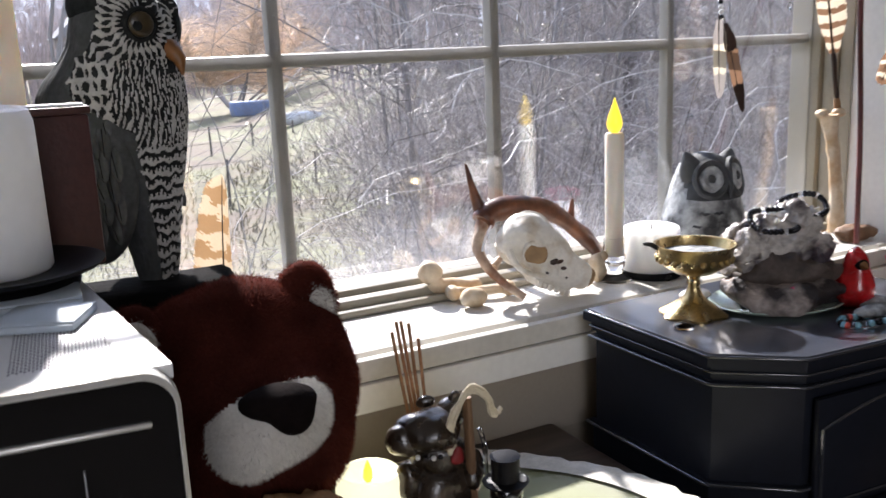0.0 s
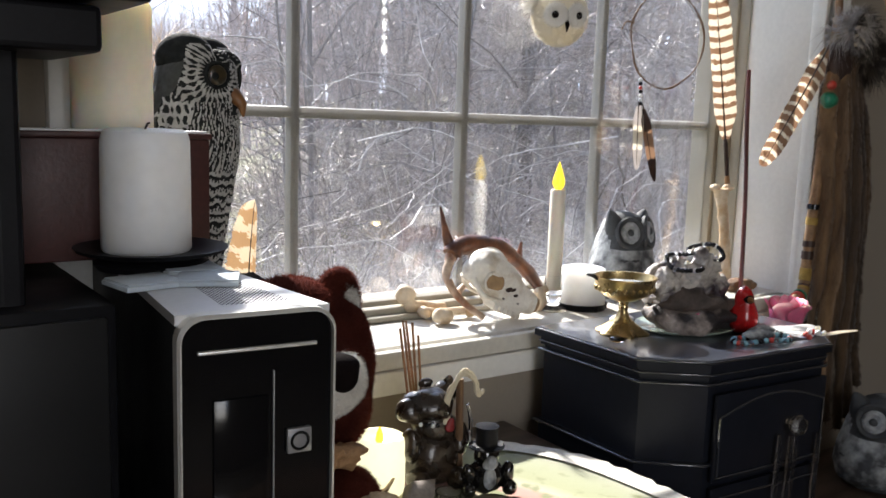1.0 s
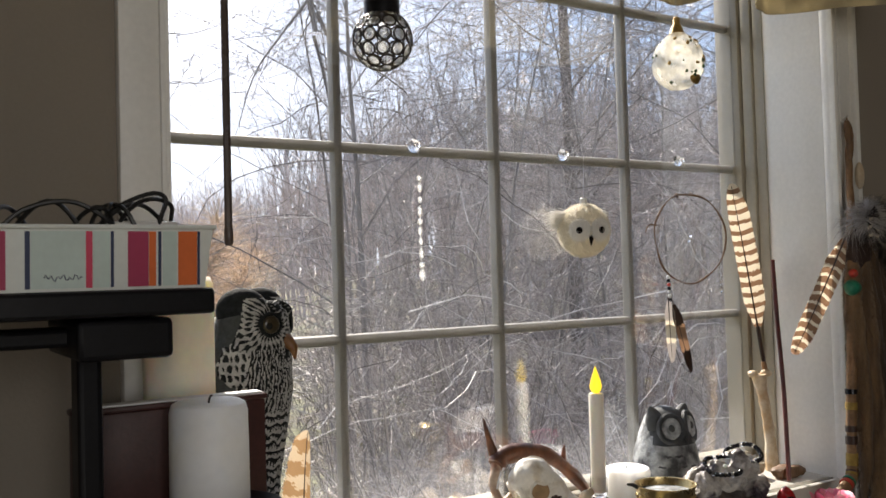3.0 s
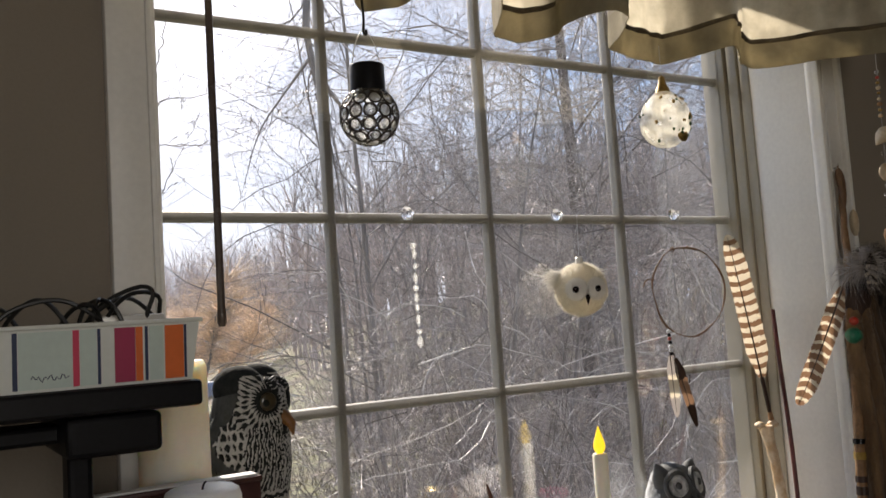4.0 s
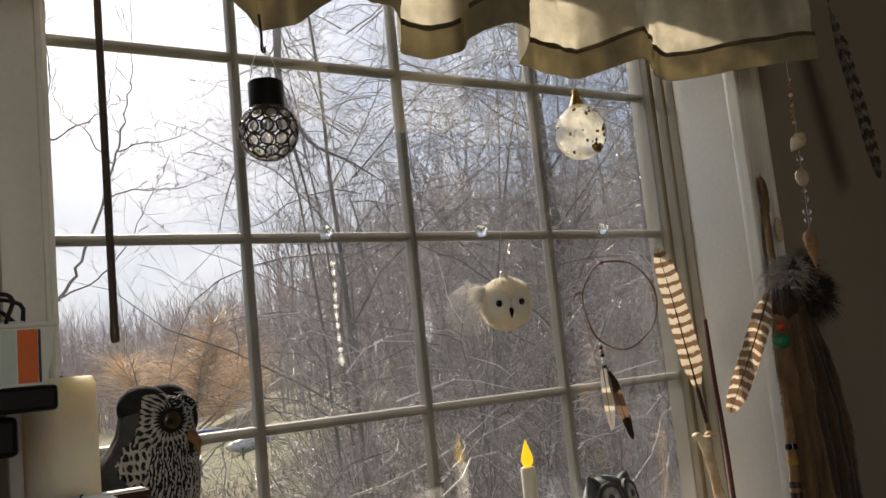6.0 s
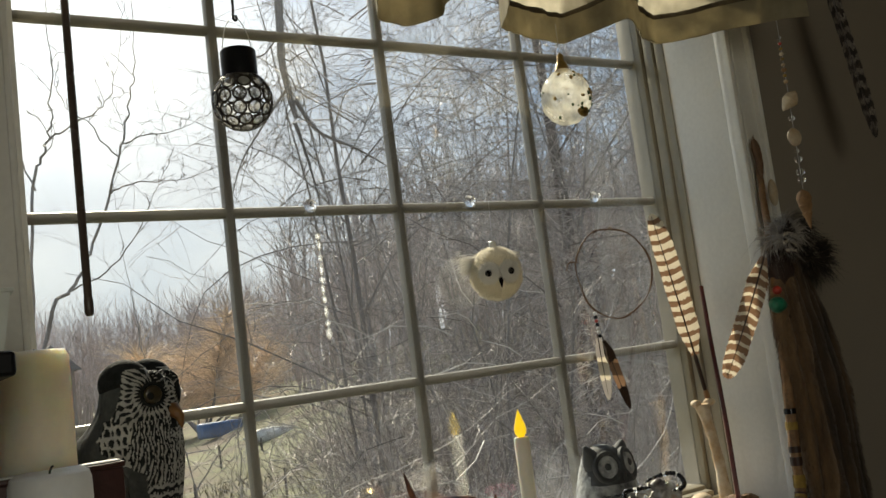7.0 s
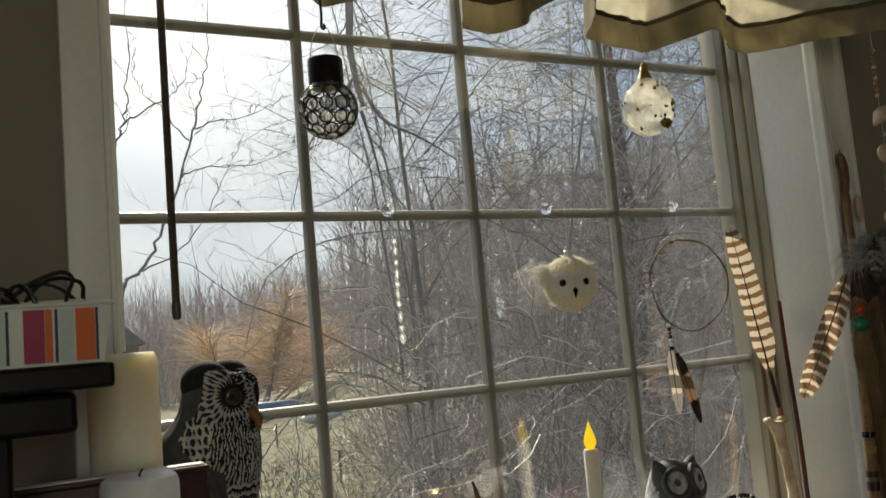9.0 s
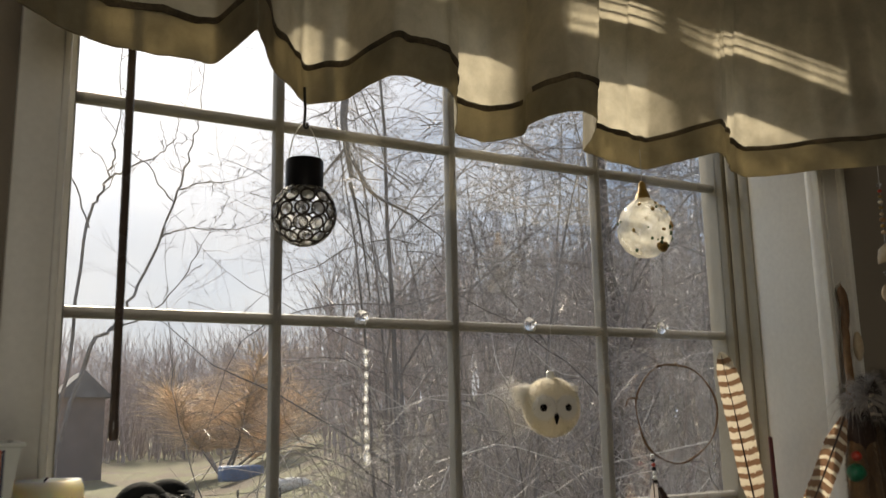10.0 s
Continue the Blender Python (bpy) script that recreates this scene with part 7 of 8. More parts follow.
# ---- valance curtain ----
HEM_LINE = [(-0.030, 0.690), (0.017, 0.741), (0.041, 0.756), (0.069, 0.766), (0.117, 0.763), (0.160, 0.764), (0.169, 0.711), (0.174, 0.668), (0.187, 0.692), (0.215, 0.758), (0.232, 0.779), (0.278, 0.832), (0.311, 0.800),
            (0.314, 0.751), (0.322, 0.710), (0.355, 0.711), (0.395, 0.720), (0.414, 0.742), (0.446, 0.802), (0.472, 0.848), (0.523, 0.860), (0.549, 0.813), (0.531, 0.779), (0.534, 0.740), (0.548, 0.713), (0.600, 0.727),
            (0.627, 0.775), (0.655, 0.838), (0.734, 0.862), (0.798, 0.870), (0.813, 0.819), (0.827, 0.760), (0.913, 0.822), (0.955, 0.839), (1.007, 0.797), (1.045, 0.750), (1.085, 0.700), (1.13, 0.690)]


def crisp(pts, n, z):
    """Points evenly along a line of folds, with the corners only slightly rounded."""
    p = np.array(pts)
    at = np.concatenate([[0], np.cumsum(np.linalg.norm(np.diff(p, axis=0), axis=1))])
    u = np.linspace(0, at[-1], n)
    q = np.stack([np.interp(u, at, p[:, 0]), np.interp(u, at, p[:, 1])], axis=1)
    for _ in range(3):
        q[1:-1] = (q[:-2] + q[1:-1] * 2 + q[2:]) / 4
    return [Vector((float(x), float(y), z)) for x, y in q]


hem = crisp(HEM_LINE, 420, 1.590)
TOPZ = 2.14
levels = [0.0, 0.014, 0.028, 0.040, 0.05, 0.06, 0.075, 0.09, 0.115, 0.14, 0.17, 0.2, 0.235, 0.27, 0.34, 0.40, 0.46, 0.54]


def valance_row(h):
    """The cloth's line of folds at the height h over the hem; folds run straight up, then even out under the rod."""
    row, f = [], min(1.0, h / 0.54)
    for k, p in enumerate(hem):
        fold = (p.y - 0.785) * (1 - 0.55 * f ** 1.7)
        fine = 0.009 * math.sin(k * 0.33 + 2.2 * math.sin(k * 0.07)) * f ** 1.3 + 0.0026 * math.sin(k * 0.52 + 1.4 * math.sin(k * 0.11)) * min(1.0, h / 0.06)
        pleat = 0.0050 * abs(math.sin(p.x * 31 + 1.3 * math.sin(p.x * 9) + 0.6 * math.sin(h * 8))) * min(1.0, h / 0.08)
        even = -0.03 + 1.19 * k / (len(hem) - 1)
        x = p.x + (even - p.x) * 0.8 * f ** 1.8 + 0.003 * math.sin(p.x * 60 + h * 9)
        crease = 0.0045 * noise.noise((p.x * 34, h * 26, 3)) + 0.0028 * noise.noise((p.x * 90, h * 70, 7))
        row.append((x, 0.785 + fold + fine + crease - pleat, p.z + (TOPZ - p.z) * f + 0.002 * noise.noise((p.x * 18, 5, 2))))
    return row


rows = [valance_row(h) for h in levels]
n = len(hem)


def sheet(rows, thick):
    if not thick:
        return G().add([p for r in rows for p in r], [(i * n + k, i * n + k + 1, (i + 1) * n + k + 1, (i + 1) * n + k) for i in range(len(rows) - 1) for k in range(n - 1)])
    vs = [p for r in rows for p in r] + [(x, y - thick, z) for r in rows for x, y, z in r]
    m = len(rows) * n
    fs = []
    for i in range(len(rows) - 1):
        for k in range(n - 1):
            a, b, c, d = i * n + k, i * n + k + 1, (i + 1) * n + k + 1, (i + 1) * n + k
            fs += [(a, d, c, b), (m + a, m + b, m + c, m + d)]
    for k in range(n - 1):
        fs += [(k, k + 1, m + k + 1, m + k), ((len(rows) - 1) * n + k, m + (len(rows) - 1) * n + k, m + (len(rows) - 1) * n + k + 1, (len(rows) - 1) * n + k + 1)]
    return G().add(vs, fs)


# seam brown is darkened: the doubled cloth's shade is put into it
SEAM = material("shade_brown_seam_cloth", (0.15, 0.115, 0.07), 0.95, 0, 0.35, 26, 300, 0.4)
val = thing("valance_curtain", pose(0, 0, 0), "cream gathered cloth valance over the top of the window", "curtain")
part("cloth", sheet(rows[3:], 0), CURTAIN, val, smooth=60)
part("hem_band", sheet(rows[:4], 0.0022), HEM, val, "doubled darker hem", smooth=60)
seam_rows = [[(x, y - 0.0030 - 0.0010 * math.sin(math.pi * q / 3), z + 0.0011 * noise.noise((x * 60, 2, q * 0.2))) for x, y, z in valance_row(0.0375 + 0.0023 * q)] for q in range(4)]
part("stitched_seam", sheet(seam_rows, 0.0010), SEAM, val, "thick stitched seam, browned for the doubled cloth's shade", smooth=60)
rod = thing("curtain_rod", pose(0, 0, 0), "white curtain rod above the window", "curtain rod")
part("rod", G().tube([(-0.06, 0.780, 2.15), (1.24, 0.785, 2.15)], 0.008, 12), TRIM, rod)
for x in (-0.06, 1.24):
    part("bracket", G().box((x, 0.815, 2.15), (0.012, 0.07, 0.02), 0.003), TRIM, rod)

# ---- on the jewellery box ----
LIDZ = TABLE_Z + 0.004 + 0.1195
gob = thing("goblet", pose(0.606, 0.742, LIDZ), "small worn brass goblet with a spout and a lobed foot", "goblet")
foot = G()
vs, fs = [], []
prof = [(0.0295, 0.0), (0.030, 0.002), (0.024, 0.006), (0.016, 0.012), (0.009, 0.018), (0.0065, 0.024)]
for r, z in prof:
    for k in range(48):
        a = 2 * math.pi * k / 48
        q = r * (1 + 0.10 * math.cos(6 * a) * max(0, 1 - z / 0.016))
        vs.append((q * math.cos(a), q * math.sin(a), z))
fs = [(i * 48 + k, i * 48 + (k + 1) % 48, (i + 1) * 48 + (k + 1) % 48, (i + 1) * 48 + k) for i in range(5) for k in range(48)] + [tuple(range(47, -1, -1))]
part("foot", foot.add(vs, fs), BRASS, gob)
part("stem", G().lathe([(0.0066, 0.0235), (0.0052, 0.028), (0.0062, 0.031), (0.0050, 0.034), (0.0070, 0.0385)], 24), BRASS, gob)
part("bowl", G().lathe([(0.0068, 0.038), (0.018, 0.041), (0.029, 0.048), (0.0345, 0.058), (0.0355, 0.064), (0.0372, 0.067), (0.0372, 0.0685), (0.0350, 0.0680), (0.0330, 0.060), (0.026, 0.051), (0.012, 0.046), (0.0005, 0.0455)], 48), BRASS, gob)
for k in range(24):
    a = 2 * math.pi * k / 24
    part("boss", G().ball((0.0335 * math.cos(a), 0.0335 * math.sin(a), 0.0545), (0.0028, 0.0028, 0.0034), 8, 6), BRASS, gob)
part("clip", G().tube(spline([(-0.034, 0.012, 0.066), (-0.040, 0.014, 0.070), (-0.047, 0.017, 0.071)], 8), [0.0022, 0.0024, 0.0024, 0.0024, 0.0022, 0.002, 0.0016, 0.001], 7), CABLE, gob)
part("ash", G().lathe([(0.0325, 0.0595), (0.020, 0.0605), (0.0005, 0.061)], 32), STONE, gob)

plate_glass = material("pale_green_glaze", (0.45, 0.55, 0.48), 0.12, 0, 0.1, 30, 200, 0.02, coat=0.6)
solo("glass_plate", G().lathe([(0.052, 0), (0.062, 0.002), (0.067, 0.005), (0.0655, 0.0058), (0.058, 0.0035), (0.0005, 0.0025)], 48, sy=0.80), plate_glass, "pale green shallow dish under the rock", "plate", pose(0.694, 0.722, LIDZ, 0, 0, -12))
g = G().ball((0, 0, 0.022), (0.054, 0.036, 0.018), 60, 36)
g.rumple(0.012, 26, 1).rumple(0.006, 70, 2).rumple(0.0012, 170, 3)
g.v = [(x, y, max(0.0006, z)) for x, y, z in g.v]
solo("geode", g, [CRUST], "dark-rinded split geode lying on a dish", "rock", pose(0.692, 0.720, LIDZ + 0.012, 0, 0, -22), "rocks")
gg = G().ball((0, 0, 0.012), (0.060, 0.040, 0.018), 64, 36).rumple(0.010, 28, 11).rumple(0.0035, 80, 12).rumple(0.001, 190, 13)
gg.v = [(x, y, max(0.0006, z)) for x, y, z in gg.v]
RIND = material("brown_grey_rind", (0.40, 0.34, 0.31), 0.6, 0, 0.3, 30.0, 210.0, 0.9, tint=(0.026, 0.020, 0.021), edge=(0.40, 0.55))
solo("agate", gg, RIND, "brown and charcoal mottled lower half of the split geode", "rock", pose(0.690, 0.708, LIDZ + 0.0032, 0, 0, -22), "rocks")
g = G().ball((0, 0, 0.026), (0.048, 0.034, 0.030), 80, 50)
g.ball((-0.032, -0.010, 0.024), (0.022, 0.020, 0.024), 40, 28)
g.ball((0.020, 0.0, 0.046), (0.025, 0.022, 0.022), 44, 30)
g.ball((0.040, -0.006, 0.014), (0.016, 0.016, 0.020), 30, 20)
g.rumple(0.012, 26, 4).rumple(0.008, 75, 5).rumple(0.0035, 170, 6).rumple(0.0015, 330, 7)
solo("agate", g, ROCK, "mottled grey and white agate stacked on the geode", "rock", pose(0.702, 0.735, LIDZ + 0.028, 8, -6, -18), "rocks")
rq = random.Random(14)
qc = thing("quartz_cluster", pose(0.718, 0.731, LIDZ + 0.080), "milky quartz cluster on top of the agate", "rock")
part("base", G().ball((0, 0, 0.002), (0.026, 0.020, 0.010), 30, 18).rumple(0.008, 60, 3).rumple(0.004, 160, 4), QUARTZ, qc)
for k in range(54):
    a, r = rq.uniform(0, 6.28), rq.uniform(0.002, 0.030)
    m = pose(r * math.cos(a), r * math.sin(a) * 0.8, 0.004 - 9 * r * r - 0.35 * max(0, r - 0.020), -math.sin(a) * r * -1400 + rq.gauss(0, 22), math.cos(a) * r * 1400 + rq.gauss(0, 22), rq.uniform(0, 360))
    h, w = rq.uniform(0.007, 0.015), rq.uniform(0.0025, 0.0055)
    part("point", G().lathe([(w, 0), (w, h * 0.65), (0.0004, h)], 6, at=m), QUARTZ, qc, smooth=0)


def bracelet(cx, cy, cz, rx, ry, n, r, mats, tilt, label, name="bead_bracelet"):
    ob = thing(name, pose(cx, cy, cz, *tilt), label, "bracelet", "bracelets")
    for k in range(n):
        a = 2 * math.pi * k / n
        part("bead", G().ball((rx * math.cos(a), ry * math.sin(a), 0.0015 * math.sin(a * 3)), r, 12, 8), mats[k % len(mats)], ob)


bracelet(0.683, 0.719, LIDZ + 0.083, 0.0225, 0.0200, 30, 0.0031, [DARKBEAD, DARKBEAD, DARKBEAD, BEADGLASS, DARKBEAD], (24, 0, -22), "dark hematite bead bracelet draped over the quartz")
bracelet(0.730, 0.726, LIDZ + 0.090, 0.0240, 0.0190, 34, 0.0031, [DARKBEAD, DARKBEAD, BEADGLASS, DARKBEAD], (26, -10, -10), "second dark bead bracelet lying over the quartz")
bracelet(0.720, 0.630, LIDZ + 0.0034, 0.040, 0.012, 34, 0.0033, [BLUEBEAD, BEADGLASS, BLUEBEAD, DARKBEAD, BLUEBEAD, REDBEAD, BEADGLASS], (0, 0, -14), "turquoise and coral bead bracelet on the box lid")
for x, y, s, rz in ((0.728, 0.640, (0.022, 0.010, 0.006), -18), (0.752, 0.655, (0.020, 0.009, 0.006), -30)):
    solo("stone", G().ball((0, 0, s[2]), s, 22, 12).rumple(0.0015, 60, x * 10), STONE, "flat grey river stone on the box lid", "stone", pose(x, y, LIDZ, 0, 0, rz), "river stones")
solo("crystal_point", G().lathe([(0.0055, -0.018), (0.006, 0.010), (0.0005, 0.020)], 6, at=rot(0, 90)), GLASS, "clear quartz point lying on the box lid", "crystal", pose(0.768, 0.625, LIDZ + 0.0055, 0, 0, -20), smooth=0)
solo("glass_disc", G().lathe([(0.0085, 0), (0.0095, 0.002), (0.007, 0.0045), (0.0005, 0.0052)], 24), GLASS, "small clear glass pebble on the box lid", "glass pebble", pose(0.570, 0.716, LIDZ))
solo("stone", G().ball((0, 0, 0.006), (0.018, 0.012, 0.006), 20, 12), QUARTZ, "white oval polished stone on the box lid", "stone", pose(0.640, 0.775, LIDZ), "river stones")
solo("crystal_point", G().lathe([(0.003, -0.009), (0.0034, 0.004), (0.0004, 0.010)], 6, at=rot(0, 90)), PINK, "pink crystal chip on the geode", "crystal", pose(0.676, 0.684, LIDZ + 0.026, 0, 0, 10), smooth=0)
cl = thing("shell_tray", pose(0.795, 0.640, LIDZ), "pearly grey flat shell on the corner of the lid", "shell")
part("shell", G().ball((0, 0, 0.003), (0.040, 0.026, 0.004), 28, 10).rumple(0.003, 40, 3), STEEL, cl)
fd = thing("beaded_charm", pose(0.790, 0.603, LIDZ + 0.006), "small charm of white and orange beads with a feather", "charm")
for k in range(9):
    part("bead", G().ball((rq.uniform(-0.015, 0.012), rq.uniform(-0.006, 0.008), rq.uniform(-0.002, 0.006)), 0.0035, 10, 7), (PAPER, REDBEAD, IVORY)[k % 3], fd)
ff = part("feather", G().ball((0, 0, 0), 0.001, 6, 4), QUILL, fd, at=pose(0.004, 0.0, -0.001, 84, 0, 62))
feather(0.050, 0.006, [0.4], [VANE_PALE, VANE_PALE], ff, 0.08, 0.7, 24, 1, 0.8, 5, 0.0007)

# red bird
g = G()
g.lathe([(0.0105, 0.0), (0.0135, 0.003), (0.0182, 0.012), (0.0178, 0.022), (0.0142, 0.032), (0.0118, 0.038), (0.0112, 0.043), (0.0100, 0.048), (0.0072, 0.0525), (0.0034, 0.0560), (0.0004, 0.0575)], 30, 0)
g.tube([(-0.010, 0, 0.014), (-0.022, 0, 0.008), (-0.032, 0, 0.003)], [0.009, 0.007, 0.003], 10, flat=0.5)
g.ball((0.0082, 0, 0.0415), (0.0050, 0.0072, 0.0062), 16, 12, 1)
g.lathe([(0.0042, 0), (0.0004, 0.0085)], 10, 2, at=Matrix.Translation((0.0118, 0, 0.0420)) @ rot(0, 98, 0))
for s in (-1, 1):
    g.ball((-0.003, s * 0.0135, 0.020), (0.012, 0.0042, 0.014), 16, 10)
g.v = [(x, y, max(0.0, z)) for x, y, z in g.v]
solo("bird_figurine", g.rumple(0.0008, 120, 2), [CARD_RED, NOSE, BEAK], "glossy red cardinal bird figurine on the box lid", "figurine", pose(0.743, 0.674, LIDZ, 0, 0, -112))

# pink rose candle behind the box
rose = thing("rose_candle", pose(0.885, 0.708, TABLE_Z), "pink rose-shaped candle on a glass stand", "candle")
part("stand", G().lathe([(0.032, 0.5802 - TABLE_Z), (0.034, 0.586 - TABLE_Z), (0.009, 0.596 - TABLE_Z), (0.008, 0.70 - TABLE_Z), (0.012, 0.71 - TABLE_Z), (0.007, 0.72 - TABLE_Z), (0.007, 0.085), (0.020, 0.104), (0.021, 0.109), (0.001, 0.109)], 28), GLASS, rose)
for k in range(16):
    a = k * 2.4
    r = 0.004 + 0.0011 * k
    vs, fs = [], []
    for j in range(7):
        for i in range(7):
            u, v = (i / 6 - 0.5) * 1.5, j / 6
            q = r + 0.006 * v * (0.4 + k / 16) + 0.004 * max(0, v - 0.7) * k / 6
            hgt = 0.009 + 0.042 * math.sin(v * 1.45) * (1 - 0.28 * (2 * abs(i / 6 - 0.5)) ** 2) * (1 - 0.012 * k) + 0.1
            vs.append((q * math.cos(a + u), q * math.sin(a + u), hgt))
    fs = [(j * 7 + i, j * 7 + i + 1, (j + 1) * 7 + i + 1, (j + 1) * 7 + i) for j in range(6) for i in range(6)]
    part("petal", G().add(vs, fs).add([(x * 0.97, y * 0.97, z) for x, y, z in vs], [f[::-1] for f in fs]), PINK, rose, smooth=80)

# ---- fur bundle at the side of the window ----
pel = thing("fur_bundle", pose(0, 0, 0), "hanging bundle of brown fur tails with beads and feathers", "fur bundle")
rp = random.Random(21)

PELT_DARK = material("black_brown_fur", (0.014, 0.009, 0.007), 0.9, 0, 0.3, 14.0, 500.0, 0.5, tint=(0.10, 0.060, 0.030), sheen=0.2, stretch=(3, 3, 0.4), random_tint=0.25)


def tail(pts, radii, count, name="tail", mat=None, label=""):
    g = G()
    line = spline(pts, 30)
    n = len(radii)
    rad = [radii[min(int(k / 30 * n), n - 1)] * (1 - (k / 30 * n) % 1) + radii[min(int(k / 30 * n) + 1, n - 1)] * ((k / 30 * n) % 1) for k in range(30)]
    g.tube(line, rad, 14)
    g.rumple(0.004, 26, pts[0][0] * 30)
    coat(g, rp, count, 0.009, {0: 0}, 0.0006, (0, 0, -2.6))
    part(name, g, mat or PELT, pel, label)


for tx, ty, bx, by, bz, w in ((1.112, 0.812, 1.092, 0.800, 0.790, 0.0135), (1.124, 0.810, 1.128, 0.796, 0.715, 0.0165), (1.138, 0.814, 1.166, 0.804, 0.650, 0.0180), (1.150, 0.812, 1.204, 0.800, 0.630, 0.0175), (1.162, 0.816, 1.240, 0.806, 0.640, 0.0165), (1.172, 0.818, 1.272, 0.812, 0.690, 0.0140)):
    mx, mz = (tx + bx) / 2, (1.235 + bz) / 2
    dark = tx > 1.13
    tail([(tx, ty, 1.235), (mx - 0.008, (ty + by) / 2 - 0.004, mz + 0.10), (mx + 0.002, by, mz - 0.08), (bx, by, bz)], [w * 0.7, w, w * 1.1, w * 1.15, w, w * 0.45], 4200, mat=PELT_DARK if dark else None, label="black-brown fur tail" if dark else "")
staff = spline([(1.128, 0.822, 1.400), (1.110, 0.812, 1.30), (1.096, 0.806, 1.18), (1.082, 0.803, 1.06), (1.074, 0.802, 0.96), (1.070, 0.801, 0.895), (1.060, 0.798, 0.872), (1.030, 0.794, 0.858), (1.012, 0.792, 0.838)], 40)
part("staff", G().tube(staff, [0.0048 + 0.003 * min(1, k / 20) + 0.004 * max(0, k - 26) / 14 for k in range(40)], 10).rumple(0.002, 40, 3), HIDE, pel, "tan hide-covered crook")
for i, m, w in ((31, REDBEAD, 0.9), (30, GREENBEAD, 0.45), (27, OCHRE, 0.9), (26, MAROON, 0.5), (24, OCHRE, 0.95), (23, OCHRE, 0.95), (21, QUILL, 0.9), (20, QUILL, 0.6), (18, OCHRE, 0.6), (17, DARKBEAD, 0.4)):
    a, b = staff[i], staff[i + 1]
    part("wrap_band", G().tube([a, a.lerp(b, w)], 0.0106 if i > 28 else 0.0090, 14), m, pel)
part("hide_knot", G().ball((1.118, 0.808, 1.225), (0.024, 0.016, 0.045), 22, 16).rumple(0.005, 40, 2), material("red_brown_leather", (0.045, 0.024, 0.018), 0.6, 0, 0.2, 40, 220, 0.2), pel)
g = G()
fluff(g, (1.094, 0.796, 1.268), (0.012, 0.008, 0.016), 190, 0.030, rp, 0, 0.7)
fluff(g, (1.132, 0.792, 1.272), (0.012, 0.008, 0.016), 170, 0.028, rp, 0, 0.6)
fluff(g, (1.104, 0.778, 1.272), (0.020, 0.006, 0.022), 620, 0.020, rp, 0, 0.2)
part("down_tuft", g, DOWN, pel, "pale grey down", smooth=0)
g = G()
fluff(g, (1.195, 0.805, 1.235), (0.030, 0.012, 0.030), 1300, 0.026, rp, 0, 0.4)
fluff(g, (1.165, 0.805, 1.275), (0.020, 0.012, 0.024), 700, 0.026, rp, 0, 0.4)
part("dark_tuft", g, CHARCOAL, pel, "black fur tuft", smooth=0)
part("green_bead", G().ball((1.088, 0.800, 1.166), (0.017, 0.012, 0.013), 18, 12).rumple(0.002, 60, 1), GREENBEAD, pel, "large green stone bead")
part("red_bead", G().ball((1.092, 0.800, 1.188), (0.008, 0.007, 0.007), 14, 10), REDBEAD, pel)
part("cord", G().tube(spline([(1.125, 0.822, 1.44), (1.120, 0.815, 1.36), (1.112, 0.806, 1.29)], 10), 0.0012, 6), SUEDE, pel)
part("pod", G().ball((1.138, 0.812, 1.345), (0.008, 0.007, 0.022), 14, 10), BONE, pel)
part("pod", G().tube(spline([(1.121, 0.820, 1.435), (1.124, 0.818, 1.405), (1.121, 0.815, 1.37)], 10), [0.003, 0.006, 0.007, 0.007, 0.007, 0.006, 0.006, 0.005, 0.004, 0.002], 8), WOODSTICK, pel)
bfh = part("barred_feather", G().ball((0, 0, 0), 0.002, 8, 6), QUILL, pel, at=pose(1.088, 0.806, 1.252, -12, 198, 0))
feather(0.208, 0.0255, [0.10 + 0.9 * (k + (0.3 if k % 2 == 0 else 0.0)) / 24 for k in range(24)], [VANE_DARK, VANE_PALE], bfh, 0.10, 0.28, 110, 0.9, 1.0, 4, 0.0014, 0.05, 24, 0.002)
sp = part("spotted_feather", G().ball((0, 0, 0), 0.002, 8, 6), QUILL, pel, at=pose(1.104, 0.768, 1.290, 0, 184, 0))
feather(0.050, 0.016, [0.3, 0.4, 0.55, 0.65, 0.8, 0.9], [CHARCOAL, VANE_PALE], sp, 0.02, 0.5, 30, 1, 1, 9, 0.0008)
part("wall_hook", G().tube([(1.125, 0.846, 1.44), (1.125, 0.826, 1.437), (1.125, 0.820, 1.443)], 0.0018, 7), SILVER, pel)

# ---- shell string and feathers on the dark wall ----
shs = thing("shell_string", pose(1.075, 0.712, 0), "hanging string of small shells and glass beads", "shell string")
part("thread", G().tube([(0.010, 0, 1.70), (0.006, 0, 1.50), (0.0, 0, 1.30)], 0.0005, 4), THREAD, shs)
for z, r, m in ((1.562, 0.0035, BEADGLASS), (1.553, 0.003, REDBEAD), (1.545, 0.003, GOLD), (1.537, 0.0035, BONE), (1.529, 0.003, GOLD), (1.520, 0.003, BONE), (1.512, 0.004, SUEDE), (1.503, 0.003, GOLD), (1.494, 0.0035, BONE),
                (1.437, 0.005, BEADGLASS), (1.374, 0.006, BEADGLASS), (1.387, 0.004, GLASS), (1.355, 0.0065, BEADGLASS), (1.343, 0.006, GLASS)):
    part("bead", G().ball((0.004 * (z - 1.3) * 6, 0, z), (r, r, r * 0.85), 12, 8), m, shs)
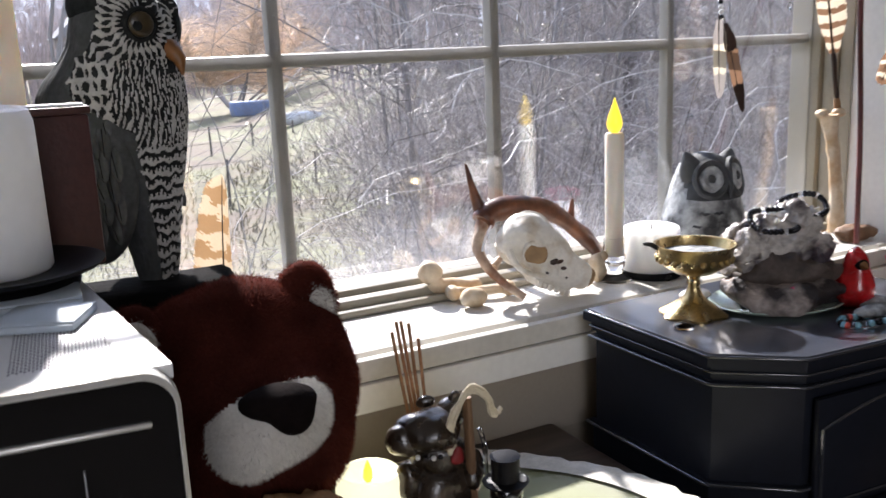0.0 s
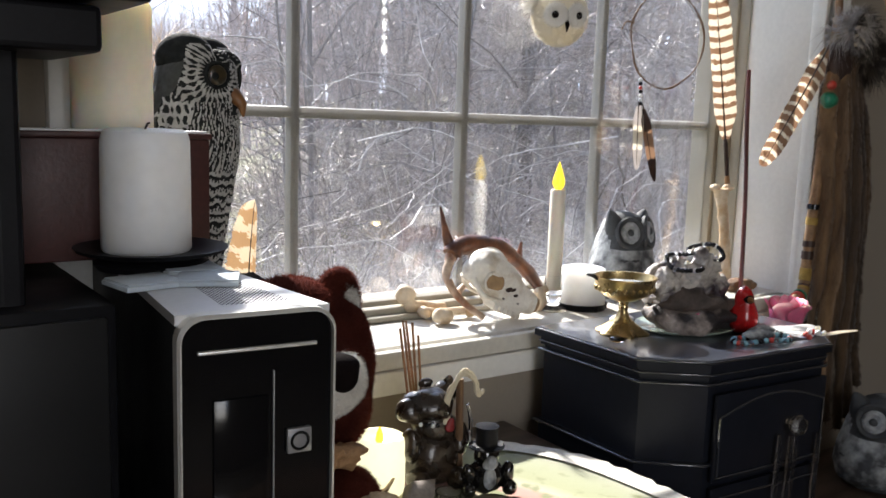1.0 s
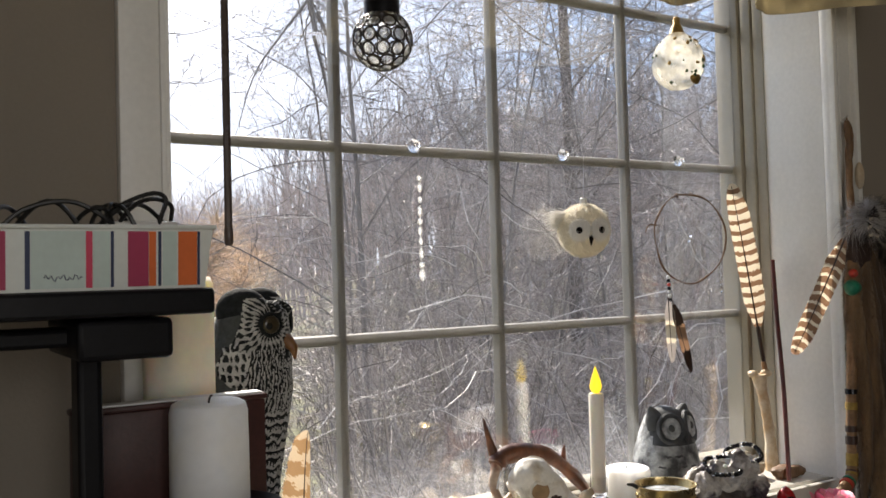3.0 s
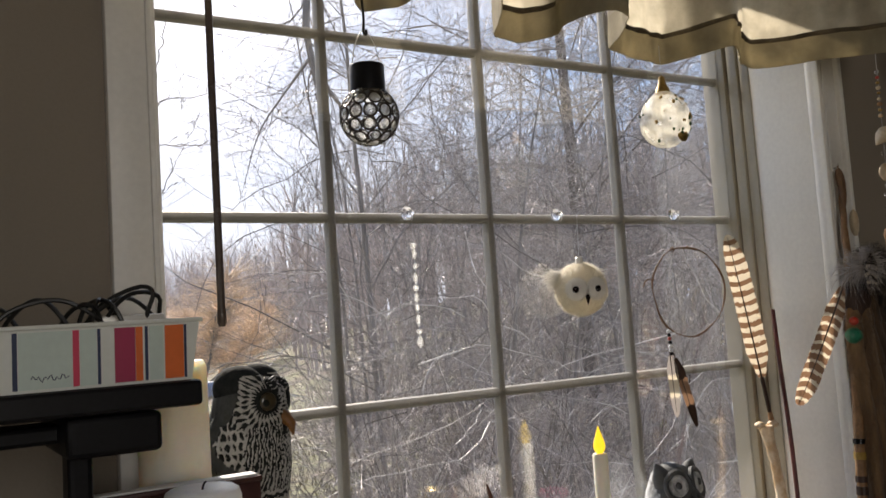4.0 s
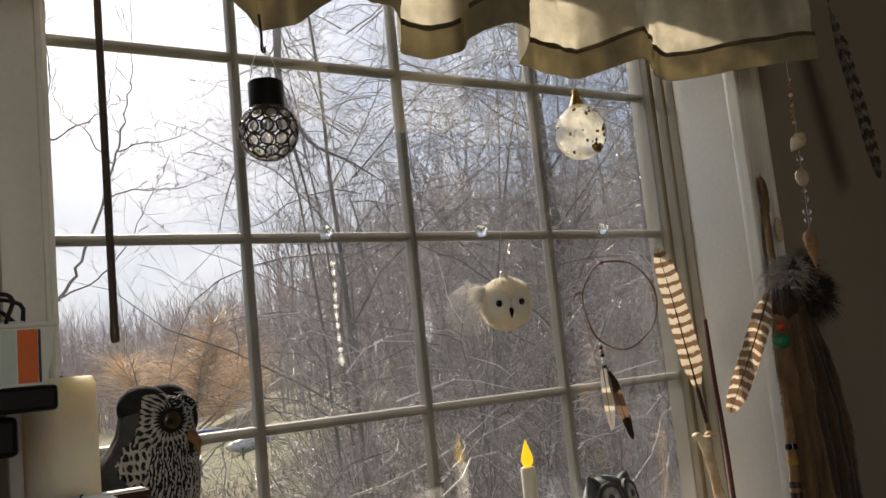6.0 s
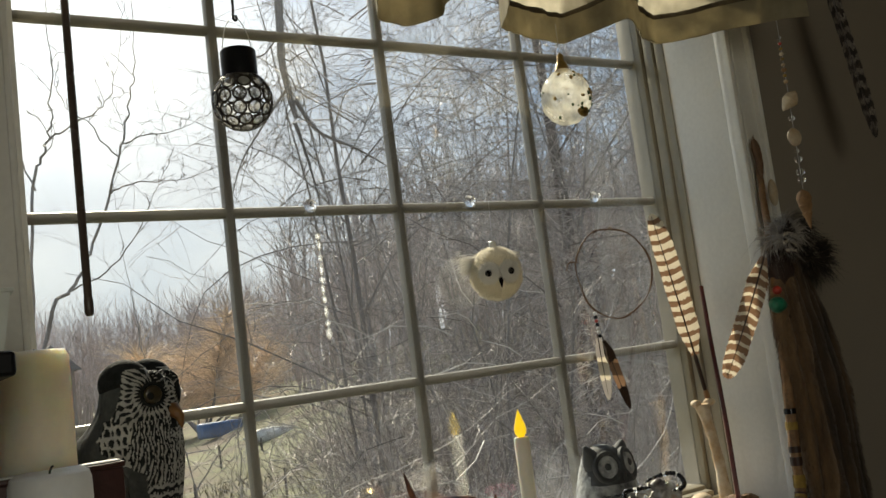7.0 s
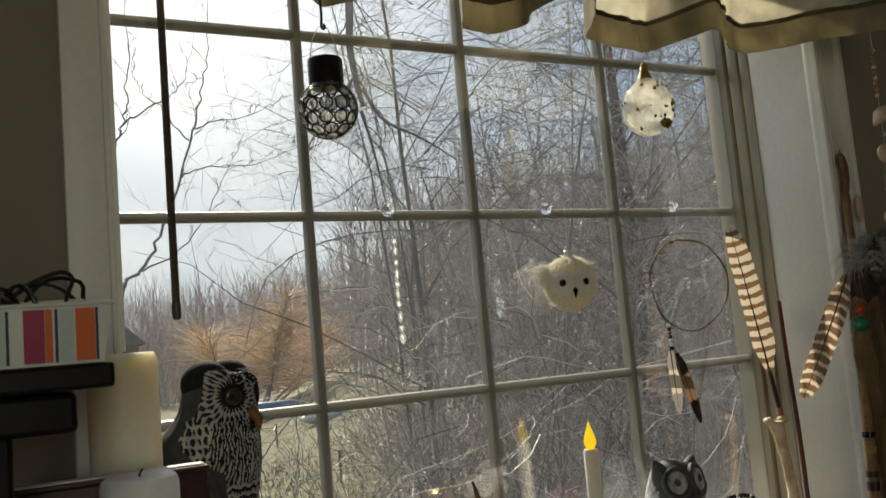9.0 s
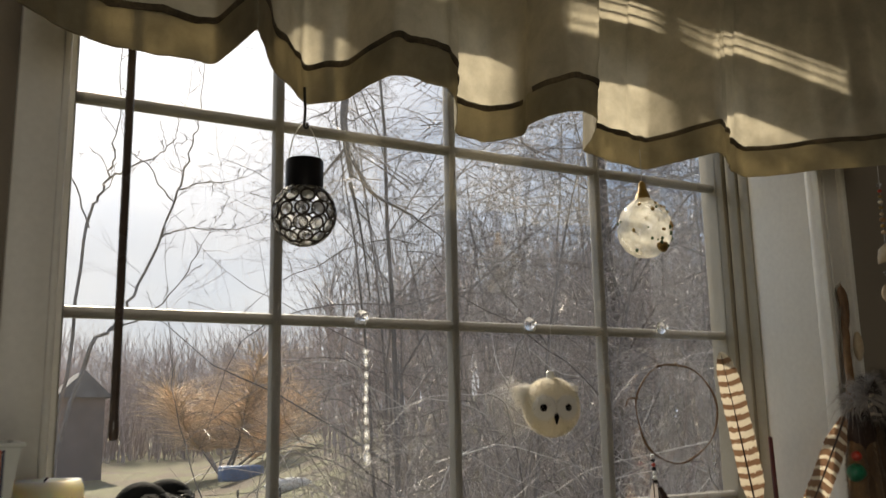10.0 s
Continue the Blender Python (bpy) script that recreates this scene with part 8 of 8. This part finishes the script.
part("whelk", G().lathe([(0.0005, -0.016), (0.006, -0.008), (0.012, 0.002), (0.010, 0.010), (0.005, 0.016), (0.0005, 0.020)], 16, at=Matrix.Translation((0.003, 0, 1.462)) @ rot(20, 35, 0)).rumple(0.002, 120, 1), BONE, shs)
part("disc_shell", G().ball((0.002, 0, 1.408), (0.0145, 0.006, 0.0135), 22, 14), BONE, shs)
part("spiral_shell", G().lathe([(0.0005, -0.036), (0.003, -0.028), (0.0045, -0.020), (0.0075, -0.012), (0.0065, -0.010), (0.0100, 0.0), (0.0090, 0.002), (0.0110, 0.010), (0.0085, 0.018), (0.0005, 0.024)], 18, at=Matrix.Translation((0.0, 0, 1.305)) @ rot(0, -5, 0)), SUEDE, shs)
wf = thing("feather", pose(1.262, 0.742, 1.725, 0, 0, 0), "dark barred feather hanging from a cord by the wall", "feather", "feathers")
part("shaft", G().tube([(0, 0, 0.14), (0.002, 0, 0.06), (0.004, 0, 0.0)], 0.0012, 6), QUILL, wf)
wv = part("plume", G().ball((0, 0, 0), 0.002, 8, 6), QUILL, wf, at=pose(0.004, 0, -0.01, 0, 164, 0))
feather(0.30, 0.020, [0.05 + 0.95 * k / 24 for k in range(24)], [CHARCOAL, FLUFF], wv, 0.06, 0.3, 80, 1, 1, 11, 0.0014, 0.04, 28)

# ---- on the round cloth ----
vot = thing("votive_candle", pose(0.263, 0.730, TABLE_Z + 0.0062), "short lit pale yellow votive candle", "candle", "candles")
VOTWAX = glow_material("glowing_yellow_wax", (0.95, 0.88, 0.55), 0.24, (0.78, 0.73, 0.48))
part("wax", G().lathe([(0.0235, 0), (0.0258, 0.003), (0.0256, 0.052), (0.0240, 0.0565), (0.0205, 0.057), (0.016, 0.053), (0.0005, 0.048)], 36), VOTWAX, vot)
part("flame", G().lathe([(0.001, 0.046), (0.0042, 0.052), (0.0035, 0.058), (0.0004, 0.066)], 14), FLAME, vot)
bf = G()
bf.ball((0, 0, 0.030), (0.034, 0.028, 0.032), 28, 18)
bf.ball((0.002, -0.002, 0.060), (0.023, 0.021, 0.022), 24, 16)
bf.ball((-0.008, -0.010, 0.086), (0.026, 0.020, 0.016), 24, 16)
bf.ball((0.014, 0.0, 0.092), (0.014, 0.014, 0.013), 20, 12)
bf.ball((-0.028, -0.012, 0.082), (0.014, 0.012, 0.012), 18, 12)
bf.ball((0.018, -0.002, 0.104), (0.006, 0.004, 0.006), 12, 8)
bf.ball((-0.004, 0.006, 0.1025), (0.007, 0.004, 0.005), 12, 8)
for s in (-1, 1):
    bf.ball((s * 0.022, -0.024, 0.012), (0.012, 0.015, 0.012), 18, 12)
    bf.ball((s * 0.026, -0.012, 0.046), (0.010, 0.011, 0.018), 18, 12)
bf.v = [(x, y, max(0.0, z)) for x, y, z in bf.v]
bf.rumple(0.0035, 60, 4)
MAROON_BOW = material("dark_red_bow", (0.28, 0.012, 0.016), 0.5, 0, 0.2, 60.0, 200.0, 0.1)
bear2 = thing("incense_holder", pose(0.317, 0.722, TABLE_Z + 0.0062, 0, 0, -10), "dark resin bear-shaped incense holder with a red bow", "incense holder")
part("figure", bf, material("glossy_brown_resin", (0.020, 0.013, 0.009), 0.26, 0, 0.3, 50.0, 260.0, 0.4, tint=(0.055, 0.036, 0.022), edge=(0.45, 0.7), coat=0.5), bear2)
part("bow", G().ball((0.012, -0.022, 0.066), (0.005, 0.0035, 0.007), 14, 10).rumple(0.003, 90, 1), MAROON_BOW, bear2, "red bow")
for k in range(6):
    part("bead", G().ball((-0.020 + 0.006 * k, -0.021 - 0.002 * math.sin(k), 0.070 - 0.001 * k), 0.0022, 8, 6), (PAPER, DARKBEAD)[k % 2], bear2)
INC = material("tan_incense", (0.38, 0.20, 0.10), 0.8, 0, 0.2, 80, 300, 0.3)
for k, (tx, ty, tz) in enumerate(((0.304, 0.762, 0.908), (0.311, 0.768, 0.914), (0.316, 0.770, 0.913), (0.320, 0.764, 0.912), (0.329, 0.766, 0.897))):
    solo("incense_stick", G().tube([(0.320 + 0.002 * k, 0.748, TABLE_Z + 0.006), ((0.320 + tx) / 2 + 0.001 * k, 0.757, 0.84), (tx, ty, tz)], 0.0014, 6), INC, "thin tan incense stick", "incense", group="incense sticks")
st = thing("wool_staff", pose(0.337, 0.700, TABLE_Z + 0.0062), "little wooden staff with a loop of cream wool", "staff")
part("stick", G().tube([(0.001, 0, 0), (0, 0, 0.05), (-0.003, -0.002, 0.112)], [0.0042, 0.0040, 0.0038], 9).rumple(0.0008, 100, 2), WOODSTICK, st)
WOOL = material("cream_wool", (0.74, 0.66, 0.50), 0.95, 0, 0.1, 60, 500, 0.5)
for k in range(5):
    o_ = 0.0012 * k
    part("wool_strand", G().tube(spline([(-0.013 - o_, 0, 0.068), (-0.017 - o_, -0.003, 0.090), (-0.010, -0.005, 0.108 + o_), (0.0, -0.005, 0.1165 + o_), (0.012, -0.005, 0.108 + o_), (0.017 + o_, -0.003, 0.094), (0.024 + o_, 0, 0.090 + o_)], 20), 0.0017, 6).rumple(0.0015, 150, k), WOOL, st)
part("bead_string", G().tube(spline([(0.006, -0.004, 0.085), (0.010, -0.005, 0.065), (0.009, -0.005, 0.040)], 10), 0.002, 6).rumple(0.001, 300, 1), BEADGLASS, st)
sn = thing("hat_figurine", pose(0.353, 0.676, TABLE_Z + 0.0062, 0, 0, -20), "small dark figurine in a black top hat", "figurine")
g = G()
g.ball((0, 0, 0.016), (0.019, 0.016, 0.017), 22, 14)
g.ball((0, 0, 0.038), (0.0125, 0.012, 0.012), 20, 12, 1)
for s in (-1, 1):
    g.ball((s * 0.020, -0.008, 0.022), (0.0065, 0.007, 0.011), 14, 10)
    g.ball((s * 0.021, -0.012, 0.008), (0.008, 0.009, 0.008), 14, 10, 1)
g.v = [(x, y, max(0, z)) for x, y, z in g.v]
GLAZE = material("glossy_black_glaze", (0.012, 0.011, 0.011), 0.14, 0, 0.2, 60.0, 200.0, 0.2, coat=0.7)
part("body", g.rumple(0.0018, 90, 3), [GLAZE, GLAZE], sn)
part("beard", G().ball((0.001, -0.0125, 0.033), (0.0075, 0.0045, 0.0070), 16, 12).rumple(0.002, 120, 2), STONE, sn, "pale grey beard")
part("hat", G().lathe([(0.0175, 0.046), (0.0180, 0.0475), (0.0112, 0.049), (0.0108, 0.066), (0.0118, 0.0672), (0.0005, 0.0675)], 28), BLACKPLASTIC, sn, "black top hat")
part("hat_flower", G().ball((0.012, -0.005, 0.050), 0.0032, 10, 8), PAPER, sn)
part("shirt_front", G().ball((0, -0.0135, 0.018), (0.007, 0.004, 0.011), 14, 10), STONE, sn)
solo("leaf_figurine", G().ball((0, 0, 0.020), (0.008, 0.006, 0.020), 16, 12).rumple(0.002, 70, 3), material("lime_glaze", (0.42, 0.50, 0.04), 0.3, 0, 0.2, 60, 200, 0.1), "small lime green figurine behind the staff", "figurine", pose(0.342, 0.742, TABLE_Z + 0.0062))
g = G().ball((0, 0, 0.014), (0.030, 0.018, 0.014), 40, 24)
for i, (x, y, z) in enumerate(g.v):
    g.v[i] = (x, y * (1 + 0.05 * math.sin(x * 900)), 0.0005 + max(0, z) * (1 + 0.06 * math.sin(x * 900)))
solo("sea_shell", g.rumple(0.003, 60, 4), BONE, "ribbed tan sea shell on the cloth", "shell", pose(0.222, 0.668, TABLE_Z + 0.006, 0, 0, 20), "shells")
solo("sea_shell", G().lathe([(0.0005, -0.026), (0.010, -0.014), (0.015, 0.0), (0.012, 0.010), (0.006, 0.020), (0.0005, 0.028)], 24, at=rot(0, 70, 20)).rumple(0.004, 60, 2).rumple(0.002, 160, 3), FLUFF, "pointed grey-white sea shell on the cloth", "shell", pose(0.272, 0.672, TABLE_Z + 0.0200), "shells")
solo("crystal_cup", G().lathe([(0.010, 0), (0.012, 0.004), (0.013, 0.014), (0.0122, 0.014), (0.010, 0.005), (0.0005, 0.004)], 20), GLASS, "tiny clear glass cup on the cloth", "cup", pose(0.303, 0.668, TABLE_Z + 0.0062))
g = G().lathe([(0.012, 0), (0.030, 0.003), (0.044, 0.012), (0.049, 0.022), (0.0465, 0.0225), (0.040, 0.014), (0.026, 0.006), (0.0005, 0.005)], 40, sx=1.1, sy=0.8)
solo("shell_bowl", g.rumple(0.003, 40, 6), BONE, "shallow tan shell bowl beside the lit candle", "shell", pose(0.218, 0.716, TABLE_Z + 0.0062, 0, 0, 20), "shells")
